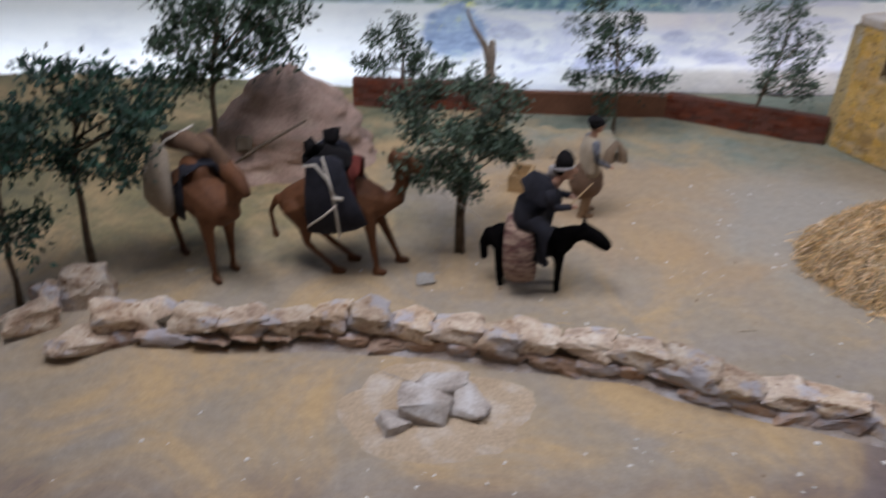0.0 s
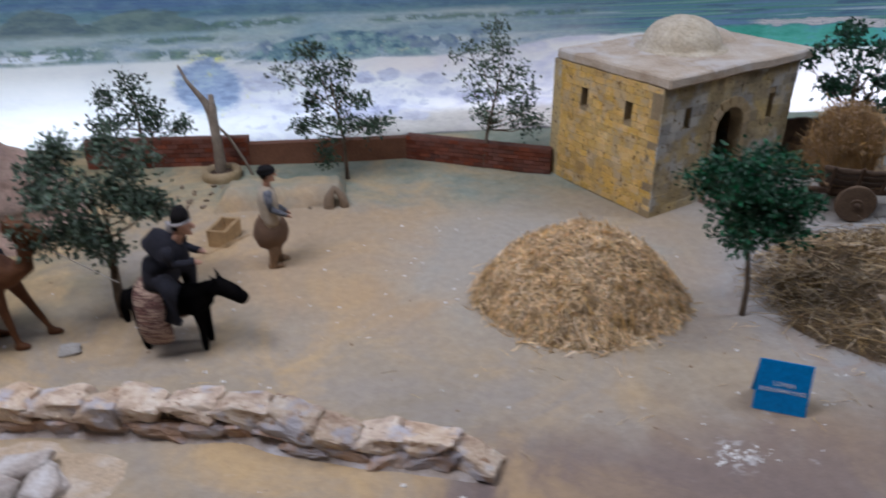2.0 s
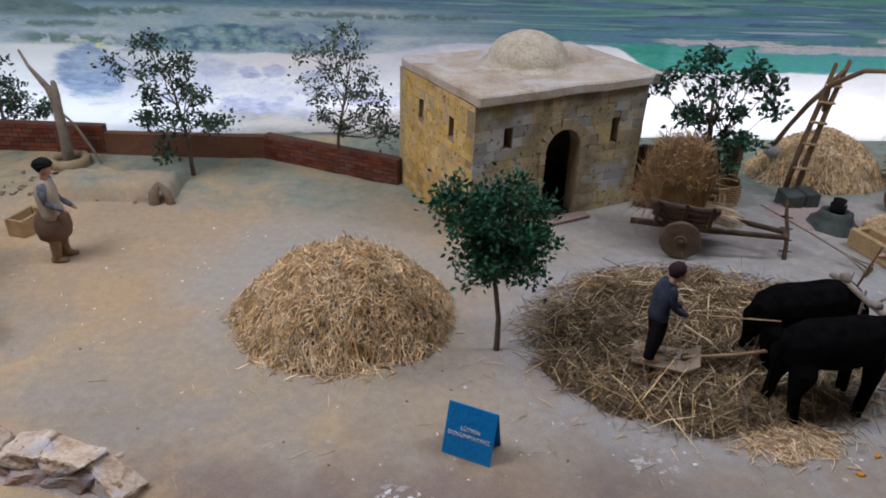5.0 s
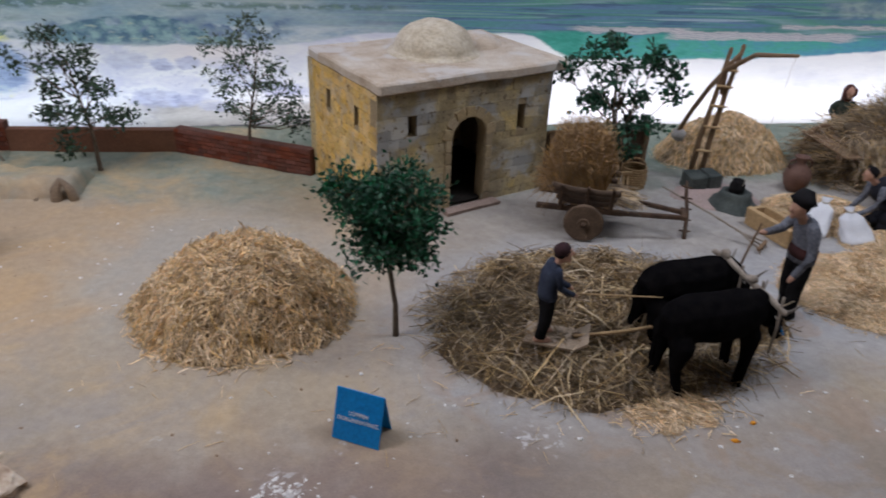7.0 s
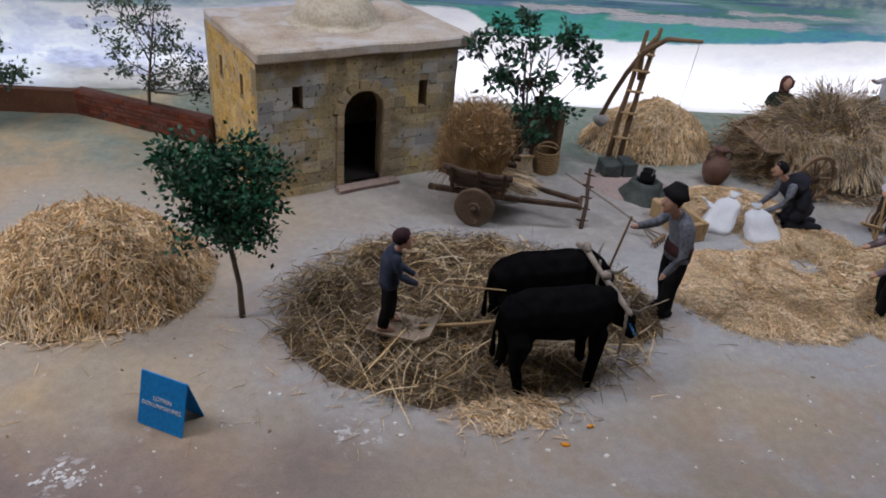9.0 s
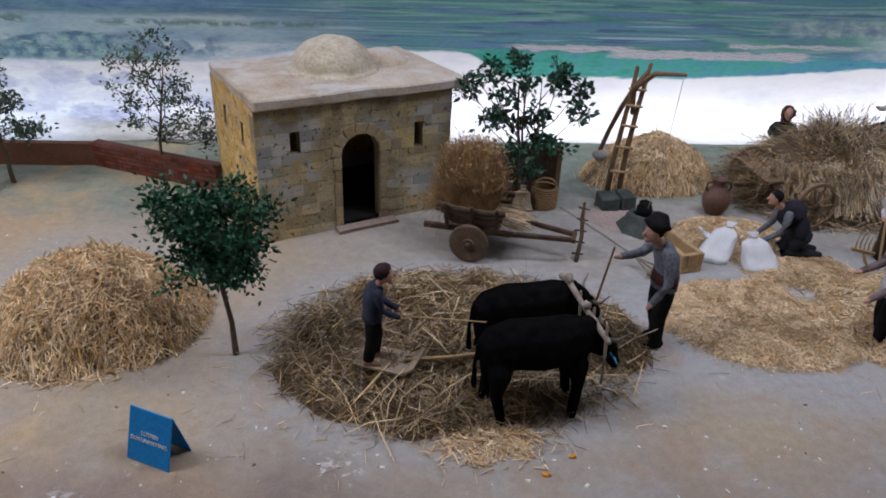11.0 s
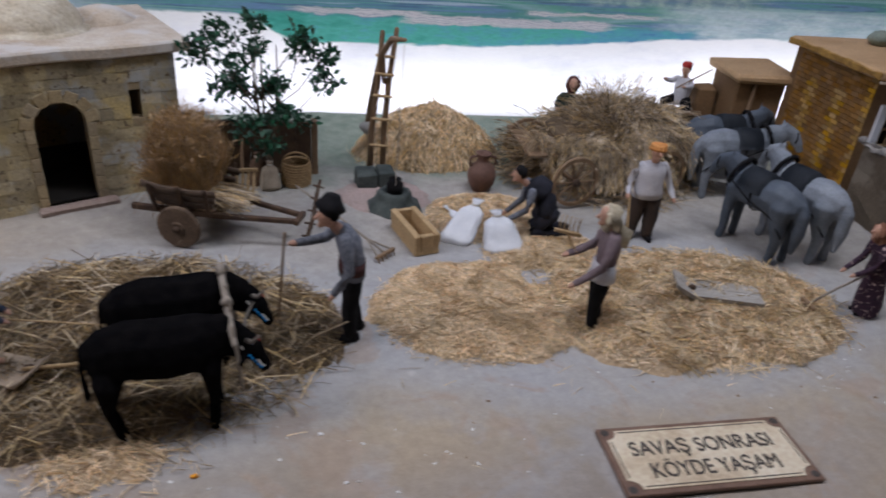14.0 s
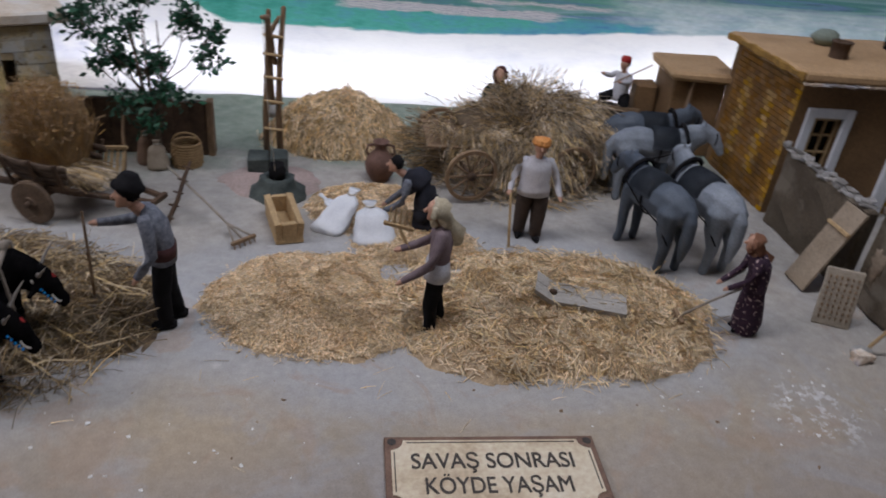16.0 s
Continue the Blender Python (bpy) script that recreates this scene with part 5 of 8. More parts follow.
def trough(at, turn, size, mat, label, wall=0.007):
    lx, ly, h = size
    root = thing("trough", (at[0], at[1], hill(*at)), label, "trough", turn=turn)
    bm = bmesh.new()
    box(bm, (lx, ly, 0.008), pose(0, 0, 0.004), 0.0015)
    part("bottom", bm, mat, root)
    for s in (-1, 1):
        bm = bmesh.new()
        box(bm, (lx, wall, h), pose(0, s * (ly - wall) / 2, h / 2 + 0.0005, s * -4), 0.0015, jitter=0.0006)
        part("side_board", bm, mat, root)
        bm = bmesh.new()
        box(bm, (wall, ly - 2 * wall - 0.0005, h * 0.96), pose(s * (lx - wall) / 2, 0, h / 2 + 0.0005), 0.0015, jitter=0.0006)
        part("end_board", bm, mat, root)
    return root


trough((1.985, 1.292), 104, (0.128, 0.052, 0.042), M_WOODL, "pale hollowed wooden trough standing before the well", wall=0.012)
trough((0.180, 1.412), 72, (0.074, 0.042, 0.038), M_WOODL, "small brown wooden trough beside the walking figure")


# ---- animal figurines ----
def animal(name, at, turn, limbs, mat, label, lumps=(), scale=1.0, voxel=0.0035, extras=(), category="figurine"):
    """One plain skin over limbs (points, radii); lumps are (centre, size)."""
    bm = bmesh.new()
    for pts, radii in limbs:
        tube(bm, pts, radii, 10)
    for c, size in lumps:
        blob(bm, c, size)
    bmesh.ops.scale(bm, vec=(scale, scale, scale), verts=bm.verts)
    ob = part(name, bm, mat, smooth=True)
    ob.matrix_world = pose(at[0], at[1], hill(*at[:2]) + (at[2] if len(at) > 2 else 0), 0, 0, turn)
    tagged(ob, label, category)
    return blended(ob, voxel)


def both(pts, radii, y):
    return [([(p[0], p[1] + s * y, p[2]) for p in pts], radii) for s in (-1, 1)]


def camel(at, turn, stride, label, neck_turn=0.0):
    f, b = stride
    limbs = [([(-0.075, 0, 0.118), (-0.04, 0, 0.128), (0.0, 0, 0.130), (0.04, 0, 0.128), (0.065, 0, 0.122)], [0.024, 0.034, 0.036, 0.035, 0.026])]
    ny = neck_turn
    limbs.append(([(0.055, 0, 0.128), (0.076, ny * 0.2, 0.122), (0.096, ny * 0.5, 0.134), (0.104, ny * 0.8, 0.160), (0.104, ny * 0.9, 0.182)], [0.024, 0.018, 0.0145, 0.0125, 0.0125]))
    limbs.append(([(0.092, ny * 0.9, 0.196), (0.112, ny, 0.194), (0.129, ny * 1.1, 0.182), (0.133, ny * 1.1, 0.176)], [0.014, 0.0135, 0.010, 0.009]))
    for s, fx in ((-1, f[0]), (1, f[1])):
        limbs.append(([(0.05, s * 0.018, 0.12), (0.05 + fx * 0.45, s * 0.019, 0.07), (0.05 + fx * 0.9, s * 0.02, 0.018), (0.05 + fx, s * 0.02, 0.006)], [0.0155, 0.0078, 0.0046, 0.0062]))
        limbs.append(([(0.046 + fx, s * 0.02, 0.004), (0.062 + fx, s * 0.02, 0.004)], [0.0066, 0.006]))
    for s, bx in ((-1, b[0]), (1, b[1])):
        limbs.append(([(-0.065, s * 0.017, 0.118), (-0.066 + bx * 0.3, s * 0.02, 0.085), (-0.082 + bx * 0.6, s * 0.02, 0.055), (-0.062 + bx, s * 0.02, 0.010)], [0.021, 0.012, 0.0062, 0.0050]))
        limbs.append(([(-0.064 + bx, s * 0.02, 0.004), (-0.048 + bx, s * 0.02, 0.004)], [0.0066, 0.006]))
    limbs.append(([(-0.095, 0, 0.125), (-0.108, 0, 0.10), (-0.106, 0, 0.07), (-0.104, 0, 0.055)], [0.006, 0.004, 0.004, 0.006]))
    limbs += both([(0.092, ny * 0.9, 0.205), (0.088, ny * 0.9, 0.213)], [0.004, 0.002], 0.008)
    return animal("camel_figurine", at, turn, limbs, M_CAMEL, label, [((-0.005, 0, 0.165), (0.036, 0.02, 0.026))], voxel=0.003, scale=1.08)


camel((-0.172, 1.082), -3, ((0.012, 0.045), (0.055, 0.075)), "brown model camel stepping forward with a dark load on its back")
camel((-0.405, 1.085), -48, ((0.005, -0.012), (0.0, 0.012)), "brown model camel standing with a pale sack on its back", 0.012)


OX_BUILD = Matrix.Diagonal((0.86, 1.10, 1.05, 1))


def ox(at, turn, label, seed):
    limbs = [([(-0.085, 0, 0.114), (-0.05, 0, 0.117), (0.0, 0, 0.112), (0.05, 0, 0.115), (0.08, 0, 0.119)], [(0.028, 0.032), (0.034, 0.037), (0.036, 0.039), (0.034, 0.037), (0.024, 0.029)])]
    limbs.append(([(0.075, 0, 0.122), (0.10, 0, 0.112), (0.117, 0, 0.098)], [(0.022, 0.03), (0.019, 0.024), 0.018]))
    limbs.append(([(0.112, 0, 0.108), (0.130, 0, 0.088), (0.142, 0, 0.066)], [0.018, 0.0155, 0.0115]))
    for s in (-1, 1):
        limbs.append(([(0.062, s * 0.02, 0.09), (0.064, s * 0.021, 0.045), (0.066 + s * 0.006, s * 0.021, -0.006)], [0.017, 0.010, 0.0085]))
        limbs.append(([(-0.078, s * 0.02, 0.09), (-0.082, s * 0.021, 0.05), (-0.078 - s * 0.012, s * 0.021, -0.006)], [0.022, 0.0105, 0.0085]))
        limbs.append(([(0.112, s * 0.018, 0.102), (0.104, s * 0.035, 0.098)], [0.006, 0.004]))
    limbs.append(([(-0.106, 0, 0.128), (-0.113, 0.003, 0.095), (-0.111, 0.004, 0.052)], [0.006, 0.0035, 0.006]))
    ob = animal("ox_figurine", at, turn, limbs, M_BLACK, label, voxel=0.0035)
    ob.matrix_world = ob.matrix_world @ OX_BUILD
    return ob


def horns(ob):
    for s in (-1, 1):
        bm = bmesh.new()
        tube(bm, [(0.116, s * 0.012, 0.116), (0.122, s * 0.028, 0.124), (0.134, s * 0.034, 0.138)], [0.0034, 0.0026, 0.0009], 7)
        part("horn", bm, M_HORN, ob, "small grey horn")


for oat, oturn, olabel in (((1.587, 0.815), 9, "black plush ox figurine treading the straw"), ((1.590, 0.915), 11, "black plush ox figurine yoked behind the other")):
    horns(ox((*oat, 0.002), oturn, olabel, 1))
    halter = thing("halter", (oat[0], oat[1], hill(*oat) + 0.002), "pale rope halter with blue beads and a red tassel", "halter", "ox halters", oturn)
    halter.matrix_world = halter.matrix_world @ OX_BUILD
    for cx, cz, ry, rz, tip in ((0.134, 0.080, 0.0150, 0.0140, 35), (0.112, 0.104, 0.0195, 0.0195, 35)):
        bm = bmesh.new()
        m = pose(cx, 0, cz, 0, -tip, 0)
        tube(bm, [m @ Vector((0, math.sin(k * math.pi / 8) * ry, math.cos(k * math.pi / 8) * rz)) for k in range(17)], [0.0016] * 17, 5, cap=False)
        part("strap", bm, M_ROPE, halter)
    for k in range(5):
        bm = bmesh.new()
        blob(bm, (0.118 + 0.004 * k, -0.0195, 0.098 - 0.005 * k), (0.0022, 0.0022, 0.0022), sub=1)
        part("bead", bm, M_BLUE, halter, "bright blue bead")
    bm = bmesh.new()
    tube(bm, [(0.124, 0.0, 0.112), (0.132, 0.0, 0.106), (0.137, 0.0, 0.098)], [0.002, 0.0035, 0.0025], 7)
    part("tassel", bm, M_RED, halter, "red wool tassel")


def horse(at, turn, mat, label, head=0.0, scale=1.0, low=0.0):
    limbs = [([(-0.075, 0, 0.128), (-0.045, 0, 0.130), (0.0, 0, 0.125), (0.042, 0, 0.129), (0.064, 0, 0.130)], [(0.031, 0.033), (0.037, 0.039), (0.034, 0.036), (0.034, 0.039), (0.025, 0.031)])]
    nz, hz = 0.166 - low * 0.6, 0.178 - low
    limbs.append(([(0.052, 0, 0.138), (0.076, head * 0.4, (0.138 + nz) / 2 + 0.008), (0.096, head * 0.8, nz)], [(0.023, 0.034), (0.018, 0.028), (0.014, 0.021)]))
    limbs.append(([(0.092, head * 0.8, hz), (0.112, head * 1.3, hz - 0.012), (0.129, head * 1.8, hz - 0.036), (0.134, head * 1.9, hz - 0.046)], [0.0145, (0.0125, 0.0155), (0.0100, 0.0112), 0.0092]))
    for s in (-1, 1):
        limbs.append(([(0.053, s * 0.016, 0.12), (0.056, s * 0.018, 0.068), (0.054, s * 0.018, 0.022), (0.057, s * 0.020, 0.004)], [0.018, 0.0115, 0.0085, 0.0092]))
        limbs.append(([(-0.066, s * 0.016, 0.122), (-0.068, s * 0.020, 0.088), (-0.077, s * 0.021, 0.056), (-0.074, s * 0.021, 0.020), (-0.073, s * 0.022, 0.004)], [0.027, 0.0185, 0.0115, 0.0088, 0.0092]))
        limbs.append(([(0.088, head * 0.8 + s * 0.007, hz + 0.009), (0.088, head * 0.8 + s * 0.008, hz + 0.023)], [0.0038, 0.0014]))
    limbs.append(([(-0.097, 0, 0.140), (-0.104, 0, 0.122), (-0.104, 0, 0.080), (-0.102, 0, 0.040)], [0.008, 0.012, 0.013, 0.006]))
    ob = animal("horse_figurine", at, turn, limbs, mat, label, scale=scale, voxel=0.003)
    # saddle pad, straps, collar and bridle, a thing resting on the back
    root = thing("saddle", (at[0], at[1], hill(*at)), "dark grey padded saddle and harness with black straps", "saddle", "saddles", turn)

    def strap(name, pts, r, label=""):
        bm = bmesh.new()
        tube(bm, pts, [r] * len(pts), 6, cap=False)
        bmesh.ops.scale(bm, vec=(scale, scale, scale), verts=bm.verts)
        part(name, bm, M_CLOTHK, root, label, smooth=True)

    n = 15
    bm = bmesh.new()
    arc = [math.radians(-82 + 164 * k / (n - 1)) for k in range(n)]
    rows = []
    for x, g in ((-0.020, -0.002), (-0.019, 0.003), (-0.006, 0.005), (0.012, 0.005), (0.038, 0.004), (0.040, -0.002)):
        rows.append([bm.verts.new((x, math.sin(a) * (0.0355 + g), 0.127 + math.cos(a) * (0.0395 + g))) for a in arc])
    for p, q in zip(rows, rows[1:]):
        for k in range(n - 1):
            bm.faces.new((p[k], p[k + 1], q[k + 1], q[k]))
    bmesh.ops.solidify(bm, geom=bm.faces[:], thickness=0.003)
    bmesh.ops.scale(bm, vec=(scale, scale, scale), verts=bm.verts)
    part("pad", bm, M_DGREY, root, smooth=True)
    ring = [2 * math.pi * k / 16 for k in range(17)]
    strap("collar", [(0.060 - 0.012 * math.cos(a), math.sin(a) * 0.031, 0.143 + math.cos(a) * 0.037) for a in ring], 0.0045, "black leather collar")
    strap("girth", [(0.0, math.sin(a) * 0.0360, 0.125 + math.cos(a) * 0.0385) for a in ring], 0.0020)
    for s in (-1, 1):
        strap("trace", [(0.056, s * 0.034, 0.138), (0.0, s * 0.0385, 0.116), (-0.06, s * 0.0385, 0.104), (-0.092, s * 0.030, 0.070)], 0.0015)
    strap("noseband", [(0.116, head * 1.45 + math.sin(a) * 0.0132, hz - 0.017 + math.cos(a) * 0.0155) for a in ring], 0.0018)
    return ob


horse((2.688, 1.228), 107, M_GREYH, "dark grey model horse standing with its back to the straw", head=0.0, scale=1.0, low=0.012)
horse((2.785, 1.228), 105, M_DAPPLE, "pale grey model horse standing beside the darker one", head=-0.012, scale=1.02)
horse((2.785, 1.475), -6, M_DAPPLE, "pale dapple model horse harnessed to the hay cart", head=-0.012)
horse((2.800, 1.575), -4, M_GREYH, "dark grey model horse harnessed on the far side of the cart", head=0.008)


def donkey():
    limbs = [([(-0.062, 0, 0.092), (-0.03, 0, 0.094), (0.0, 0, 0.090), (0.035, 0, 0.094), (0.055, 0, 0.098)], [(0.022, 0.026), (0.026, 0.03), (0.026, 0.029), (0.024, 0.029), (0.017, 0.022)])]
    limbs.append(([(0.05, 0, 0.104), (0.070, -0.002, 0.116), (0.086, -0.004, 0.119)], [(0.013, 0.02), (0.012, 0.016), 0.0125]))
    limbs.append(([(0.084, -0.004, 0.122), (0.106, -0.006, 0.112), (0.122, -0.006, 0.100)], [0.015, 0.0145, 0.0115]))
    for s in (-1, 1):
        limbs.append(([(0.045, s * 0.013, 0.085), (0.047, s * 0.014, 0.045), (0.047, s * 0.014, 0.004)], [0.0115, 0.007, 0.0062]))
        limbs.append(([(-0.052, s * 0.013, 0.085), (-0.056, s * 0.014, 0.045), (-0.052, s * 0.014, 0.004)], [0.015, 0.008, 0.0062]))
        limbs.append(([(0.084, -0.004 + s * 0.008, 0.132), (0.076, -0.004 + s * 0.013, 0.148)], [0.0045, 0.002]))
    limbs.append(([(-0.078, 0, 0.105), (-0.086, 0, 0.08), (-0.084, 0, 0.05)], [0.007, 0.008, 0.007]))
    animal("donkey_figurine", (0.160, 1.028), -10, limbs, M_BLACK, "black plush donkey figurine carrying a rider and a kilim bag", voxel=0.003, scale=0.97)
    root = thing("kilim_bag", (0.160, 1.028, 0.0), "striped woven saddle bag hanging over the black donkey", "bag", turn=-10)
    for s in (-1, 1):
        bm = bmesh.new()
        tube(bm, [(-0.024, s * 0.031, 0.118), (-0.022, s * 0.036, 0.095), (-0.018, s * 0.039, 0.06), (-0.016, s * 0.038, 0.036)], [(0.024, 0.008), (0.026, 0.009), (0.028, 0.012), (0.025, 0.008)], 12)
        part("pouch", bm, M_STRIPE, root)
    bm = bmesh.new()
    tube(bm, [(-0.026, -0.032, 0.116), (-0.026, -0.018, 0.126), (-0.026, 0, 0.129), (-0.026, 0.018, 0.126), (-0.026, 0.032, 0.116)], [(0.022, 0.005)] * 5, 10)
    part("blanket", bm, M_STRIPE, root)


donkey()


def camel_loads():
    root = thing("saddle_load", (-0.182, 1.082, 0.014), "dark blue padded saddle bags bound with pale rope", "load", turn=-3)
    for s in (-1, 1):
        bm = bmesh.new()
        tube(bm, [(0.0, s * 0.034, 0.205), (0.004, s * 0.046, 0.165), (0.012, s * 0.050, 0.125), (0.018, s * 0.048, 0.092)], [(0.030, 0.012), (0.037, 0.016), (0.047, 0.018), (0.052, 0.010)], 14)
        part("side_bag", bm, M_NAVY, root)
        bm = bmesh.new()
        tube(bm, [(0.0, s * 0.044, 0.216), (0.014, s * 0.061, 0.175), (0.022, s * 0.070, 0.13), (0.024, s * 0.066, 0.085)], [0.0022] * 4, 6)
        part("rope", bm, M_ROPE, root, "pale rope binding")
        bm = bmesh.new()
        tube(bm, [(0.022, s * 0.071, 0.145), (0.0, s * 0.071, 0.125), (-0.028, s * 0.060, 0.100)], [0.0022] * 3, 6)
        part("rope", bm, M_ROPE, root)
        bm = bmesh.new()
        tube(bm, [(-0.032, s * 0.044, 0.200), (-0.010, s * 0.054, 0.208), (0.010, s * 0.060, 0.185), (0.020, s * 0.068, 0.16)], [0.002] * 4, 6)
        part("rope", bm, M_ROPE, root)
        bm = bmesh.new()
        tube(bm, [(0.018, s * 0.068, 0.158), (0.032, s * 0.066, 0.155)], [0.003] * 2, 6)
        part("knot", bm, M_ROPE, root)
    bm = bmesh.new()
    tube(bm, [(-0.03, 0, 0.196), (0.0, 0, 0.206), (0.035, 0, 0.192)], [(0.030, 0.014), (0.034, 0.016), (0.028, 0.012)], 12)
    part("pad", bm, M_CLOTHK, root)
    bm = bmesh.new()
    tube(bm, [(0.042, -0.036, 0.15), (0.046, -0.028, 0.185), (0.046, 0.0, 0.198), (0.046, 0.028, 0.185), (0.042, 0.036, 0.15)], [(0.010, 0.006)] * 5, 8)
    part("saddle_cloth", bm, M_DRED, root, "dark red saddle cloth")
    for x, y in ((-0.022, -0.018), (0.006, 0.012)):
        bm = bmesh.new()
        blob(bm, (x, y, 0.228 + y * 0.3), (0.014, 0.013, 0.014), rough=1.0, seed=x * 90, freq=5.0)
        part("wool_pack", bm, M_CLOTHK, root, "dark woolly pack")
    root = thing("sack_load", (-0.420, 1.105, 0.010), "pale sackcloth bale with a dark blue blanket", "load", turn=-48)
    bm = bmesh.new()
    tube(bm, [(-0.015, -0.042, 0.208), (-0.012, -0.054, 0.17), (-0.008, -0.058, 0.13), (-0.006, -0.054, 0.105)], [(0.026, 0.012), (0.036, 0.020), (0.040, 0.022), (0.032, 0.012)], 14)
    part("bale", bm, M_SACK, root)
    bm = bmesh.new()
    tube(bm, [(-0.015, 0.040, 0.205), (-0.012, 0.052, 0.17), (-0.008, 0.055, 0.13), (-0.006, 0.052, 0.105)], [(0.026, 0.012), (0.036, 0.020), (0.040, 0.022), (0.032, 0.012)], 14)
    part("bale", bm, M_BROWNC, root, "dark brown bale")
    bm = bmesh.new()
    tube(bm, [(0.022, -0.040, 0.10), (0.030, -0.040, 0.15), (0.030, -0.024, 0.182), (0.030, 0.0, 0.190), (0.030, 0.024, 0.182), (0.030, 0.04, 0.15), (0.022, 0.04, 0.10)], [(0.018, 0.005)] * 7, 8)
    part("blanket", bm, M_NAVY, root, "dark blue blanket")
    bm = bmesh.new()
    tube(bm, [(-0.04, -0.012, 0.210), (0.0, 0.004, 0.216), (0.032, 0.014, 0.208)], [0.015, 0.018, 0.014], 10)
    part("bed_roll", bm, M_BROWNC, root, "rolled brown cloth")
    bm = bmesh.new()
    tube(bm, [(-0.01, -0.075, 0.12), (-0.012, -0.07, 0.18), (-0.012, -0.03, 0.222), (-0.01, 0.02, 0.236)], [0.0025] * 4, 6)
    part("rope", bm, M_ROPE, root, "pale rope binding")


camel_loads()


# ---- dolls, each one plain mesh ----
def doll(at, turn, h, shirt, trousers, hat, label, left=None, right=None, lean=0.0, hat_kind="beret", skirt=False, seated=False, kneel=False, lift=0.0, shoe=None, vest=None, stoop=0.0, stout=1.0, hem=None, head=1.0, hair=None, baggy=False, sash=None):
    """A plain cloth doll facing +x. left, right: hand places in units of its height."""
    mats = [M_SKIN, shirt, trousers, hat, shoe or M_CLOTHK, vest or shirt, hem or vest or shirt, hair or M_CLOTHK, sash or trousers, M_LILACG]
    bm = bmesh.new()
    hip = 0.49 if not (seated or kneel) else (0.26 if kneel else 0.02)
    sh = hip + 0.325 - abs(lean) * 0.35
    lx, w = lean, stout
    if seated:
        for s in (-1, 1):
            tube(bm, [(-0.02, s * 0.06, 0.05), (0.12, s * 0.16, 0.0), (0.10, s * 0.18, -0.22), (0.14, s * 0.18, -0.24)], [0.075, 0.07, 0.05, 0.035], 9, 2)
    elif kneel:
        for s in (-1, 1):
            tube(bm, [(-0.05, s * 0.06, 0.24), (0.06, s * 0.08, 0.13), (0.12, s * 0.08, 0.055), (-0.05, s * 0.075, 0.05), (-0.24, s * 0.07, 0.04)], [0.09, 0.078, 0.06, 0.055, 0.035], 9, 2)
    elif skirt:
        tube(bm, [(-0.03, 0.01, 0.03), (-0.035, 0.005, 0.12), (-0.02, 0, 0.27), (0, 0, 0.47)], [(0.115, 0.118), (0.128, 0.125), (0.115, 0.108), (0.090, 0.082)], 14, 2)
        for s in (-1, 1):
            tube(bm, [(-0.01, s * 0.05, 0.018), (0.07, s * 0.055, 0.014)], [0.028, 0.022], 7, 4)
    elif baggy:
        tube(bm, [(0, 0, 0.52), (-0.01, 0, 0.44), (-0.014, 0, 0.34), (-0.008, 0, 0.25), (0.0, 0, 0.20)], [(0.105, 0.095), (0.150, 0.140), (0.168, 0.155), (0.140, 0.125), (0.085, 0.075)], 14, 2)
        for s in (-1, 1):
            tube(bm, [(0.01 * s, s * 0.060, 0.24), (0.02 * s, s * 0.062, 0.12), (0.03 * s, s * 0.062, 0.04)], [0.060, 0.044, 0.040], 9, 4)
            tube(bm, [(-0.03 + 0.03 * s, s * 0.062, 0.024), (0.03 + 0.03 * s, s * 0.066, 0.026), (0.085 + 0.03 * s, s * 0.070, 0.016)], [0.032, 0.034, 0.022], 8, 4)
    else:
        for s in (-1, 1):
            st = 0.03 * s
            tube(bm, [(0, s * 0.044 * w, hip + 0.03), (0.006 + st * 0.2, s * 0.056 * w, hip * 0.76), (0.012 + st * 0.6, s * 0.060 * w, hip * 0.48), (-0.008 + st, s * 0.060 * w, hip * 0.2), (-0.01 + st, s * 0.060 * w, 0.045)], [0.066 * w, 0.063 * w, 0.056 * w, 0.049 * w, 0.048 * w], 10, 2, cap=False)
            tube(bm, [(-0.045 + st, s * 0.060 * w, 0.026), (0.02 + st, s * 0.064 * w, 0.028), (0.075 + st, s * 0.070 * w, 0.018)], [0.034, 0.038, 0.026], 9, 4)
    back = -0.02 - 0.25 * lx
    if hem:
        tube(bm, [(0, 0, hip - 0.055), (0, 0, hip + 0.0), (0, 0, hip + 0.075)], [(0.104 * w, 0.134 * w), (0.096 * w, 0.126 * w), (0.086 * w, 0.114 * w)], 14, 6, cap=False)
    tube(bm, [(0, 0, hip - 0.035), (0, 0, hip + 0.02), (lx * 0.2 + back * 0.4, 0, hip + 0.09), (lx * 0.55 + back * 0.6, 0, hip + (sh - hip) * 0.62), (lx * 0.85 + back * 0.3, 0, sh - 0.035), (lx, 0, sh)],
         [(0.086 * w, 0.120 * w), (0.082 * w, 0.114 * w), (0.078 * w, 0.108 * w), (0.082 * w, 0.116 * w), (0.064 * w, 0.108 * w), (0.036, 0.042)], 14, 5, cap=False)
    if sash:
        tube(bm, [(lx * 0.05, 0, hip + 0.000), (lx * 0.15 + back * 0.3, 0, hip + 0.075)], [(0.089 * w, 0.122 * w), (0.086 * w, 0.118 * w)], 14, 8, cap=False)
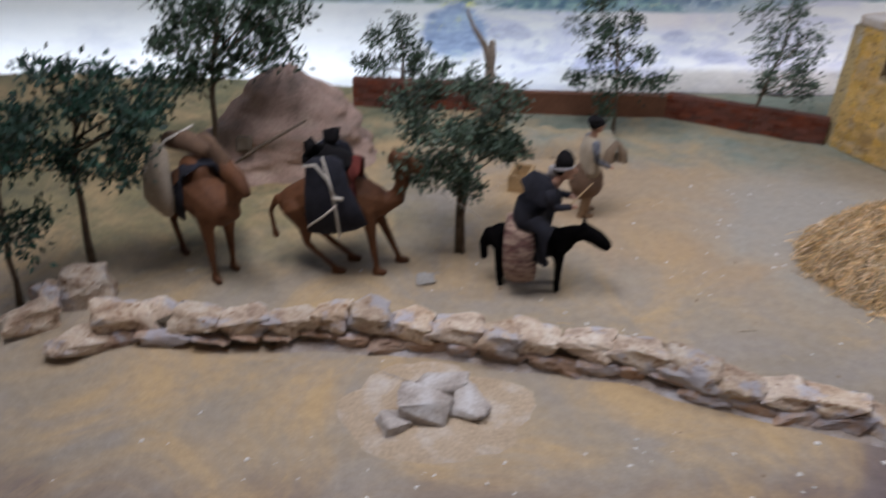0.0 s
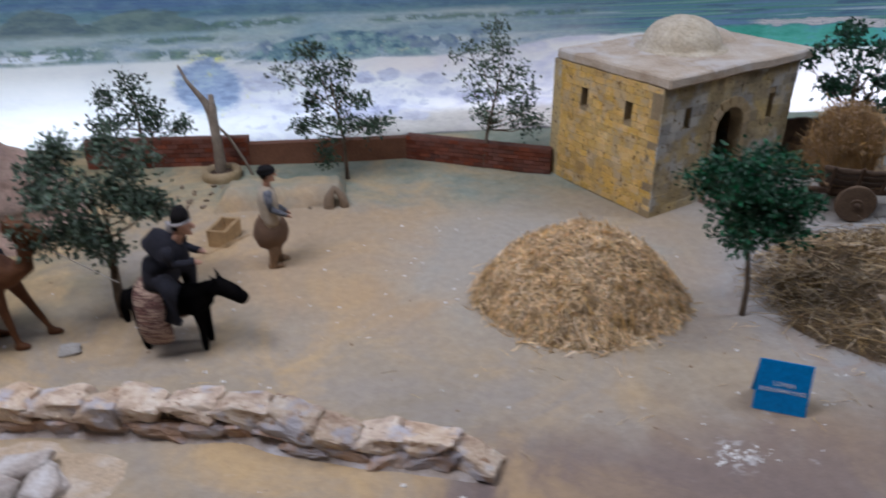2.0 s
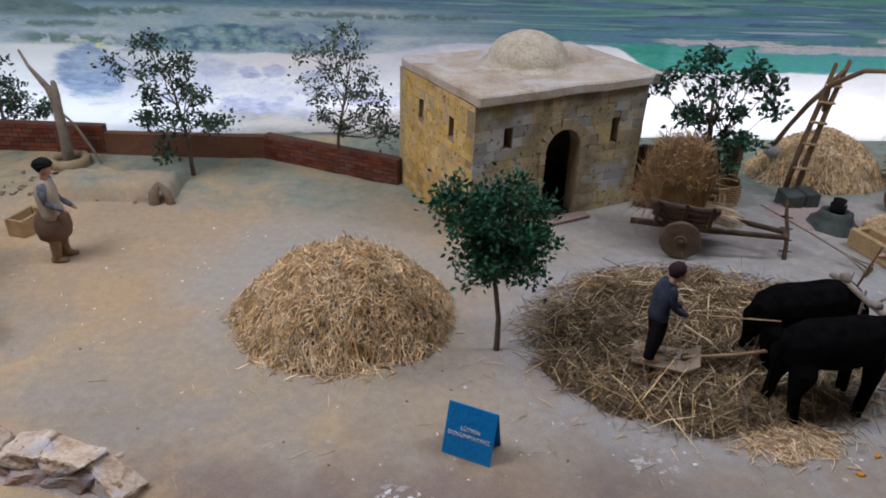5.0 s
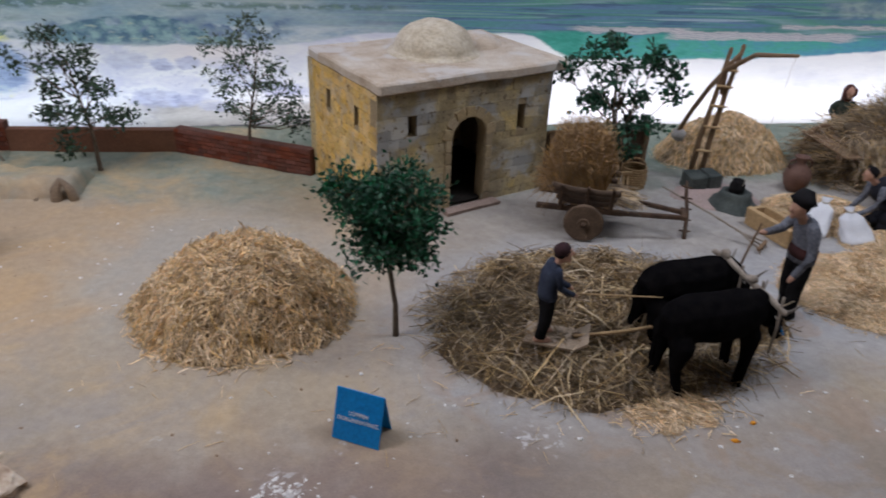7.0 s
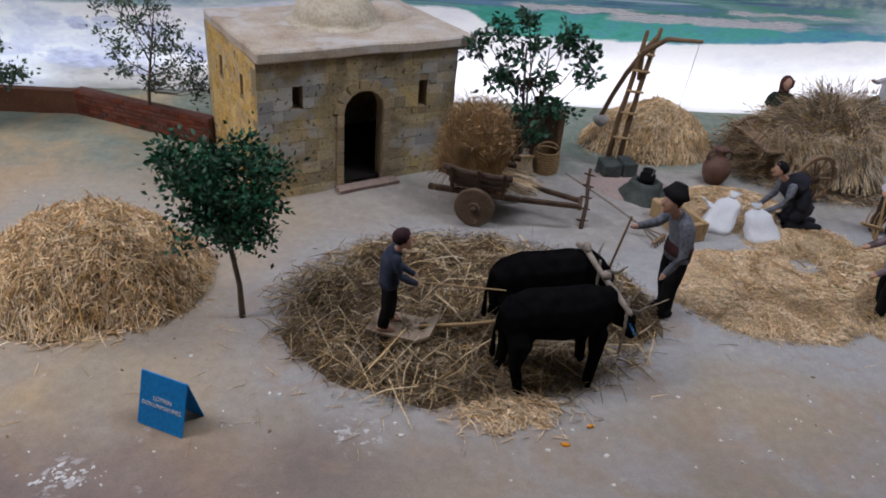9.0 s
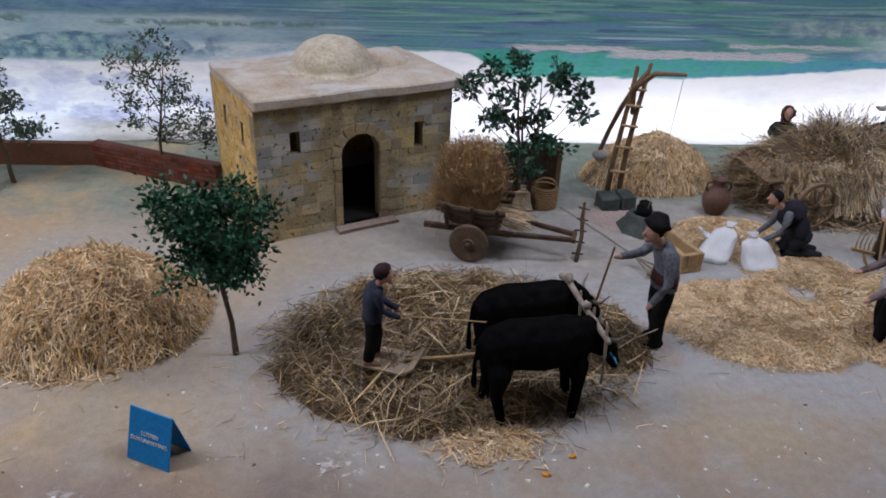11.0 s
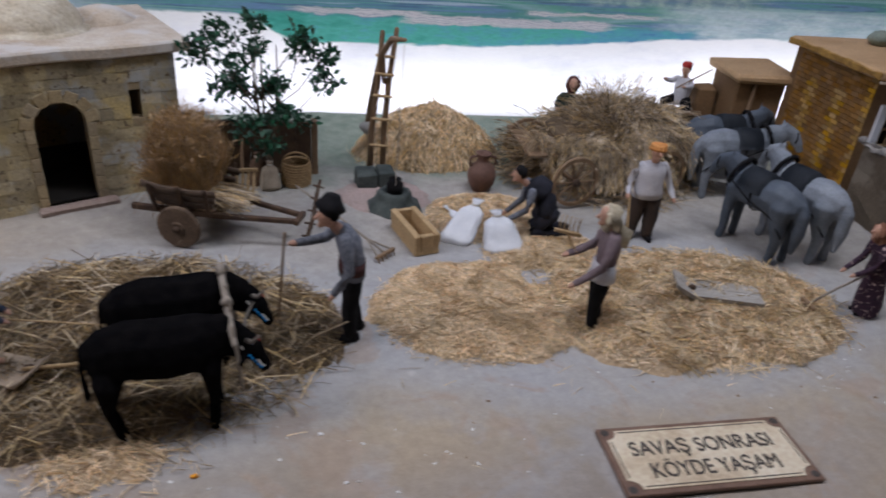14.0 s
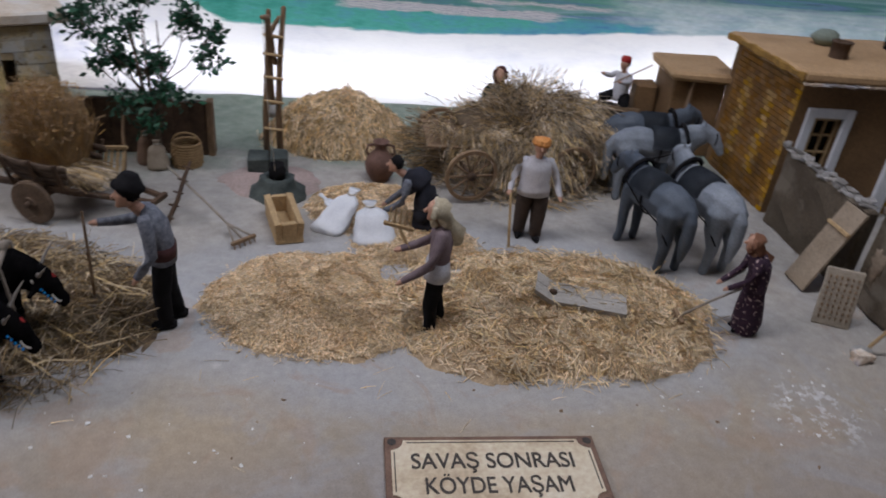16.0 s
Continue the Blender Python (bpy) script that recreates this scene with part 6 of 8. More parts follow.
    for s, hand in ((1, left), (-1, right)):
        hd = hand or (lx * 0.5 + 0.03, s * 0.15 * w, hip - 0.02)
        a = Vector((lx * 0.93 + back * 0.2, s * 0.086 * w, sh - 0.040))
        b = Vector(hd)
        m = a.lerp(b, 0.48) + Vector((-0.050, s * 0.030, -0.040))
        tube(bm, [a, a.lerp(m, 0.5) + Vector((-0.006, s * 0.008, 0.004)), m, m.lerp(b, 0.55) + Vector((0, 0, -0.004)), b], [0.042, 0.038, 0.033, 0.028, 0.023], 9, 1)
        d = (b - m).normalized()
        tube(bm, [b - d * 0.004, b + d * 0.022, b + d * 0.046], [0.020, (0.024, 0.017), (0.013, 0.010)], 8, 0)
    hx = lx * 1.12 + 0.02 + stoop
    hz = sh + 0.108 - stoop * 0.6
    g = head
    tube(bm, [(lx, 0, sh - 0.02), (hx - 0.012, 0, hz - 0.04)], [0.036, 0.030], 9, 0)
    blob(bm, (hx, 0, hz), (0.062 * g, 0.054 * g, 0.074 * g), 0)
    tube(bm, [(hx + 0.055 * g, 0, hz + 0.012 * g), (hx + 0.072 * g, 0, hz - 0.012 * g)], [0.008 * g, 0.013 * g], 6, 0)
    tube(bm, [(hx + 0.030 * g, 0, hz - 0.045 * g), (hx + 0.044 * g, 0, hz - 0.058 * g)], [0.030 * g, 0.018 * g], 8, 0)
    if hat_kind != "scarf":
        blob(bm, (hx - 0.020 * g, 0, hz + 0.010 * g), (0.054 * g, 0.058 * g, 0.060 * g), 7, rough=0.12, seed=h * 40)
    if hat_kind == "beret":
        tube(bm, [(hx - 0.010, 0, hz + 0.026), (hx - 0.016, 0, hz + 0.050), (hx - 0.022, 0, hz + 0.074)], [(0.064, 0.066), (0.092, 0.090), (0.074, 0.072)], 14, 3)
    elif hat_kind == "band":
        n = 14
        tube(bm, [(hx - 0.006 + 0.058 * math.cos(2 * math.pi * j / n), 0.056 * math.sin(2 * math.pi * j / n), hz + 0.024 + 0.012 * math.cos(2 * math.pi * j / n)) for j in range(n + 1)], [0.012] * (n + 1), 7, 9, cap=False)
        tube(bm, [(hx - 0.070, 0, hz + 0.010), (hx - 0.085, 0, hz - 0.05)], [(0.040, 0.014), (0.030, 0.010)], 8, 9)
        tube(bm, [(hx - 0.004, 0, hz + 0.040), (hx - 0.002, 0, hz + 0.086)], [(0.064, 0.062), (0.060, 0.058)], 12, 3)
    elif hat_kind == "turban":
        n = 14
        for z, r, k in ((0.030, 0.066, 0.021), (0.052, 0.058, 0.022)):
            tube(bm, [(hx - 0.008 + r * math.cos(2 * math.pi * j / n), r * 0.95 * math.sin(2 * math.pi * j / n), hz + z + 0.006 * math.sin(2 * math.pi * j / n * 2 + z * 90)) for j in range(n + 1)], [k] * (n + 1), 7, 3, cap=False)
        blob(bm, (hx - 0.008, 0, hz + 0.052), (0.056, 0.054, 0.030), 3)
    elif hat_kind == "fez":
        lathe(bm, [(0.058, 0.0), (0.064, 0.02), (0.062, 0.055), (0.045, 0.066), (0.003, 0.068)], 12, pose(hx - 0.005, 0, hz + 0.025), 3)
    elif hat_kind == "scarf":
        tube(bm, [(lx - 0.088, 0, sh - 0.14), (lx - 0.082, 0, sh - 0.05), (hx - 0.056, 0, hz - 0.055), (hx - 0.026, 0, hz + 0.006), (hx - 0.004, 0, hz + 0.050), (hx + 0.004, 0, hz + 0.074)], [(0.050, 0.014), (0.080, 0.028), (0.080, 0.050), (0.074, 0.064), (0.058, 0.054), (0.018, 0.018)], 14, 3)
        tube(bm, [(hx + 0.010, -0.056, hz + 0.03), (hx + 0.018, -0.060, hz - 0.02), (hx + 0.012, -0.03, hz - 0.085), (hx + 0.012, 0.03, hz - 0.085), (hx + 0.018, 0.060, hz - 0.02), (hx + 0.010, 0.056, hz + 0.03)], [0.020, 0.022, 0.026, 0.026, 0.022, 0.020], 8, 3)
    elif hat_kind == "hair":
        blob(bm, (hx - 0.014 * g, 0, hz + 0.026 * g), (0.064 * g, 0.064 * g, 0.058 * g), 3, rough=0.2, seed=h * 50)
    bmesh.ops.scale(bm, vec=(h, h, h), verts=bm.verts)
    for v in bm.verts:
        v.co += Vector((1, 1, 0.6)) * (0.0014 * noise.noise(v.co * 90 + Vector((at[0] * 9, 0, 0))))
    ob = part("doll", bm, mats, smooth=True)
    ob.matrix_world = pose(at[0], at[1], hill(*at[:2]) + lift, 0, 0, turn)
    return tagged(ob, label, "doll", "village dolls")


doll((0.150, 1.032), -10, 0.236, M_NAVY, M_NAVY, M_CLOTHK, "plain doll in a dark blue coat seated on the donkey", (0.26, 0.08, 0.16), (0.27, -0.07, 0.15), lean=0.15, hat_kind="band", seated=True, lift=0.130, stoop=0.02, stout=1.38)
doll((0.297, 1.286), 8, 0.208, M_GREYC, M_BROWNC, M_CLOTHK, "plain doll in pale shirt and baggy brown breeches leading the donkey", (0.15, 0.10, 0.50), (0.14, -0.13, 0.56), hat_kind="turban", vest=M_BEIGE, stout=1.15, baggy=True, shoe=M_WOOD)
doll((1.345, 0.889), 2, 0.172, M_NAVYB, M_CLOTHK, M_MAROON, "boy doll in a dark blue shirt on the threshing sledge", (0.22, 0.06, 0.50), (0.23, -0.05, 0.48), lean=0.05, hat_kind="hair", lift=0.046, shoe=M_SKIN, head=1.25, stout=1.05, stoop=0.03)
doll((1.836, 0.992), 190, 0.254, M_GREYC, M_CLOTHK, M_CLOTHK, "plain doll in a grey checked jacket driving the oxen", (0.14, 0.11, 0.40), (0.32, -0.06, 0.68), lean=0.08, hat_kind="beret", stoop=0.04, sash=M_SASH, stout=0.92)
doll((2.240, 0.973), 175, 0.236, M_MAUVE, M_CLOTHK, M_SCARF, "plain doll in a mauve cardigan and pale headscarf winnowing", (0.22, 0.10, 0.44), (0.24, -0.07, 0.58), lean=0.0, hat_kind="scarf", stoop=0.02, hem=M_LILAC, stout=0.88)
doll((2.462, 1.278), -96, 0.213, M_LILAC, M_BROWND, M_ORANGE, "plain doll in a pale shirt and orange cap with a stick", (0.08, 0.23, 0.48), (0.10, -0.23, 0.52), hat_kind="turban", stout=1.24, head=1.1)
doll((2.258, 1.305), 172, 0.218, M_GREYC, M_NAVY, M_CLOTHK, "kneeling plain doll in a black vest behind the white sacks", (0.36, 0.10, 0.18), (0.36, -0.06, 0.18), lean=0.20, hat_kind="hair", kneel=True, vest=M_NAVY, lift=0.004, stoop=0.05, stout=1.3)
doll((2.772, 0.975), 168, 0.192, M_FLOWER, M_FLOWER, M_RUST, "plain doll in a flowered dress and brown headscarf raking", (0.24, 0.08, 0.46), (0.26, -0.07, 0.44), lean=0.08, hat_kind="scarf", skirt=True, stoop=0.02, stout=1.1)
doll((2.835, 1.87), 215, 0.215, M_LILAC, M_CLOTHK, M_RED, "plain doll in a white shirt and red cap on the cart", (0.22, 0.12, 0.28), (0.16, -0.18, 0.30), hat_kind="fez", seated=True, lift=0.105)
doll((2.495, 1.845), 255, 0.250, M_GREENC, M_GREENC, M_MAROONS, "plain doll in dark green robe and maroon headscarf on hay", (0.12, 0.14, 0.18), (0.12, -0.14, 0.20), hat_kind="scarf", seated=True, lift=0.048, stout=0.95)


# ---- wooden gear ----
def rod(name, p, q, r, mat, label, category="stick", bendy=0.0):
    p, q = Vector(p), Vector(q)
    bm = bmesh.new()
    m1, m2 = p.lerp(q, 0.35) + Vector((bendy, bendy * 0.5, bendy)), p.lerp(q, 0.7) - Vector((bendy, 0, bendy)) * 0.6
    tube(bm, [p, m1, m2, q], [r * 1.1, r, r * 0.95, r * 0.85], 7)
    return tagged(part(name, bm, mat), label, category)


def ox_cart():
    root = thing("ox_cart", (1.560, 1.360, 0.0), "dark two-wheeled wooden cart with solid wheels", "cart", turn=-20)
    for s in (-1, 1):
        bm = bmesh.new()
        beam(bm, (-0.10, s * 0.045, 0.058), (0.085, s * 0.040, 0.060), 0.010, 0.012, 0.0015)
        beam(bm, (0.080, s * 0.040, 0.060), (0.216, s * 0.013, 0.056), 0.009, 0.010, 0.0015)
        part("shaft", bm, M_WOODD, root)
        bm = bmesh.new()
        lathe(bm, [(0.001, -0.008), (0.012, -0.009), (0.013, -0.006), (0.0395, -0.005), (0.042, -0.003), (0.042, 0.003), (0.0395, 0.005), (0.013, 0.006), (0.012, 0.009), (0.001, 0.008)], 26, pose(0.005, s * 0.072, 0.0415, 90, 0, 0), round_=False)
        wheel = part("wheel", bm, M_WHEEL, root, "solid wooden disc wheel")
        bm = bmesh.new()
        lathe(bm, [(0.001, -0.013), (0.006, -0.012), (0.006, 0.012), (0.001, 0.013)], 10, pose(0.005, s * 0.076, 0.0415, 90, 0, 0))
        part("hub", bm, M_WOODD, wheel)
        for k, z in enumerate((0.077, 0.0925, 0.108)):
            y, tail = s * (0.046 + 0.007 * k), 0.006 * k
            bm = bmesh.new()
            tube(bm, [(-0.056 - tail, y * 0.94, z + 0.007), (-0.030, y, z + 0.002), (0.030, y, z), (0.060 + tail, y * 0.92, z + 0.001)], [(0.0028, 0.0074)] * 4, 8)
            part("side_board", bm, M_CART, root, "split dark side board")
        for x in (-0.048, 0.006, 0.056):
            bm = bmesh.new()
            beam(bm, (x, s * 0.051, 0.060), (x * 1.05, s * 0.068, 0.122), 0.007, 0.006, 0.001)
            part("stake", bm, M_WOODD, root)
    bm = bmesh.new()
    beam(bm, (0.005, -0.075, 0.0415), (0.005, 0.075, 0.0415), 0.009, 0.009, 0.001)
    part("axle", bm, M_WOODD, root)
    for k in range(5):
        bm = bmesh.new()
        x = -0.044 + 0.024 * k
        beam(bm, (x, -0.046, 0.070), (x, 0.046, 0.070), 0.022, 0.004, 0.0008)
        part("floor_board", bm, M_WOOD, root)
    bm = bmesh.new()
    beam(bm, (0.213, -0.022, 0.0565), (0.213, 0.024, 0.0565), 0.009, 0.010, 0.001)
    part("cross_bar", bm, M_WOODD, root)
    bar = part("yoke_bar", bmesh.new(), M_WOODD, root, "knotted dark yoke bar")
    bm = bmesh.new()
    low, high = Vector((0.224, -0.004, 0.003)), Vector((0.221, 0.102, 0.092))
    tube(bm, [low, low.lerp(high, 0.4) + Vector((0.004, 0, 0.002)), low.lerp(high, 0.75), high], [0.0048, 0.0042, 0.0042, 0.003], 8)
    bm.to_mesh(bar.data)
    bm.free()
    for k in range(5):
        bm = bmesh.new()
        c = low.lerp(high, 0.12 + 0.19 * k)
        tube(bm, [c + Vector((-0.010, 0.002, 0.001 * k)), c + Vector((0.012, -0.002, 0.003))], [0.0022, 0.0016], 6)
        part("peg", bm, M_WOODD, bar)
    # sheaf of ripe ears on the cart
    rng = np.random.default_rng(31)
    a, b, r, bend = [], [], [], []
    for i in range(7500):
        p = Vector((rng.uniform(-0.055, 0.05), rng.uniform(-0.04, 0.04), 0.082 + rng.uniform(0, 0.02)))
        t, w = rng.uniform(0, 2 * math.pi), rng.uniform(0, 1) ** 0.7
        q = p * 0.8 + Vector((math.cos(t) * 0.050 * w - 0.008, math.sin(t) * 0.040 * w, 0.046 + 0.108 * (1 - 0.62 * w * w) * rng.uniform(0.5, 1.35)))
        a.append(p), b.append(q), r.append(rng.uniform(0.00025, 0.0005)), bend.append((0, 0, 0.006))
        if i % 3 == 0:
            e = q + Vector((rng.normal() * 0.008, rng.normal() * 0.008, rng.normal() * 0.006 + 0.004))
            a.append(q), b.append(e), r.append(0.0008), bend.append((0, 0, 0.0))
    for i in range(420):
        p = Vector((rng.uniform(-0.08, -0.045), rng.uniform(-0.05, 0.05), 0.08 + rng.uniform(0, 0.05)))
        q = p + Vector((rng.uniform(-0.045, 0.0), rng.normal() * 0.02, rng.normal() * 0.025))
        a.append(p), b.append(q), r.append(rng.uniform(0.0003, 0.0006)), bend.append((0, 0, 0.004))
    sheaf = stalks("sheaf", (a, b, r, bend), M_SHEAF, "golden-brown sheaf of ripe ears heaped on the cart", "sheaf")
    sheaf.matrix_world = pose(1.562, 1.384, 0.012, 0, 0, -20) @ Matrix.Diagonal((1.0, 1.0, 0.86, 1))
    # straw bundle and rack on the cart's front
    a, b, r, bend = [], [], [], []
    for i in range(420):
        p = Vector((0.040 + rng.normal() * 0.008, rng.uniform(-0.036, 0.036), 0.078 + rng.uniform(0, 0.018)))
        a.append(p), b.append(p + Vector((rng.uniform(0.03, 0.085), rng.normal() * 0.008, -0.012 + rng.normal() * 0.006)))
        r.append(rng.uniform(0.0006, 0.0012)), bend.append((0, 0, 0.003))
    bundle = stalks("straw_bundle", (a, b, r, bend), M_STRAWD, "straw bundle lying over the cart shafts", "straw")
    bundle.matrix_world = pose(1.560, 1.360, 0.0, 0, 0, -20)
    rack = thing("wooden_rack", (1.643, 1.386, 0.044), "pale slatted wooden rack leaning on the cart", "rack", turn=3)
    for k in range(6):
        bm = bmesh.new()
        x = -0.027 + 0.0108 * k
        beam(bm, (x, 0, 0.0), (x + 0.006, 0.026, 0.062), 0.005, 0.004)
        part("slat", bm, M_WOODL, rack)
    for z, y in ((0.004, 0.001), (0.060, 0.025)):
        bm = bmesh.new()
        beam(bm, (-0.036, y - 0.004, z), (0.040, y - 0.004, z), 0.005, 0.006)
        part("rail", bm, M_WOODL, rack)


ox_cart()
rod("pole", (1.640, 1.500, 0.0), (1.648, 1.520, 0.125), 0.0036, M_WOOD, "rough upright wooden pole behind the cart", "pole", 0.002)


def basket(at, r, h, label):
    root = thing("basket", (at[0], at[1], hill(*at)), label, "basket")
    rows = 9
    for k in range(rows):
        bm = bmesh.new()
        z = 0.003 + (h - 0.004) * k / (rows - 1)
        rr = r * (0.80 + 0.2 * math.sin(math.pi * (0.25 + 0.6 * k / rows)))
        n = 28
        tube(bm, [((rr + 0.0012 * (1 if (j + k) % 2 else -1)) * math.cos(2 * math.pi * j / n), (rr + 0.0012 * (1 if (j + k) % 2 else -1)) * math.sin(2 * math.pi * j / n), z) for j in range(n + 1)], [0.0034] * (n + 1), 6, cap=False)
        part("withy", bm, M_WICKER, root)
    bm = bmesh.new()
    lathe(bm, [(0.0005, 0.004), (r * 0.85, 0.004)], 20)
    part("bottom", bm, M_WICKER, root)
    bm = bmesh.new()
    tube(bm, [(r * 0.92 * math.cos(a), 0.0, h + r * 0.72 * math.sin(a)) for a in [math.pi * k / 10 for k in range(11)]], [0.0026] * 11, 6)
    part("handle", bm, M_WICKER, root, "arched wicker handle")


basket((1.757, 1.567), 0.031, 0.052, "honey-coloured wicker basket with an arched handle")


def sack(at, turn, size, mat, label, tie=True, lie=0.0, name="sack", slant=0.0):
    root = thing(name, (at[0], at[1], hill(*at)), label, "sack", turn=turn)
    bm = bmesh.new()
    w, d, h = size
    n, k = 24, 20
    rings = []
    for i in range(k + 1):
        q = i / k
        bul = 0.92 + 1.6 * q if q < 0.08 else 1.05 - 0.50 * (q - 0.08) if q < 0.72 else max(0.20, 0.73 - 3.6 * (q - 0.72)) if q < 0.88 else 0.20 + 1.3 * (q - 0.88)
        thin = 0.75 + 2.0 * q if q < 0.15 else 1.05 - 0.4 * (q - 0.15)
        ring = []
        for j in range(n):
            a = 2 * math.pi * j / n
            c, s = math.cos(a), math.sin(a)
            c, s = math.copysign(abs(c) ** 0.6, c), math.copysign(abs(s) ** 0.8, s)
            wob = 1 + 0.13 * noise.noise(Vector((c * 2, s * 2, q * 4 + at[0] * 20)))
            ring.append(bm.verts.new((w / 2 * c * bul * wob + slant * h * q, d / 2 * s * bul * thin * wob + lie * h * q * 0.8, h * q * (1 - 0.25 * lie))))
        rings.append(ring)
    for a, b in zip(rings, rings[1:]):
        for j in range(n):
            bm.faces.new((a[j], a[(j + 1) % n], b[(j + 1) % n], b[j]))
    bm.faces.new(rings[0][::-1])
    bm.faces.new(rings[-1])
    part("body", bm, mat, root, smooth=True)
    if tie:
        bm = bmesh.new()
        ty, tz = lie * h * 0.70, h * 0.885 * (1 - 0.25 * lie)
        tube(bm, [(slant * h * 0.885 + w * 0.11 * math.cos(2 * math.pi * j / 10), ty + d * 0.11 * math.sin(2 * math.pi * j / 10), tz) for j in range(11)], [0.002] * 11, 5, cap=False)
        part("tie", bm, M_ROPE, root)
    return root


sack((2.066, 1.285), -28, (0.068, 0.044, 0.092), M_BAG, "full white woven sack leaning on the grain", lie=0.85, slant=0.30)
sack((2.160, 1.240), 8, (0.080, 0.044, 0.080), M_BAG, "full white woven sack tied at the neck", lie=0.75, slant=-0.08)
sack((2.118, 1.322), 80, (0.042, 0.030, 0.075), M_BAG, "half-empty white sack lying open", lie=1.1, tie=False)
sack((1.700, 1.545), 10, (0.045, 0.040, 0.065), M_SACK, "rough brown sack under the dark tree")
sack((1.672, 1.570), 50, (0.040, 0.036, 0.075), M_BROWNC, "dark brown sack under the dark tree")


def jar(at, h, r, label):
    root = thing("clay_jar", (at[0], at[1], hill(*at)), label, "jar")
    bm = bmesh.new()
    lathe(bm, [(0.001, 0.0), (r * 0.55, 0.0), (r * 0.9, h * 0.22), (r, h * 0.42), (r * 0.86, h * 0.62), (r * 0.45, h * 0.76), (r * 0.36, h * 0.84), (r * 0.5, h * 0.97), (r * 0.55, h), (r * 0.44, h * 0.99), (r * 0.30, h * 0.84)], 22)
    part("body", bm, M_CLAY, root, smooth=True)
    for s in (-1, 1):
        bm = bmesh.new()
        tube(bm, [(s * r * 0.42, 0, h * 0.92), (s * r * 0.85, 0, h * 0.88), (s * r * 0.92, 0, h * 0.72), (s * r * 0.72, 0, h * 0.64)], [r * 0.09] * 4, 6)
        part("handle", bm, M_CLAY, root)


jar((2.178, 1.530), 0.092, 0.034, "red-brown two-handled clay jar by the hay load")


# ---- well with its sweep ----
def well():
    root = thing("well", (1.962, 1.435, 0.0), "dark green-grey stone well with a round mouth", "well", turn=3)
    bm = bmesh.new()
    n = 8
    lathe(bm, [(0.066, -0.004), (0.061, 0.009), (0.046, 0.019), (0.039, 0.030), (0.037, 0.040), (0.029, 0.043), (0.022, 0.041), (0.019, 0.018), (0.001, 0.016)], n, pose(0, 0, 0, 0, 0, 22))
    for v in bm.verts:
        v.co += Vector((1, 1, 0.5)) * 0.004 * noise.noise(v.co * 30)
    part("mouth", bm, M_WELL, root)
    bm = bmesh.new()
    lathe(bm, [(0.001, 0.034), (0.016, 0.034), (0.018, 0.058), (0.013, 0.064), (0.015, 0.070), (0.011, 0.068), (0.009, 0.046), (0.001, 0.044)], 14)
    part("bucket", bm, M_CLOTHK, root, "small black bucket")
    block = thing("stone_block", (1.930, 1.548, 0.0), "dark green-grey stone block at the sweep's foot", "stone", turn=4)
    for k, (x, w) in enumerate(((-0.018, 0.046), (0.026, 0.038))):
        bm = bmesh.new()
        box(bm, (w, 0.055, 0.044), pose(x, 0, 0.020 + 0.002 * k), 0.004, jitter=0.0015)
        part("block", bm, M_WELL, block)
    sweep = thing("well_sweep", (1.940, 1.59, 0.0), "rough wooden well sweep of two posts, rungs and a beam", "well")
    for s, top in ((-1, 0.345), (1, 0.352)):
        bm = bmesh.new()
        tube(bm, [(s * 0.015, 0.012, 0.0), (s * 0.014, 0.0, 0.12), (s * 0.012 + 0.008, -0.012, 0.24), (s * 0.015 + 0.016, -0.024, top)], [0.0075, 0.0068, 0.0062, 0.005], 8)
        part("post", bm, M_WOOD, sweep)
    bm = bmesh.new()
    tube(bm, [(0.010, -0.012, 0.235), (0.002, -0.020, 0.30), (0.022, -0.03, 0.335)], [0.005, 0.006, 0.004], 7)
    part("fork", bm, M_WOOD, sweep)
    for z in (0.085, 0.150, 0.205, 0.255, 0.295):
        bm = bmesh.new()
        y = 0.012 - z * 0.1 - 0.008
        tube(bm, [(-0.019 + z * 0.03, y, z + 0.002), (z * 0.03, y - 0.001, z), (0.020 + z * 0.03, y, z - 0.002)], [0.0032, 0.0036, 0.003], 6)
        part("rung", bm, M_WOODL, sweep)
    bm = bmesh.new()
    tube(bm, [(-0.010, 0.125, 0.095), (-0.008, 0.08, 0.165), (-0.004, 0.03, 0.235), (0.0, -0.03, 0.300), (0.008, -0.12, 0.355), (0.013, -0.262, 0.388)], [0.0062, 0.0058, 0.006, 0.0068, 0.0055, 0.0035], 8)
    part("beam", bm, M_WOOD, sweep)
    bm = bmesh.new()
    blob(bm, (-0.010, 0.122, 0.082), (0.020, 0.022, 0.016), rough=0.3, seed=3)
    part("counterweight", bm, M_SLAB, sweep, "grey stone counterweight")
    bm = bmesh.new()
    tube(bm, [(0.013, -0.255, 0.386), (0.014, -0.235, 0.25), (0.020, -0.18, 0.066)], [0.0007] * 3, 4)
    part("rope", bm, M_ROPE, sweep, "thin pale rope")


well()
M_PINKPL = surface("pinkish_plaster", [(0.30, 0.24, 0.21), (0.42, 0.31, 0.28)], 16.0, 200.0)
plaster_splash("plaster_apron", (1.945, 1.49), 0.115, "pinkish plaster apron round the well", 6.0, M_PINKPL)


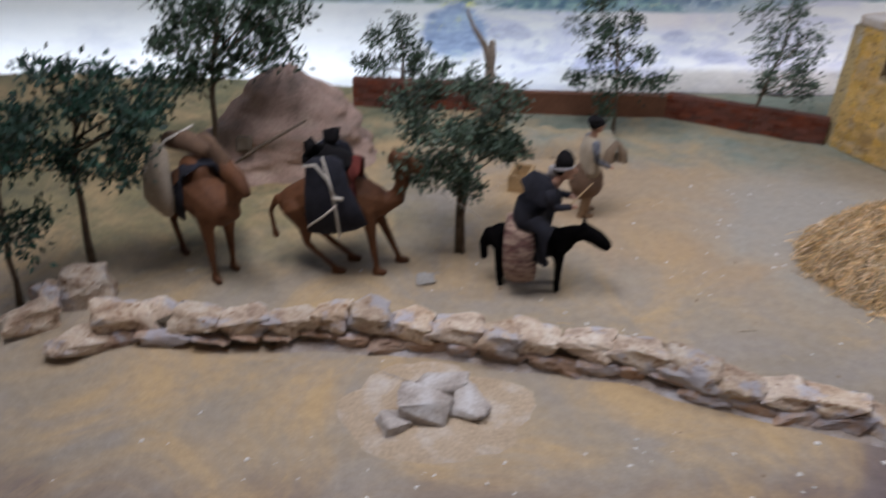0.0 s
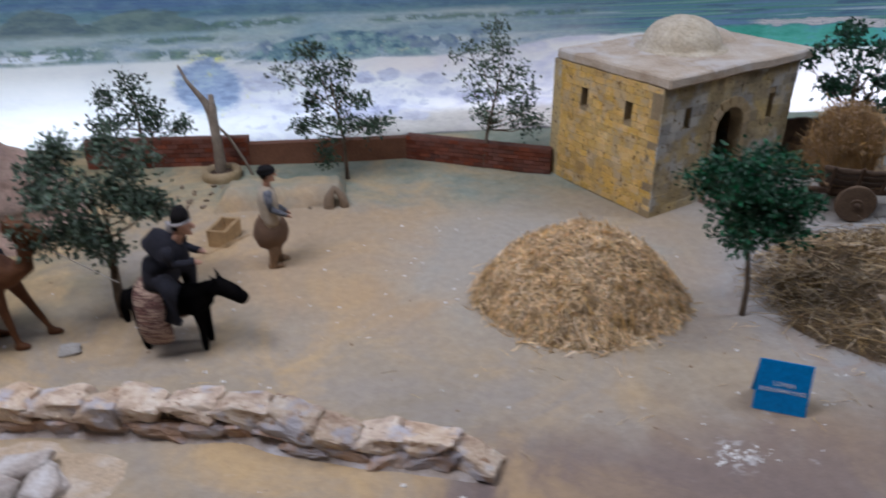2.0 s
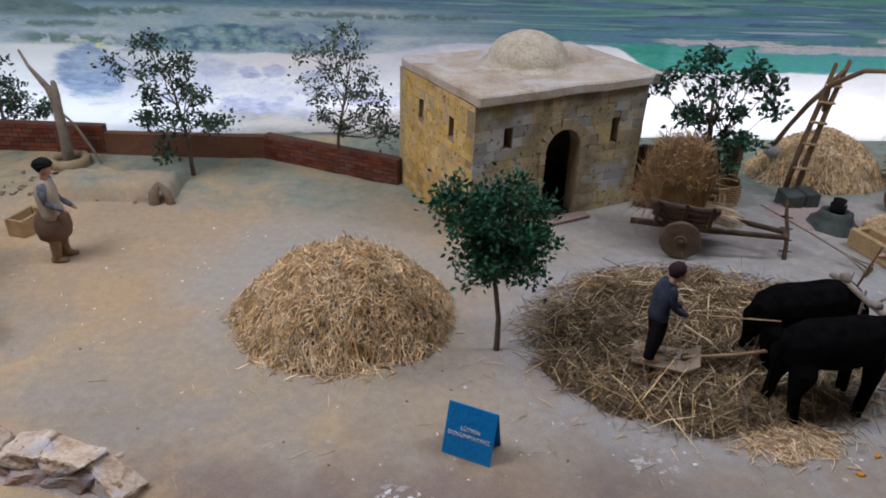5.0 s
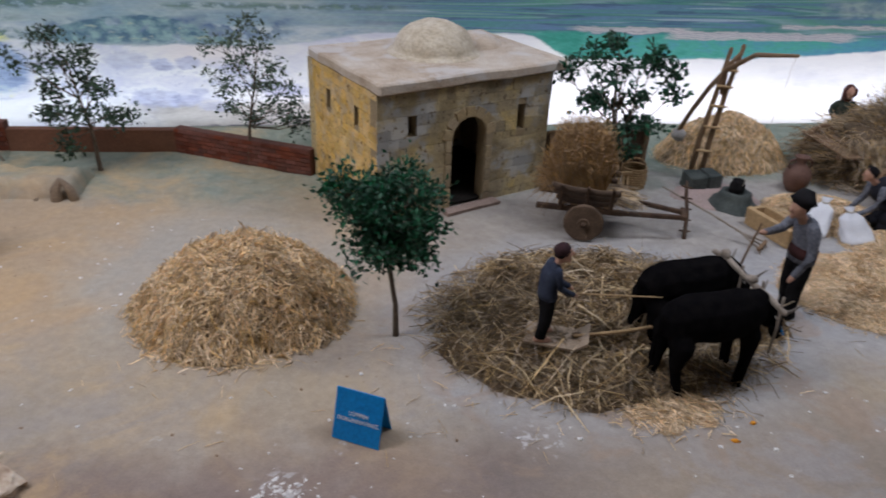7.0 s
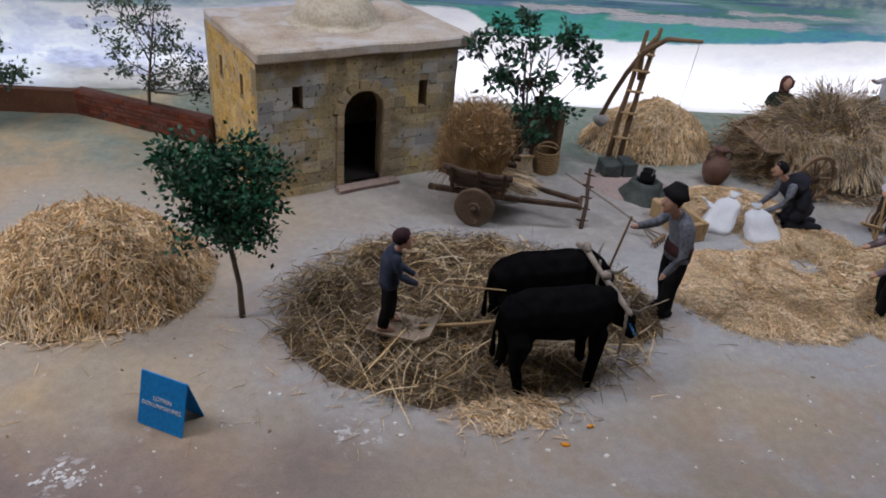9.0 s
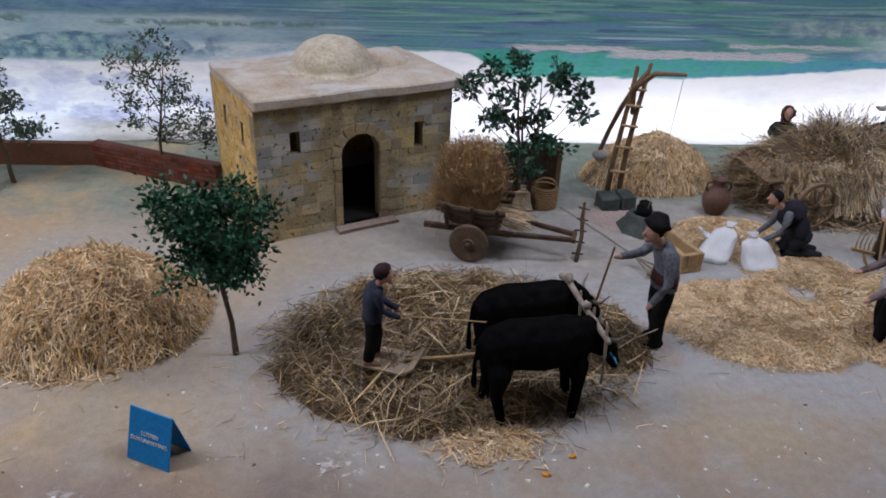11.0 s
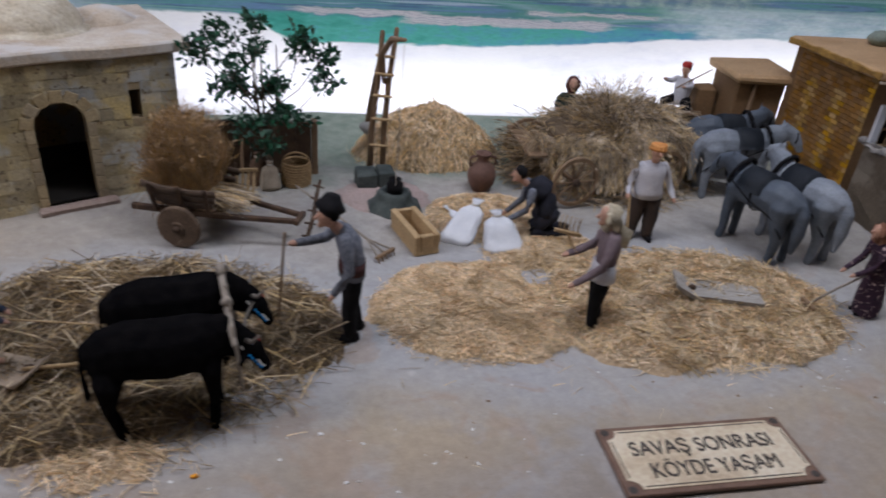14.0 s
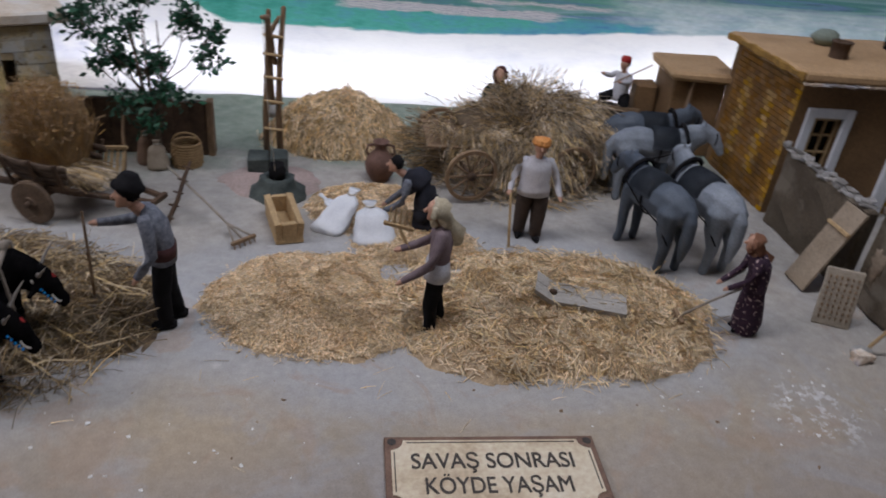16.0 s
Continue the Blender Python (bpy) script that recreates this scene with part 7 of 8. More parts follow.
# ---- rakes, yoke and sledges ----
def rake(p, q, width, label):
    p, q = Vector(p), Vector(q)
    root = thing("wooden_rake", tuple(p), label, "rake")
    d = q - p
    bm = bmesh.new()
    tube(bm, [(0, 0, 0), d * 0.5 + Vector((0, 0, 0.003)), d], [0.0023, 0.0023, 0.002], 7)
    part("handle", bm, M_YOKE, root)
    side = Vector((-d.y, d.x, 0)).normalized()
    bm = bmesh.new()
    beam(bm, -side * width / 2, side * width / 2, 0.007, 0.007, 0.001)
    part("head", bm, M_WOOD, root)
    if width > 0.05:
        for k in (-1, 1):
            bm = bmesh.new()
            tube(bm, [side * k * width * 0.40, d.normalized() * 0.050 + Vector((0, 0, 0.001))], [0.0022, 0.0018], 6)
            part("strut", bm, M_YOKE, root)
    for k in range(5):
        bm = bmesh.new()
        c = side * (width * (k / 4 - 0.5) * 0.85)
        tube(bm, [c, c - d.normalized() * 0.006 + Vector((0, 0, -0.012))], [0.0018, 0.001], 5)
        part("tine", bm, M_WOOD, root)


rake((1.918, 1.222, 0.012), (1.755, 1.395, 0.075), 0.052, "long-handled wooden rake propped on the cart prop")
rake((2.655, 0.975, 0.026), (2.745, 0.968, 0.088), 0.04, "small wooden rake held in the flowered doll's grip")
rod("goad_stick", (1.722, 1.015, 0.015), (1.737, 0.985, 0.190), 0.0022, M_WOOD, "thin crooked goad stick standing by the oxen driver")
rod("walking_stick", (2.418, 1.235, 0.0), (2.412, 1.255, 0.108), 0.0026, M_WOODL, "pale walking stick under the capped doll's arm")
rod("rein_rope", (1.384, 0.887, 0.128), (1.510, 0.845, 0.142), 0.0012, M_WOODL, "thin straw-coloured goad held over the oxen", "stick")
rod("goad_stick", (0.274, 1.149, 0.137), (0.212, 1.010, 0.168), 0.0013, M_WOODL, "pale stick held out by the donkey rider", "stick")
rod("camel_rope", (-0.055, 1.078, 0.192), (0.075, 1.052, 0.115), 0.0008, M_ROPE, "thin pale rope from the camel's muzzle", "rope")
rod("cart_stick", (2.80, 1.84, 0.155), (2.90, 1.85, 0.205), 0.002, M_WOOD, "thin stick in the red-capped doll's arms")


def fork_tool():
    root = thing("hay_fork", (2.182, 0.996, 0.132), "pale wooden hay fork raised before the winnowing doll", "fork")
    bm = bmesh.new()
    tube(bm, [(0.014, -0.004, 0.008), (0.006, 0.0, 0.020), (-0.003, 0.003, 0.040)], [0.0030, 0.0030, 0.0024], 7)
    part("handle", bm, M_WOODL, root)
    bm = bmesh.new()
    beam(bm, (-0.026, 0.003, 0.046), (0.020, 0.003, 0.034), 0.006, 0.006, 0.001)
    part("head", bm, M_WOODL, root)
    for k in range(5):
        bm = bmesh.new()
        x, z = -0.018 + k * 0.008, 0.044 - k * 0.0021
        tube(bm, [(x, 0.003, z), (x + 0.001, 0.006, z + 0.014), (x + 0.002, 0.004, z + 0.028)], [0.0015, 0.0013, 0.0009], 6)
        part("tine", bm, M_WOODL, root)


fork_tool()


def yoke():
    root = thing("wooden_yoke", (0.0, 0.0, 0.0), "weathered wooden yoke wrapped in pale cloth", "yoke")
    bm = bmesh.new()
    tube(bm, [(1.645, 0.955, 0.156), (1.652, 0.920, 0.160), (1.660, 0.870, 0.152), (1.668, 0.825, 0.150), (1.676, 0.785, 0.144)], [0.0040, 0.0050, 0.0044, 0.0050, 0.0036], 9)
    for v in bm.verts:
        v.co += Vector((0.002, 0.002, 0.002)) * noise.noise(v.co * 60)
    part("beam", bm, M_YOKE, root, "grey weathered beam", smooth=True)
    for x, y in ((1.658, 0.940), (1.660, 0.890), (1.668, 0.842), (1.674, 0.796)):
        bm = bmesh.new()
        tube(bm, [(x, y, 0.165), (x + 0.004, y, 0.11), (x + 0.006, y + 0.004, 0.062)], [0.0022, 0.0025, 0.0022], 6)
        part("bow", bm, M_YOKE, root, "thin wooden bow")
    for x, y, z in ((1.650, 0.930, 0.166), (1.662, 0.862, 0.158)):
        bm = bmesh.new()
        blob(bm, (x, y, z), (0.0075, 0.011, 0.0065), rough=0.6, seed=x * 30, freq=4.0)
        part("wrapping", bm, M_YOKE, root, "grey cloth wrapping")
    bm = bmesh.new()
    tube(bm, [(1.395, 0.880, 0.052), (1.470, 0.874, 0.060), (1.560, 0.868, 0.078)], [0.0028, 0.0032, 0.0028], 7)
    part("draw_pole", bm, M_WOODL, root, "pale draw pole")


yoke()


def sledge(at, turn, size, mat, label, lift=0.0, tilt=0.0, holes=False):
    lx, ly, h = size
    root = thing("threshing_sledge", (at[0], at[1], hill(*at) + lift), label, "sledge", turn=turn)
    root.matrix_world = pose(at[0], at[1], hill(*at) + lift, tilt, 0, turn)
    for s in (-1, 1):
        bm = bmesh.new()
        prism(bm, [(-lx / 2, 0.0), (lx * 0.32, 0.0), (lx / 2, 0.016), (lx / 2, 0.016 + h), (lx * 0.30, h), (-lx / 2, h)], ly / 2 - 0.001, pose(0, 0.0005 if s > 0 else -ly / 2 + 0.0005, 0))
        part("plank", bm, mat, root)
    bm = bmesh.new()
    blob(bm, (lx * 0.30, ly * 0.12, h + 0.003), (0.007, 0.006, 0.006), rough=0.3)
    part("knob", bm, M_WOODD, root, "dark worn knob")
    return root


sledge((1.370, 0.889), -22, (0.100, 0.060, 0.004), M_PANEL, "worn wooden threshing sledge under the boy doll", lift=0.042)
sledge((2.497, 1.022), 162, (0.155, 0.062, 0.008), M_BOARDG, "grey wooden threshing sledge lying on the straw", lift=0.024)


def threshing_board():
    """Underside of a sledge set upright, with rows of dark flints."""
    root = thing("flint_board", (2.948, 0.985, 0.0), "pale threshing board with rows of dark flints leaning on a wall", "sledge", turn=-24)
    root.matrix_world = pose(2.948, 0.985, 0.0, -16, 0, -24)
    bm = bmesh.new()
    box(bm, (0.062, 0.006, 0.105), pose(0, 0, 0.053), 0.002)
    part("plank", bm, M_BOARD, root)
    for i in range(6):
        for j in range(8):
            bm = bmesh.new()
            box(bm, (0.0030, 0.004, 0.0055), pose(-0.023 + i * 0.0092, -0.004, 0.016 + j * 0.0105, 0, 0, 10 * (j % 3 - 1)), 0.001)
            part("flint", bm, M_WOOD, root)


threshing_board()


def leaning_panel():
    root = thing("board", (0, 0, 0), "tall pale board leaning against the mud wall", "board")
    p, q = Vector((2.957, 1.12, 0.004)), Vector((3.026, 1.12, 0.165))
    bm = bmesh.new()
    beam(bm, p, q, 0.062, 0.006, 0.001, roll=0)
    part("plank", bm, M_PANEL, root)
    bm = bmesh.new()
    beam(bm, p.lerp(q, 0.70) + Vector((-0.004, 0, 0.004)), p.lerp(q, 0.74) + Vector((-0.004, 0, 0.004)), 0.064, 0.006, 0.001)
    part("batten", bm, M_WOODL, root)


leaning_panel()


def shovel():
    root = thing("shovel", (2.958, 0.905, 0.0), "wooden shovel leaning on the grey mud wall", "shovel")
    bm = bmesh.new()
    tube(bm, [(0.01, 0.004, 0.012), (0.045, 0.002, 0.075), (0.075, 0.0, 0.15)], [0.0032, 0.003, 0.003], 7)
    part("handle", bm, M_WOODL, root)
    bm = bmesh.new()
    blob(bm, (-0.004, 0, 0.008), (0.020, 0.014, 0.008), rough=0.2)
    part("blade", bm, M_SLAB, root, "pale worn blade")


shovel()


# ---- hay load on a spoked cart ----
def spoked_wheel(root, at, r, turn):
    m = pose(*at, 90, 0, turn)
    bm = bmesh.new()
    n = 28
    lathe(bm, [(r - 0.008, -0.004), (r, -0.004), (r, 0.004), (r - 0.008, 0.004), (r - 0.008, -0.004)], n, m, round_=False)
    rim = part("wheel", bm, M_WOOD, root, "spoked wooden wheel")
    bm = bmesh.new()
    lathe(bm, [(0.001, -0.009), (0.009, -0.008), (0.009, 0.008), (0.001, 0.009)], 12, m)
    part("hub", bm, M_WOODD, rim)
    for k in range(10):
        a = 2 * math.pi * k / 10
        bm = bmesh.new()
        tube(bm, [m @ Vector((0.008 * math.cos(a), 0.008 * math.sin(a), 0)), m @ Vector(((r - 0.006) * math.cos(a), (r - 0.006) * math.sin(a), 0))], [0.0026, 0.0022], 6)
        part("spoke", bm, M_WOOD, rim)


def hay_cart():
    root = thing("hay_cart", (2.50, 1.60, 0.0), "long four-wheeled cart under a load of dry stalks", "cart", turn=0)
    for x, y in ((-0.134, -0.174), (0.099, -0.133), (-0.176, 0.08), (0.060, 0.12)):
        spoked_wheel(root, (x, y, 0.062), 0.058, 10)
    for y in (-0.06, 0.06):
        bm = bmesh.new()
        beam(bm, (-0.22, y, 0.082), (0.20, y, 0.086), 0.012, 0.014, 0.0015)
        part("rail", bm, M_WOOD, root)
    for p, q in (((-0.134, -0.174), (-0.176, 0.08)), ((0.099, -0.133), (0.060, 0.12))):
        bm = bmesh.new()
        beam(bm, (*p, 0.062), (*q, 0.062), 0.010, 0.010, 0.001)
        part("axle", bm, M_WOODD, root)
    bm = bmesh.new()
    beam(bm, (0.19, -0.02, 0.08), (0.34, -0.06, 0.085), 0.008, 0.008, 0.001)
    part("draw_bar", bm, M_WOOD, root)
    for k in range(8):
        bm = bmesh.new()
        beam(bm, (-0.20 + 0.055 * k, -0.10, 0.093), (-0.20 + 0.055 * k, 0.10, 0.093), 0.045, 0.005, 0.001)
        part("floor_board", bm, M_WOOD, root)
    # driver's box at the far right
    seat = thing("cart_box", (2.825, 1.86, 0.0), "wooden box seat of the cart behind the horses", "seat", turn=-12)
    bm = bmesh.new()
    box(bm, (0.115, 0.07, 0.085), pose(0, 0, 0.0425), 0.003)
    part("body", bm, M_WOODD, seat)
    for k in range(4):
        bm = bmesh.new()
        beam(bm, (-0.06 + 0.03 * k, -0.038, 0.091), (-0.032 + 0.03 * k, -0.038, 0.091), 0.006, 0.012)
        part("slat", bm, M_WOOD, seat)
    # load: a domed core and stalks that hang outwards
    load = thing("hay_load", (2.512, 1.63, 0.0), "great load of dry brown stalks hanging over the cart", "hay", kind="stuff")
    # the dark core colour stands for the shade between the stalks
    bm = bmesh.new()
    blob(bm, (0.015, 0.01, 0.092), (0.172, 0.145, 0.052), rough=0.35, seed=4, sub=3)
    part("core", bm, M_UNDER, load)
    rng = np.random.default_rng(41)
    a, b, r, bend = [], [], [], []

    def arc(p, d, ln, drop, thick, ear, low=0.003):
        """One stalk that leaves along d and sinks towards its tip."""
        m = p + d * ln * 0.5 + Vector((0, 0, -drop * 0.18))
        e = p + d * ln + Vector((0, 0, -drop))
        m.z, e.z = max(m.z, low + 0.002), max(e.z, low)
        a.append(p), b.append(m), r.append(thick), bend.append((0, 0, ln * 0.03))
        a.append(m), b.append(e), r.append(thick * 0.85), bend.append((d.x * 0.004, d.y * 0.004, ln * 0.035))
        if ear:
            a.append(e), b.append(e + (e - m).normalized() * 0.014), r.append(thick * 1.7), bend.append((0, 0, 0))

    # sheaves thrown over each other, each a tuft of like-minded stalks
    for k in range(230):
        t, q = rng.uniform(0, 2 * math.pi), rng.uniform(0, 1) ** 0.55
        ct, st = math.cos(t), math.sin(t)
        lump = 1 + 0.30 * noise.noise(Vector((ct * 1.8, st * 1.8, 9.0)))
        x, y = 0.172 * q * ct * lump + 0.012, 0.150 * q * st * lump
        z = 0.078 + 0.072 * math.sqrt(max(0.0, 1 - q * q)) * (1 + 0.5 * noise.noise(Vector((x * 11, y * 11, 3))) + 3.6 * x)
        main = (Vector((ct, st, 0)) * (0.2 + 0.8 * q) + Vector((rng.normal() * 0.65, rng.normal() * 0.65, 0.80 - 0.75 * q + rng.normal() * 0.34))).normalized()
        size = rng.uniform(0.07, 0.145)
        for i in range(34):
            d = (main + Vector(rng.normal(size=3) * 0.36)).normalized()
            ln = size * rng.uniform(0.6, 1.25)
            p = Vector((x, y, z)) + Vector(rng.normal(size=3) * np.array((0.016, 0.016, 0.007))) - d * ln * 0.3
            p.z = max(p.z, 0.005)
            arc(p, d, ln, ln * (0.15 + 0.70 * q) * rng.uniform(0.4, 1.3), rng.uniform(0.0004, 0.0010), i % 5 == 0, 0.040)
    # a fringe that hangs over the near side in long bows
    for k in range(80):
        x = rng.uniform(-0.21, 0.20)
        y = -0.128 * math.sqrt(max(0.1, 1 - (x / 0.27) ** 2))
        z = 0.108 + 0.04 * noise.noise(Vector((x * 16, 1, 4))) + rng.uniform(-0.016, 0.020)
        way = Vector((rng.normal() * 1.1 + x * 0.8, -1.0, 0.35 + rng.normal() * 0.5)).normalized()
        size = rng.uniform(0.045, 0.098) * (1.0 if -0.07 < x < 0.06 else 0.62)
        for i in range(36):
            d = (way + Vector(rng.normal(size=3) * 0.42)).normalized()
            ln = size * rng.uniform(0.5, 1.25)
            arc(Vector((x, y, z)) + Vector(rng.normal(size=3) * np.array((0.011, 0.008, 0.007))), d, ln, ln * rng.uniform(0.3, 1.3), rng.uniform(0.0003, 0.0008), i % 7 == 0, 0.030 + 0.02 * rng.uniform())
    # stalks dropped round the wheels and trailing to the near end
    for i in range(1300):
        t = rng.uniform(math.pi * 0.95, 2.05 * math.pi)
        x, y = math.cos(t) * rng.uniform(0.12, 0.27), math.sin(t) * rng.uniform(0.1, 0.23)
        ang = rng.uniform(0, 2 * math.pi)
        a.append((x, y, 0.003)), b.append((x + math.cos(ang) * 0.05, y + math.sin(ang) * 0.05, 0.004 + abs(rng.normal()) * 0.012)), r.append(0.0008), bend.append((0, 0, 0.004))
    for i in range(420):
        p = Vector((-0.14 - rng.uniform(0, 0.06), rng.uniform(-0.09, 0.1), rng.uniform(0.01, 0.09)))
        arc(p, Vector((-1, rng.normal() * 0.4, rng.normal() * 0.35 + 0.3)).normalized(), rng.uniform(0.04, 0.11), rng.uniform(0.0, 0.03), rng.uniform(0.0005, 0.001), i % 4 == 0)
    stalks("loose_stalks", (a, b, r, bend), M_HAY, "", "hay", parent=load)


hay_cart()


# ---- mud-brick farmhouse, shed and yard walls ----
H2 = (3.048, 1.42)


def farmhouse():
    root = thing("mud_house", (H2[0], H2[1], 0.0), "ochre mud-brick farmhouse with a flat clay roof", "house")
    wx, wy, h = 0.95, 0.275, 0.312
    win = (0.045, 0.115, 0.105, 0.232)
    door = (0.292, 0.372, 0.190)
    bm = bmesh.new()
    holed_wall(bm, [(0.0, -0.01), (door[0], -0.01), (door[0], door[2]), (door[1], door[2]), (door[1], -0.01), (wx, -0.01), (wx, h), (0.0, h)], [win], 0.025)
    south = part("south_wall", bm, M_BROWNW, root, "brown mud-rendered wall")
    bm = bmesh.new()
    box(bm, (0.025, wy - 0.025, h + 0.01), pose(0.0125, wy / 2 + 0.0125, h / 2 - 0.005))
    west = part("west_wall", bm, M_OCHREJ, root, "ochre brick wall")
    bm = bmesh.new()
    box(bm, (wx, 0.025, h + 0.01), pose(wx / 2, wy + 0.0135, h / 2 - 0.005))
    part("back_wall", bm, M_BROWNW, root)
    bm = bmesh.new()
    box(bm, (0.025, wy - 0.028, h + 0.01), pose(wx - 0.0125, wy / 2 + 0.0125, h / 2 - 0.005))
    part("end_wall", bm, M_BROWNW, root)
    bm = bmesh.new()
    box(bm, (wx + 0.045, wy + 0.065, 0.020), pose(wx / 2 - 0.006, wy / 2, h + 0.0115), 0.005)
    bmesh.ops.subdivide_edges(bm, edges=bm.edges[:], cuts=7, use_grid_fill=True)
    for v in bm.verts:
        v.co += Vector((0.004, 0.004, 0.003)) * noise.noise(v.co * 25)
    part("roof", bm, M_FLATROOF, root, "flat clay roof")
    bm = bmesh.new()
    for k in range(60):
        box(bm, (0.016, 0.008, 0.005), pose(-0.016 + k * 0.0165, -0.029 + 0.003 * noise.noise(Vector((k * 1.3, 0, 0))), h - 0.002 + 0.002 * noise.noise(Vector((k * 0.9, 3, 0))), 0, 0, 8 * noise.noise(Vector((k, 1, 0)))), 0.001, jitter=0.0012)
    part("eave_edge", bm, M_RUBBLE, root, "ragged pale plaster edge under the eaves")
    # ochre painted lip of the roof along the brick wall
    bm = bmesh.new()
    box(bm, (0.007, 0.335, 0.015), pose(-0.029, wy / 2, h + 0.012), 0.002)
    bmesh.ops.subdivide_edges(bm, edges=[e for e in bm.edges if e.calc_length() > 0.1], cuts=24)
    for v in bm.verts:
        v.co += Vector((0.004, 0.0, 0.004)) * noise.noise(v.co * 40)
    part("roof_lip", bm, M_LIP, root, "ochre painted roof edge")
    # window in a whitewashed surround
    wn = thing("window", (0, 0, 0), "", "")
    for key in ("label", "category"):
        if key in wn:
            del wn[key]
    wn.parent = root
    wn.matrix_world = pose(*H2, 0)
    a, b, z0, z1 = win
    for x, z, sx, sz in ((a - 0.010, (z0 + z1) / 2, 0.020, z1 - z0 + 0.04), (b + 0.010, (z0 + z1) / 2, 0.020, z1 - z0 + 0.04), ((a + b) / 2, z1 + 0.010, b - a - 0.0004, 0.020), ((a + b) / 2, z0 - 0.010, b - a - 0.0004, 0.020)):
        bm = bmesh.new()
        box(bm, (sx, 0.010, sz), pose(x, -0.004, z), 0.0015)
        part("surround", bm, M_BAG, wn, "whitewashed surround")
    for x, z, sx, sz in ((a + 0.012, (z0 + z1) / 2, 0.006, z1 - z0 - 0.002), ((a + b) / 2 + 0.003, (z0 + z1) / 2, 0.005, z1 - z0 - 0.002), (b - 0.006, (z0 + z1) / 2, 0.006, z1 - z0 - 0.002), ((a + b) / 2, z0 + 0.006, b - a, 0.007), ((a + b) / 2, z0 + 0.045, b - a, 0.005), ((a + b) / 2, z0 + 0.085, b - a, 0.005), ((a + b) / 2, z1 - 0.006, b - a, 0.007)):
        bm = bmesh.new()
        box(bm, (sx, 0.006 if sx < 0.02 else 0.0054, sz), pose(x, 0.008, z), 0.0006)
        part("frame_bar", bm, M_WOODL, wn, "ochre painted wooden bar")
    bm = bmesh.new()
    box(bm, (b - a + 0.02, 0.003, z1 - z0 + 0.02), pose((a + b) / 2, 0.029, (z0 + z1) / 2))
    part("pane", bm, M_DARK, wn, "dark window pane")
    # door in a whitewashed porch
    for x, z, sx, sz in ((door[0] - 0.016, 0.105, 0.034, 0.21), (door[1] + 0.016, 0.105, 0.034, 0.21), ((door[0] + door[1]) / 2, door[2] + 0.010, door[1] - door[0] - 0.002, 0.020)):
        bm = bmesh.new()
        box(bm, (sx, 0.012, sz), pose(x, -0.005, z), 0.002)
        part("door_surround", bm, M_BAG, root, "whitewashed door surround")
    bm = bmesh.new()
    box(bm, (door[1] - door[0], 0.008, door[2]), pose((door[0] + door[1]) / 2, 0.014, door[2] / 2), 0.001)
    dr = part("door", bm, M_YELLOWB, root, "ochre painted plank door")
    bm = bmesh.new()
    box(bm, (0.035, 0.002, 0.035), pose((door[0] + door[1]) / 2, 0.008, door[2] - 0.035))
    part("door_light", bm, M_DARK, dr, "dark small pane")
    return root, west


FARM, FARM_WEST = farmhouse()


def roof_gear():
    rz = 0.312 + 0.0215
    root = thing("boulder", (3.215, 1.645, rz), "smooth green-grey boulder weighing down the clay roof", "stone")
    bm = bmesh.new()
    blob(bm, (0, 0, 0.017), (0.036, 0.026, 0.019), rough=0.25, seed=5)
    part("body", bm, M_GREENST, root)
    for at, r, h, mat, label in (((3.178, 1.530), 0.021, 0.036, M_WOODD, "small soot-blackened chimney pot on the roof"), ((3.40, 1.635), 0.032, 0.042, M_CLOTHK, "black roof pot with a wide rim")):
        root = thing("chimney_pot", (at[0], at[1], rz), label, "chimney")
        bm = bmesh.new()
        lathe(bm, [(r * 0.92, -0.001), (r * 0.95, h * 0.3), (r, h * 0.9), (r * 1.12, h * 0.93), (r * 1.1, h), (r * 0.85, h), (r * 0.8, h * 0.5), (0.001, h * 0.45)], 16)
        part("body", bm, mat, root)
    root = thing("roof_stone", (3.300, 1.485, rz), "pale round stone on the roof edge", "stone")
    bm = bmesh.new()
    blob(bm, (0, 0, 0.008), (0.020, 0.016, 0.009), rough=0.25, seed=9)
    part("body", bm, M_RUBBLE, root)
    rod("roof_stick", (3.312, 1.44, rz + 0.004), (3.342, 1.392, rz + 0.003), 0.004, M_WOODL, "short pale stick lying on the roof edge")


roof_gear()


def shed():
    root = thing("shed", (2.905, 1.745, 0.0), "plain brown mud shed with a clay slab roof", "shed", turn=-6)
    bm = bmesh.new()
    box(bm, (0.135, 0.15, 0.205), pose(0.085, 0.08, 0.1025), 0.004)
    part("body", bm, M_BROWNW, root)
    bm = bmesh.new()
    box(bm, (0.178, 0.195, 0.022), pose(0.086, 0.075, 0.2165), 0.007, jitter=0.003)
    part("roof", bm, M_FLATROOF, root, "clay slab roof")
    bm = bmesh.new()
    beam(bm, (0.055, -0.006, 0.0), (0.062, -0.004, 0.203), 0.010, 0.008, 0.001)
    part("post", bm, M_WOOD, root)
    low = thing("mud_stub_wall", (2.897, 1.835, 0.0), "low brown mud wall beside the shed", "wall", turn=-6)
    bm = bmesh.new()
    box(bm, (0.06, 0.06, 0.155), pose(0.0, 0.03, 0.0775), 0.006, jitter=0.003)
    part("body", bm, M_BROWNW, low)


shed()


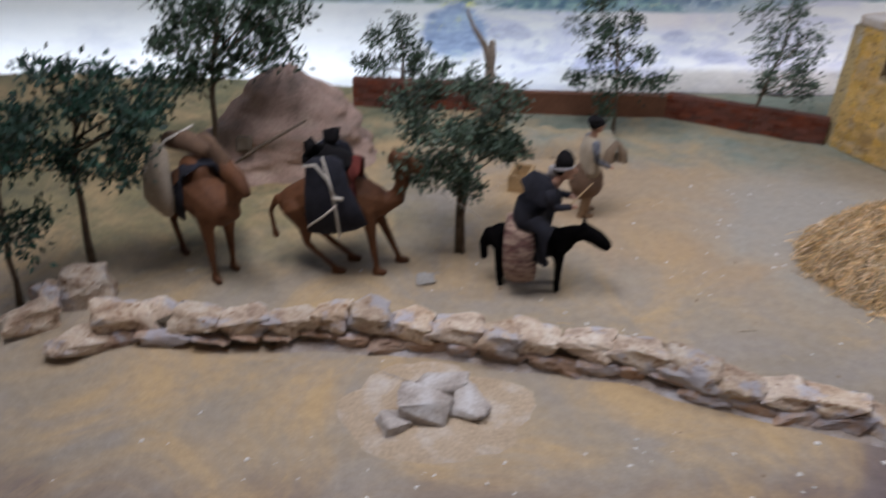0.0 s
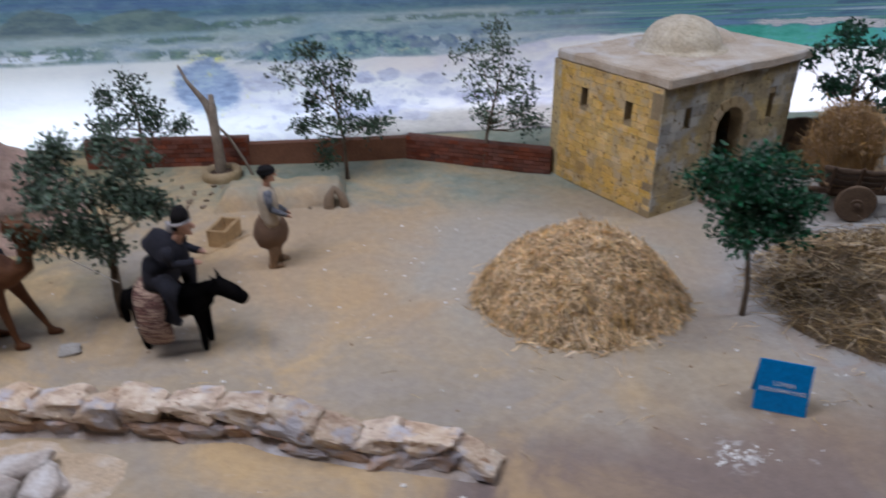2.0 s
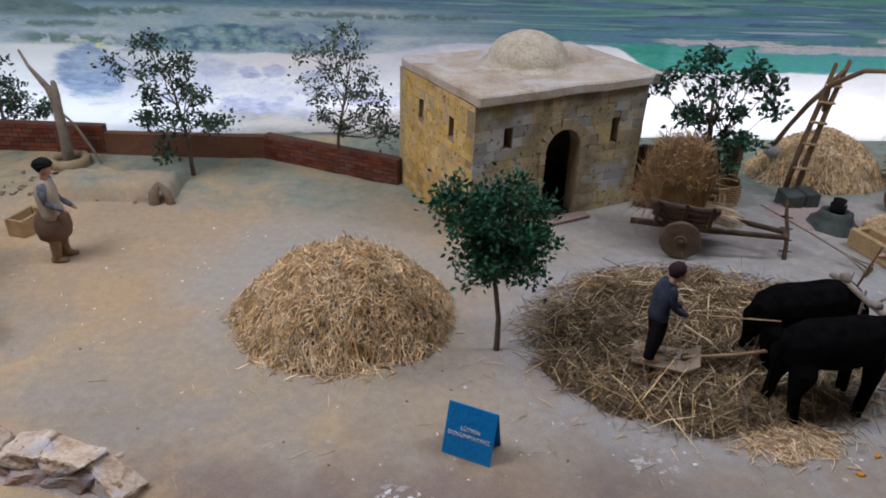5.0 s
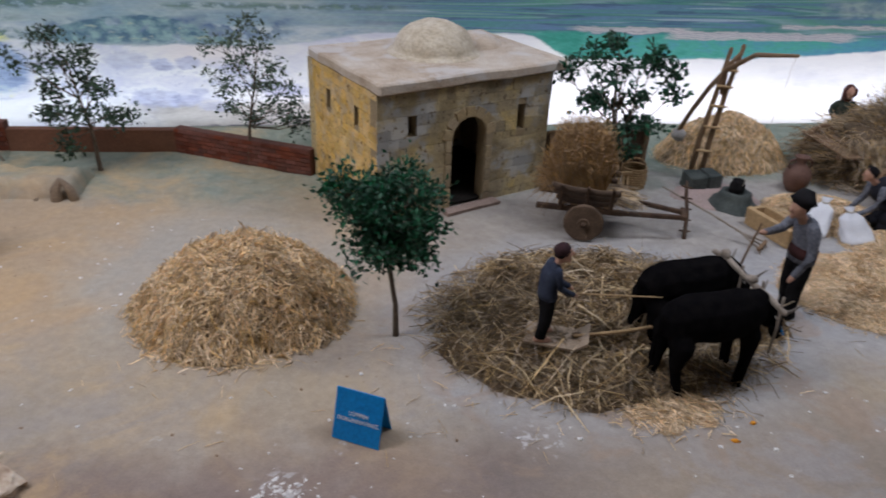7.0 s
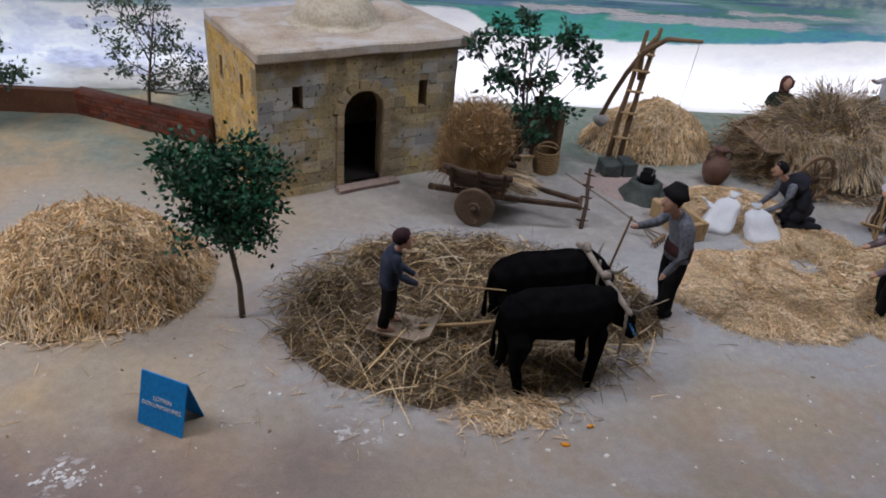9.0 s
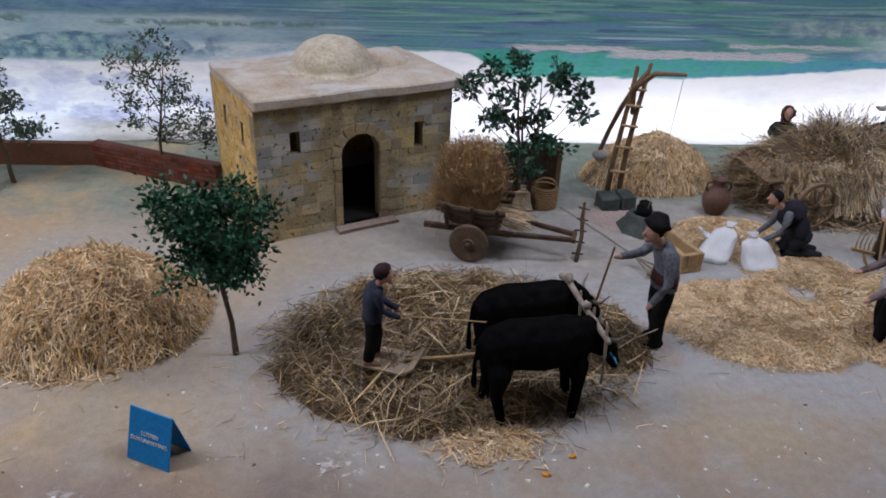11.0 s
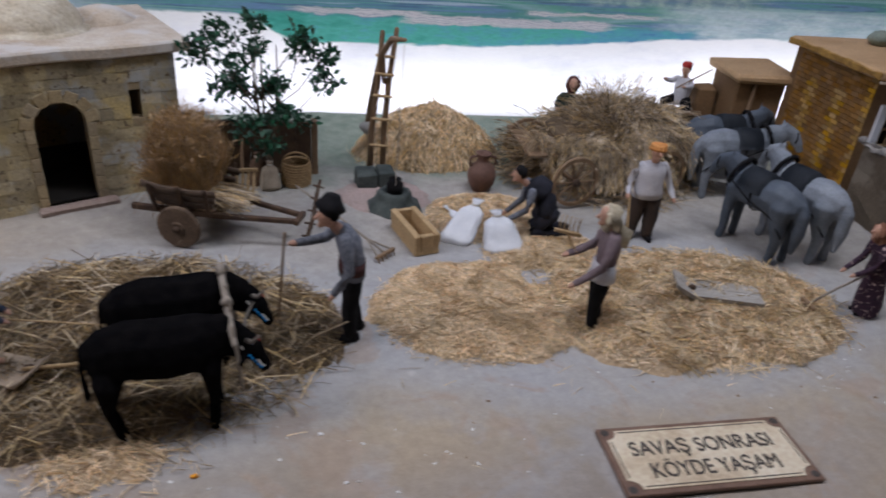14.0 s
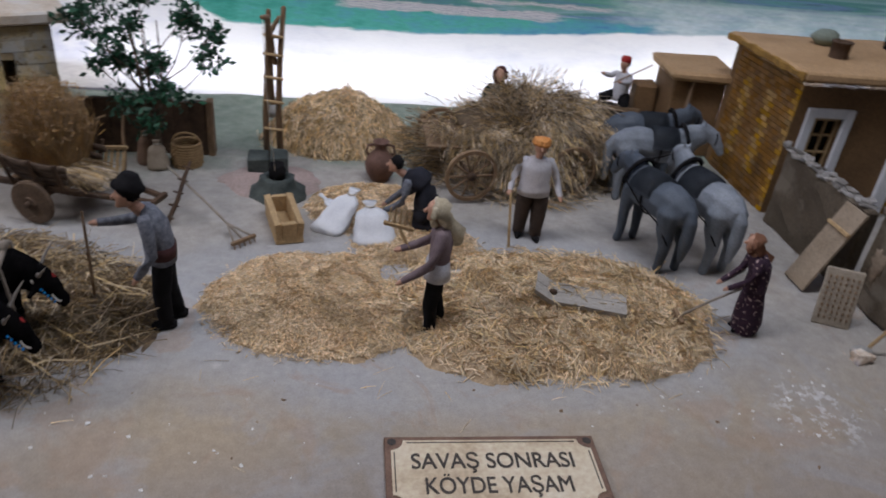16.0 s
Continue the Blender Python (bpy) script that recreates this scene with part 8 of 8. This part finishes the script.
def yard_walls():
    root = thing("yard_wall", (3.034, 1.10, 0.0), "grey mud yard wall with a rubble coping", "wall")
    bm = bmesh.new()
    box(bm, (0.024, 0.285, 0.17), pose(0.012, 0.1425, 0.083), 0.004)
    bmesh.ops.subdivide_edges(bm, edges=bm.edges[:], cuts=5, use_grid_fill=True)
    for v in bm.verts:
        v.co += Vector((0.006, 0.003, 0.004)) * noise.noise(v.co * 22)
    part("body", bm, M_MUDG, root, smooth=False)
    k = 0
    y = 0.008
    while y < 0.285:
        s = random.uniform(0.016, 0.030)
        me = COPING[k % 6]
        piece("stone", me, root, pose(0.012 + random.uniform(-0.004, 0.004), y + s / 2, 0.170, random.uniform(-15, 15), random.uniform(-15, 15), random.uniform(0, 360)), (0.028, s * 1.2, 0.007))
        if k % 2 == 0:
            piece("stone", me, root, pose(0.012 + random.uniform(-0.008, 0.008), y + s / 2 + 0.006, 0.177, random.uniform(-20, 20), random.uniform(-20, 20), random.uniform(0, 360)), (0.018, s * 0.9, 0.006))
        y += s * 0.8
        k += 1
    root = thing("yard_wall", (3.040, 0.62, 0.0), "taller patched grey mud wall beside the yard", "wall")
    bm = bmesh.new()
    box(bm, (0.05, 0.46, 0.215), pose(0.025, 0.23, 0.1055), 0.010)
    bmesh.ops.subdivide_edges(bm, edges=bm.edges[:], cuts=6, use_grid_fill=True)
    for v in bm.verts:
        v.co += Vector((0.008, 0.005, 0.008)) * noise.noise(v.co * 16)
    part("body", bm, M_MUDG, root)
    for yy, zz, sy, sz in ((0.40, 0.19, 0.05, 0.03), (0.30, 0.12, 0.03, 0.025), (0.42, 0.09, 0.018, 0.03)):
        bm = bmesh.new()
        blob(bm, (0.0, yy, zz), (0.004, sy, sz), rough=0.7, seed=yy * 20, sub=3, freq=3.0)
        part("patch", bm, M_MUD, root, "paler plaster patch")


yard_walls()

# dark board fence behind the trees at the house
fence = thing("board_fence", (1.52, 1.63, 0.0), "dark brown board fence with a lighter, lit-toned end post", "fence")
for k in range(8):
    bm = bmesh.new()
    box(bm, (0.0338, 0.012, 0.125 + 0.004 * (k % 3)), pose(0.017 + 0.034 * k, 0, 0.0605), 0.001, jitter=0.0008)
    part("board", bm, M_WOODD, fence)
# lighter wood stands for the light falling on the panel's end
bm = bmesh.new()
box(bm, (0.014, 0.03, 0.13), pose(0.280, 0.004, 0.063), 0.002)
part("post", bm, M_WOOD, fence, "end post in wood lighter than the boards, as if lit")


# ---- signs ----
def letters(text, size, mat, parent, m, name="lettering", label="", bold=0.022):
    """Raised lettering from the built-in font, as a mesh."""
    cu = bpy.data.curves.new(name, "FONT")
    cu.body, cu.size, cu.extrude, cu.align_x, cu.align_y, cu.offset = text, 1.0, 0.0004 / size, "CENTER", "CENTER", 0.0
    tmp = new("text_source", cu)
    me = bpy.data.meshes.new_from_object(tmp.evaluated_get(bpy.context.evaluated_depsgraph_get()))
    bpy.data.objects.remove(tmp)
    bpy.data.curves.remove(cu)
    bm = bmesh.new()
    bm.from_mesh(me)
    twin = bmesh.ops.duplicate(bm, geom=bm.verts[:] + bm.edges[:] + bm.faces[:])
    bmesh.ops.translate(bm, vec=(bold, bold * 0.5, 0.002), verts=[v for v in twin["geom"] if isinstance(v, bmesh.types.BMVert)])
    bm.to_mesh(me)
    bm.free()
    me.materials.clear()
    me.materials.append(mat)
    ob = new(name, me)
    ob.parent = parent
    ob.matrix_local = m @ Matrix.Diagonal((size, size, size, 1))
    if label:
        ob["label"] = label
    return ob


def tent_card():
    turn = math.degrees(math.atan2(0.710 - 0.742, 1.075 - 1.012))
    root = thing("tent_card", (1.0435, 0.726, hill(1.04, 0.73)), "folded bright blue card with white printing", "sign", turn=turn)
    w, h, back = 0.071, 0.074, 0.045
    lean = math.degrees(math.atan2(back / 2, h))
    for s in (-1, 1):
        bm = bmesh.new()
        m = pose(0, 0 if s < 0 else back, 0.0005, -lean if s < 0 else lean, 0, 0)
        box(bm, (w, 0.0016, h / math.cos(math.radians(lean))), m @ pose(0, 0, h / math.cos(math.radians(lean)) / 2), 0.0005)
        leaf = part("leaf", bm, M_BLUE, root)
        if s < 0:
            letters("LÜTFEN", 0.0080, M_WHITE, leaf, m @ pose(0.001, -0.0014, h * 0.58, 90, 0, 0), label="white printing", bold=0.004)
            letters("DOKUNMAYINIZ.", 0.0080, M_WHITE, leaf, m @ pose(0.001, -0.0014, h * 0.45, 90, 0, 0), label="white printing", bold=0.004)


tent_card()


def plaque():
    root = thing("plaque", (2.2915, 0.6695, hill(2.3, 0.68)), "cream title plaque in a brown frame lying on the ground", "sign", turn=-0.8)
    w, h = 0.279, 0.119
    bm = bmesh.new()
    box(bm, (w, h, 0.006), pose(0, 0, 0.004), 0.001)
    part("board", bm, M_FRAME, root)
    bm = bmesh.new()
    c = 0.016
    pts = []
    for cx, cy, a0 in ((w / 2 - 0.008, h / 2 - 0.008, 270), (-w / 2 + 0.008, h / 2 - 0.008, 0), (-w / 2 + 0.008, -h / 2 + 0.008, 90), (w / 2 - 0.008, -h / 2 + 0.008, 180)):
        pts += [(cx + c * math.cos(math.radians(a0 - 90 * k / 5)), cy + c * math.sin(math.radians(a0 - 90 * k / 5))) for k in range(6)]
    prism(bm, pts, 0.0010, Matrix(((1, 0, 0, 0), (0, 0, 1, 0), (0, 1, 0, 0.0072), (0, 0, 0, 1))))
    part("panel", bm, M_CREAM, root, "aged cream panel")
    for s in (-1, 1):
        bm = bmesh.new()
        box(bm, (w - 0.056, 0.0014, 0.0006), pose(0, s * (h / 2 - 0.012), 0.0085))
        part("border_line", bm, M_INK, root)
        bm = bmesh.new()
        box(bm, (0.0014, h - 0.056, 0.0006), pose(s * (w / 2 - 0.012), 0, 0.0085))
        part("border_line", bm, M_INK, root)
        for t in (-1, 1):
            bm = bmesh.new()
            lathe(bm, [(0.0005, 0.0076), (0.0045, 0.0078), (0.006, 0.0074)], 12, pose(s * (w / 2 - 0.0095), t * (h / 2 - 0.0095), 0))
            part("corner_boss", bm, M_INK, root)
    letters("SAVAŞ SONRASI", 0.0335, M_INK, root, pose(-0.002, 0.0145, 0.0086) @ Matrix.Diagonal((0.86, 1.06, 1, 1)), label="dark brown capital lettering")
    letters("KÖYDE YAŞAM", 0.0335, M_INK, root, pose(0.000, -0.0245, 0.0086) @ Matrix.Diagonal((0.80, 1.06, 1, 1)), label="dark brown capital lettering")


plaque()


# ---- litter on the ground ----
def litter(name, count, size, mat, label, spots, seed, flat=0.35):
    rng = np.random.default_rng(seed)
    bm = bmesh.new()
    for i in range(count):
        cx, cy, sx, sy = spots[i % len(spots)]
        x, y = cx + rng.normal() * sx, min(2.0, max(0.45, cy + rng.normal() * sy))
        s = size * rng.uniform(0.4, 1.5)
        m = pose(x, y, hill(x, y) + s * flat * 0.3, rng.uniform(-20, 20), rng.uniform(-20, 20), rng.uniform(0, 360)) @ Matrix.Diagonal((s, s * rng.uniform(0.4, 1), s * flat, 1))
        r = bmesh.ops.create_cube(bm, size=1.0, matrix=m)
        for v in r["verts"]:
            v.co += Vector((rng.normal(), rng.normal(), 0)) * s * 0.18
    return tagged(part(name, bm, mat), label, "litter", kind="stuff")


litter("plaster_chips", 330, 0.0036, M_CHIP, "small white plaster chips strewn over the ground", [(0.4, 1.0, 0.3, 0.2), (1.2, 0.78, 0.25, 0.08), (1.9, 0.72, 0.3, 0.06), (2.75, 0.80, 0.12, 0.06), (0.945, 0.655, 0.026, 0.010), (0.5, 1.3, 0.3, 0.2), (0.0, 0.62, 0.4, 0.05)], 51)
litter("pebbles", 70, 0.0075, M_MUD, "small earthy pebbles below the ring planter", [(0.09, 1.64, 0.07, 0.05), (0.30, 1.60, 0.05, 0.03)], 57, 0.6)
litter("dark_crumbs", 60, 0.0034, M_WOOD, "dark crumbs and bark bits on the ground", [(1.2, 0.85, 0.2, 0.08), (0.5, 1.1, 0.4, 0.25), (2.2, 0.8, 0.4, 0.06)], 52)
RNG2 = np.random.default_rng(53)
for px_, py_ in ((1.624, 0.713), (1.579, 0.680)):
    bm = bmesh.new()
    blob(bm, (0, 0, 0), (0.007, 0.004, 0.0018), rough=0.4, seed=px_ * 40, sub=1)
    tagged(part("petal", bm, M_PETAL), "small orange petal lying on the ground", "petal", "orange petals").matrix_world = pose(px_, py_, hill(px_, py_) + 0.0015, 5, 8, px_ * 900)
sa, sb, sr, sbend = [], [], [], []
for i in range(150):
    cx, cy, sx, sy = ((1.45, 0.75, 0.16, 0.03), (0.85, 0.92, 0.15, 0.03), (2.3, 0.86, 0.3, 0.04), (1.16, 0.95, 0.05, 0.1), (0.7, 0.85, 0.4, 0.1))[i % 5]
    x, y, t = cx + RNG2.normal() * sx, cy + RNG2.normal() * sy, RNG2.uniform(0, 6.28)
    ln = RNG2.uniform(0.01, 0.035)
    z = hill(x, y) + 0.0015
    sa.append((x, y, z)), sb.append((x + math.cos(t) * ln, y + math.sin(t) * ln, z + 0.001)), sr.append(0.0005), sbend.append((0, 0, 0.001))
stalks("stray_straw", (sa, sb, sr, sbend), M_STRAW, "stray straws scattered on the bare ground", "straw")


# ---- pieces of walls ----
STONE_PATH = [(-0.545, 0.818), (-0.500, 0.868), (-0.457, 0.882), (-0.336, 0.866), (-0.244, 0.872), (-0.114, 0.870), (0.0, 0.860), (0.078, 0.842), (0.19, 0.822), (0.296, 0.800), (0.385, 0.752), (0.46, 0.728), (0.540, 0.708), (0.600, 0.682)]


def rubble_wall():
    """Curved dry wall: a foot course of flat reddish stones under larger pale slabs."""
    rng = random.Random(5)
    root = thing("stone_wall", (0.0, 0.0, 0.0), "low curved wall of pale rough stones", "wall")
    pts = [Vector((x, y, 0)) for x, y in STONE_PATH]
    core = bmesh.new()
    for p, q in zip(pts[1:-1], pts[2:-1]):
        beam(core, p + Vector((0, 0.004, 0.016)), q + Vector((0, 0.004, 0.016)), 0.030, 0.040, 0.002)
    part("mortar", core, M_MUDG, root, "dark earth core")
    # mortar smeared along the foot
    bm = bmesh.new()
    sm = []
    for i in range(4, len(pts) - 1):
        for k in range(8):
            p = pts[i].lerp(pts[i + 1], k / 8)
            w = 0.034 + 0.014 * noise.noise(Vector((p.x * 14, 2, 0)))
            h = 0.008 + 0.006 * noise.noise(Vector((p.x * 20, 5, 0)))
            sm.append([bm.verts.new((p.x, p.y - w, hill(p.x, p.y) - 0.002)), bm.verts.new((p.x, p.y - w * 0.72, hill(p.x, p.y) + h * 0.55)), bm.verts.new((p.x, p.y, hill(p.x, p.y) + h * 1.6)), bm.verts.new((p.x, p.y + w * 0.9, hill(p.x, p.y) - 0.002))])
    for a, b in zip(sm, sm[1:]):
        for k in range(3):
            bm.faces.new((a[k], b[k], b[k + 1], a[k + 1]))
    part("mortar_foot", bm, M_LIME, root, "smeared bluish mortar", smooth=True)
    runs = [(pts[i + 1] - pts[i]).length for i in range(len(pts) - 1)]

    def along(d):
        i = 0
        while i < len(runs) - 1 and d > runs[i]:
            d -= runs[i]
            i += 1
        way = pts[i + 1] - pts[i]
        return pts[i] + way * min(1.0, d / runs[i]), math.degrees(math.atan2(way.y, way.x))

    # a leaning slab at the far end
    piece("stone", STONES[2], root, pose(-0.530, 0.836, 0.016, 6, 10, 42), (0.092, 0.050, 0.026))
    for z0, shortest, longest, tall, meshes, start, stop in ((0.012, 0.045, 0.085, 0.026, FOOT_STONES, 0.055, 1.16), (0.036, 0.048, 0.084, 0.034, STONES, 0.045, 1.17)):
        d = start
        while d < stop:
            ln = rng.uniform(shortest, longest)
            p, turn = along(d + ln / 2)
            hh = tall * rng.uniform(0.85, 1.2)
            low = 0.010 if z0 > 0.03 and d > 0.95 else 0.0
            rise = 0.008 if z0 > 0.03 and 0.36 < d < 0.46 else 0.0
            m = pose(p.x, p.y + rng.uniform(-0.005, 0.005) + (0.004 if z0 > 0.03 else 0.0), hill(p.x, p.y) + z0 - low + rise, rng.uniform(-5, 5), rng.uniform(-5, 5), turn + rng.uniform(-7, 7))
            piece("stone", meshes[rng.randrange(len(meshes))], root, m, (ln * 1.08, rng.uniform(0.050, 0.062), hh))
            d += ln * 0.93
    # the pointed stone that ends it
    piece("stone", STONES[5], root, pose(0.585, 0.690, 0.014, 4, 14, -28), (0.090, 0.046, 0.036))
    return root


rubble_wall()


def ashlar(parent, length, height, holes, arch, mat, along, seed, course=0.0245):
    """Courses of worn blocks, 2 to 4 mm proud of the wall."""
    rng = random.Random(seed)
    me = unit_block(mat, "stone_block", 0.06)
    z, k = 0.0, 0
    while z < height - 0.006:
        ch = min(course * rng.uniform(0.75, 1.22), height - z)
        gaps = [(a, b) for a, b, z0, z1 in holes if z + ch > z0 + 0.002 and z < z1 - 0.002]
        if arch:
            a, b, spring = arch
            r = (b - a) / 2
            if z < spring:
                gaps.append((a, b))
            elif z < spring + r:
                half = math.sqrt(max(0.0, r * r - (z - spring) ** 2))
                gaps.append(((a + b) / 2 - half, (a + b) / 2 + half))
        for p, q in spans(0.0, length, gaps):
            x = p
            while x < q - 0.002:
                ln = rng.uniform(0.75, 2.1) * course
                if q - (x + ln) < 0.018:
                    ln = q - x
                proud = rng.uniform(0.0006, 0.0026)
                m = along @ pose(x + ln / 2, -proud / 2 + 0.002, z + ch / 2, 0, rng.uniform(-0.8, 0.8), 0)
                piece("stone_block", me, parent, m, (ln - rng.uniform(-0.0003, 0.0009), proud + 0.004, ch - rng.uniform(-0.0003, 0.0009)))
                x += ln
        z += ch
        k += 1


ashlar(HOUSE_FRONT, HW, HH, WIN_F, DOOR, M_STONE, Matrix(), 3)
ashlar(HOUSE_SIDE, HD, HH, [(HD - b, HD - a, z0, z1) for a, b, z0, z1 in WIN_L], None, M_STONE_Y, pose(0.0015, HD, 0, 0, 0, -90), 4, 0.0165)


def arch_stones():
    """Voussoirs round the door head and plain jambs."""
    me = unit_block(M_ARCH, "arch_block", 0.06)
    cx, cz = (DOOR[0] + DOOR[1]) / 2, DOOR[2]
    for k in range(7):
        a = math.pi * (k + 0.5) / 7
        r = DR + 0.012
        piece("stone_block", me, HOUSE_FRONT, pose(cx + r * math.cos(a), -0.001, cz + r * math.sin(a), 0, 90 - math.degrees(a), 0), (0.0225, 0.008, 0.024))
    for s in (-1, 1):
        for j in range(6):
            piece("stone_block", me, HOUSE_FRONT, pose(cx + s * (DR + 0.0085), -0.001, 0.014 + 0.0285 * j), (0.016, 0.008, 0.027))


arch_stones()


def brick_courses(parent, length, height, mat, along, bl, bh, seed, depth=0.005, skip=None, mat2=None, where=None):
    rng = random.Random(seed)
    me = unit_block(mat, "brick", 0.05)
    me2 = unit_block(mat2, "brick", 0.05) if mat2 else me
    rows = max(1, round(height / bh))
    bh = height / rows
    for r in range(rows):
        x = -bl / 2 if r % 2 else 0.0
        while x < length:
            a, b = max(0.0, x), min(length, x + bl)
            if b - a > bl * 0.25:
                c = ((a + b) / 2, (r + 0.5) * bh)
                m = along @ pose(c[0], -0.0006 + rng.uniform(-0.0008, 0.0008), c[1], 0, rng.uniform(-1.2, 1.2), rng.uniform(-1.5, 1.5))
                piece("brick", me2 if where and where(*c) else me, parent, m, (b - a - 0.0014, depth, bh - 0.0014))
            x += bl


for run in list(LOW_WALL.children):
    if run.data.materials[0] == M_RUSTW:
        continue
    size = run.data.vertices
    xs = [v.co.x for v in size]
    zs = [v.co.z for v in size]
    brick_courses(run, max(xs), max(zs) - 0.001, M_BRICK, pose(0, -0.0125, 0), 0.027, 0.0118, 7)


brick_courses(FARM_WEST, 0.275, 0.31, M_OCHREB, pose(0.0, 0.275, 0, 0, 0, -90), 0.023, 0.0115, 9, where=lambda x, z: 0.06 < z < 0.255 and (0.055 < x < 0.085 or 0.155 < x < 0.185) or x > 0.262, mat2=M_YELLOWB)
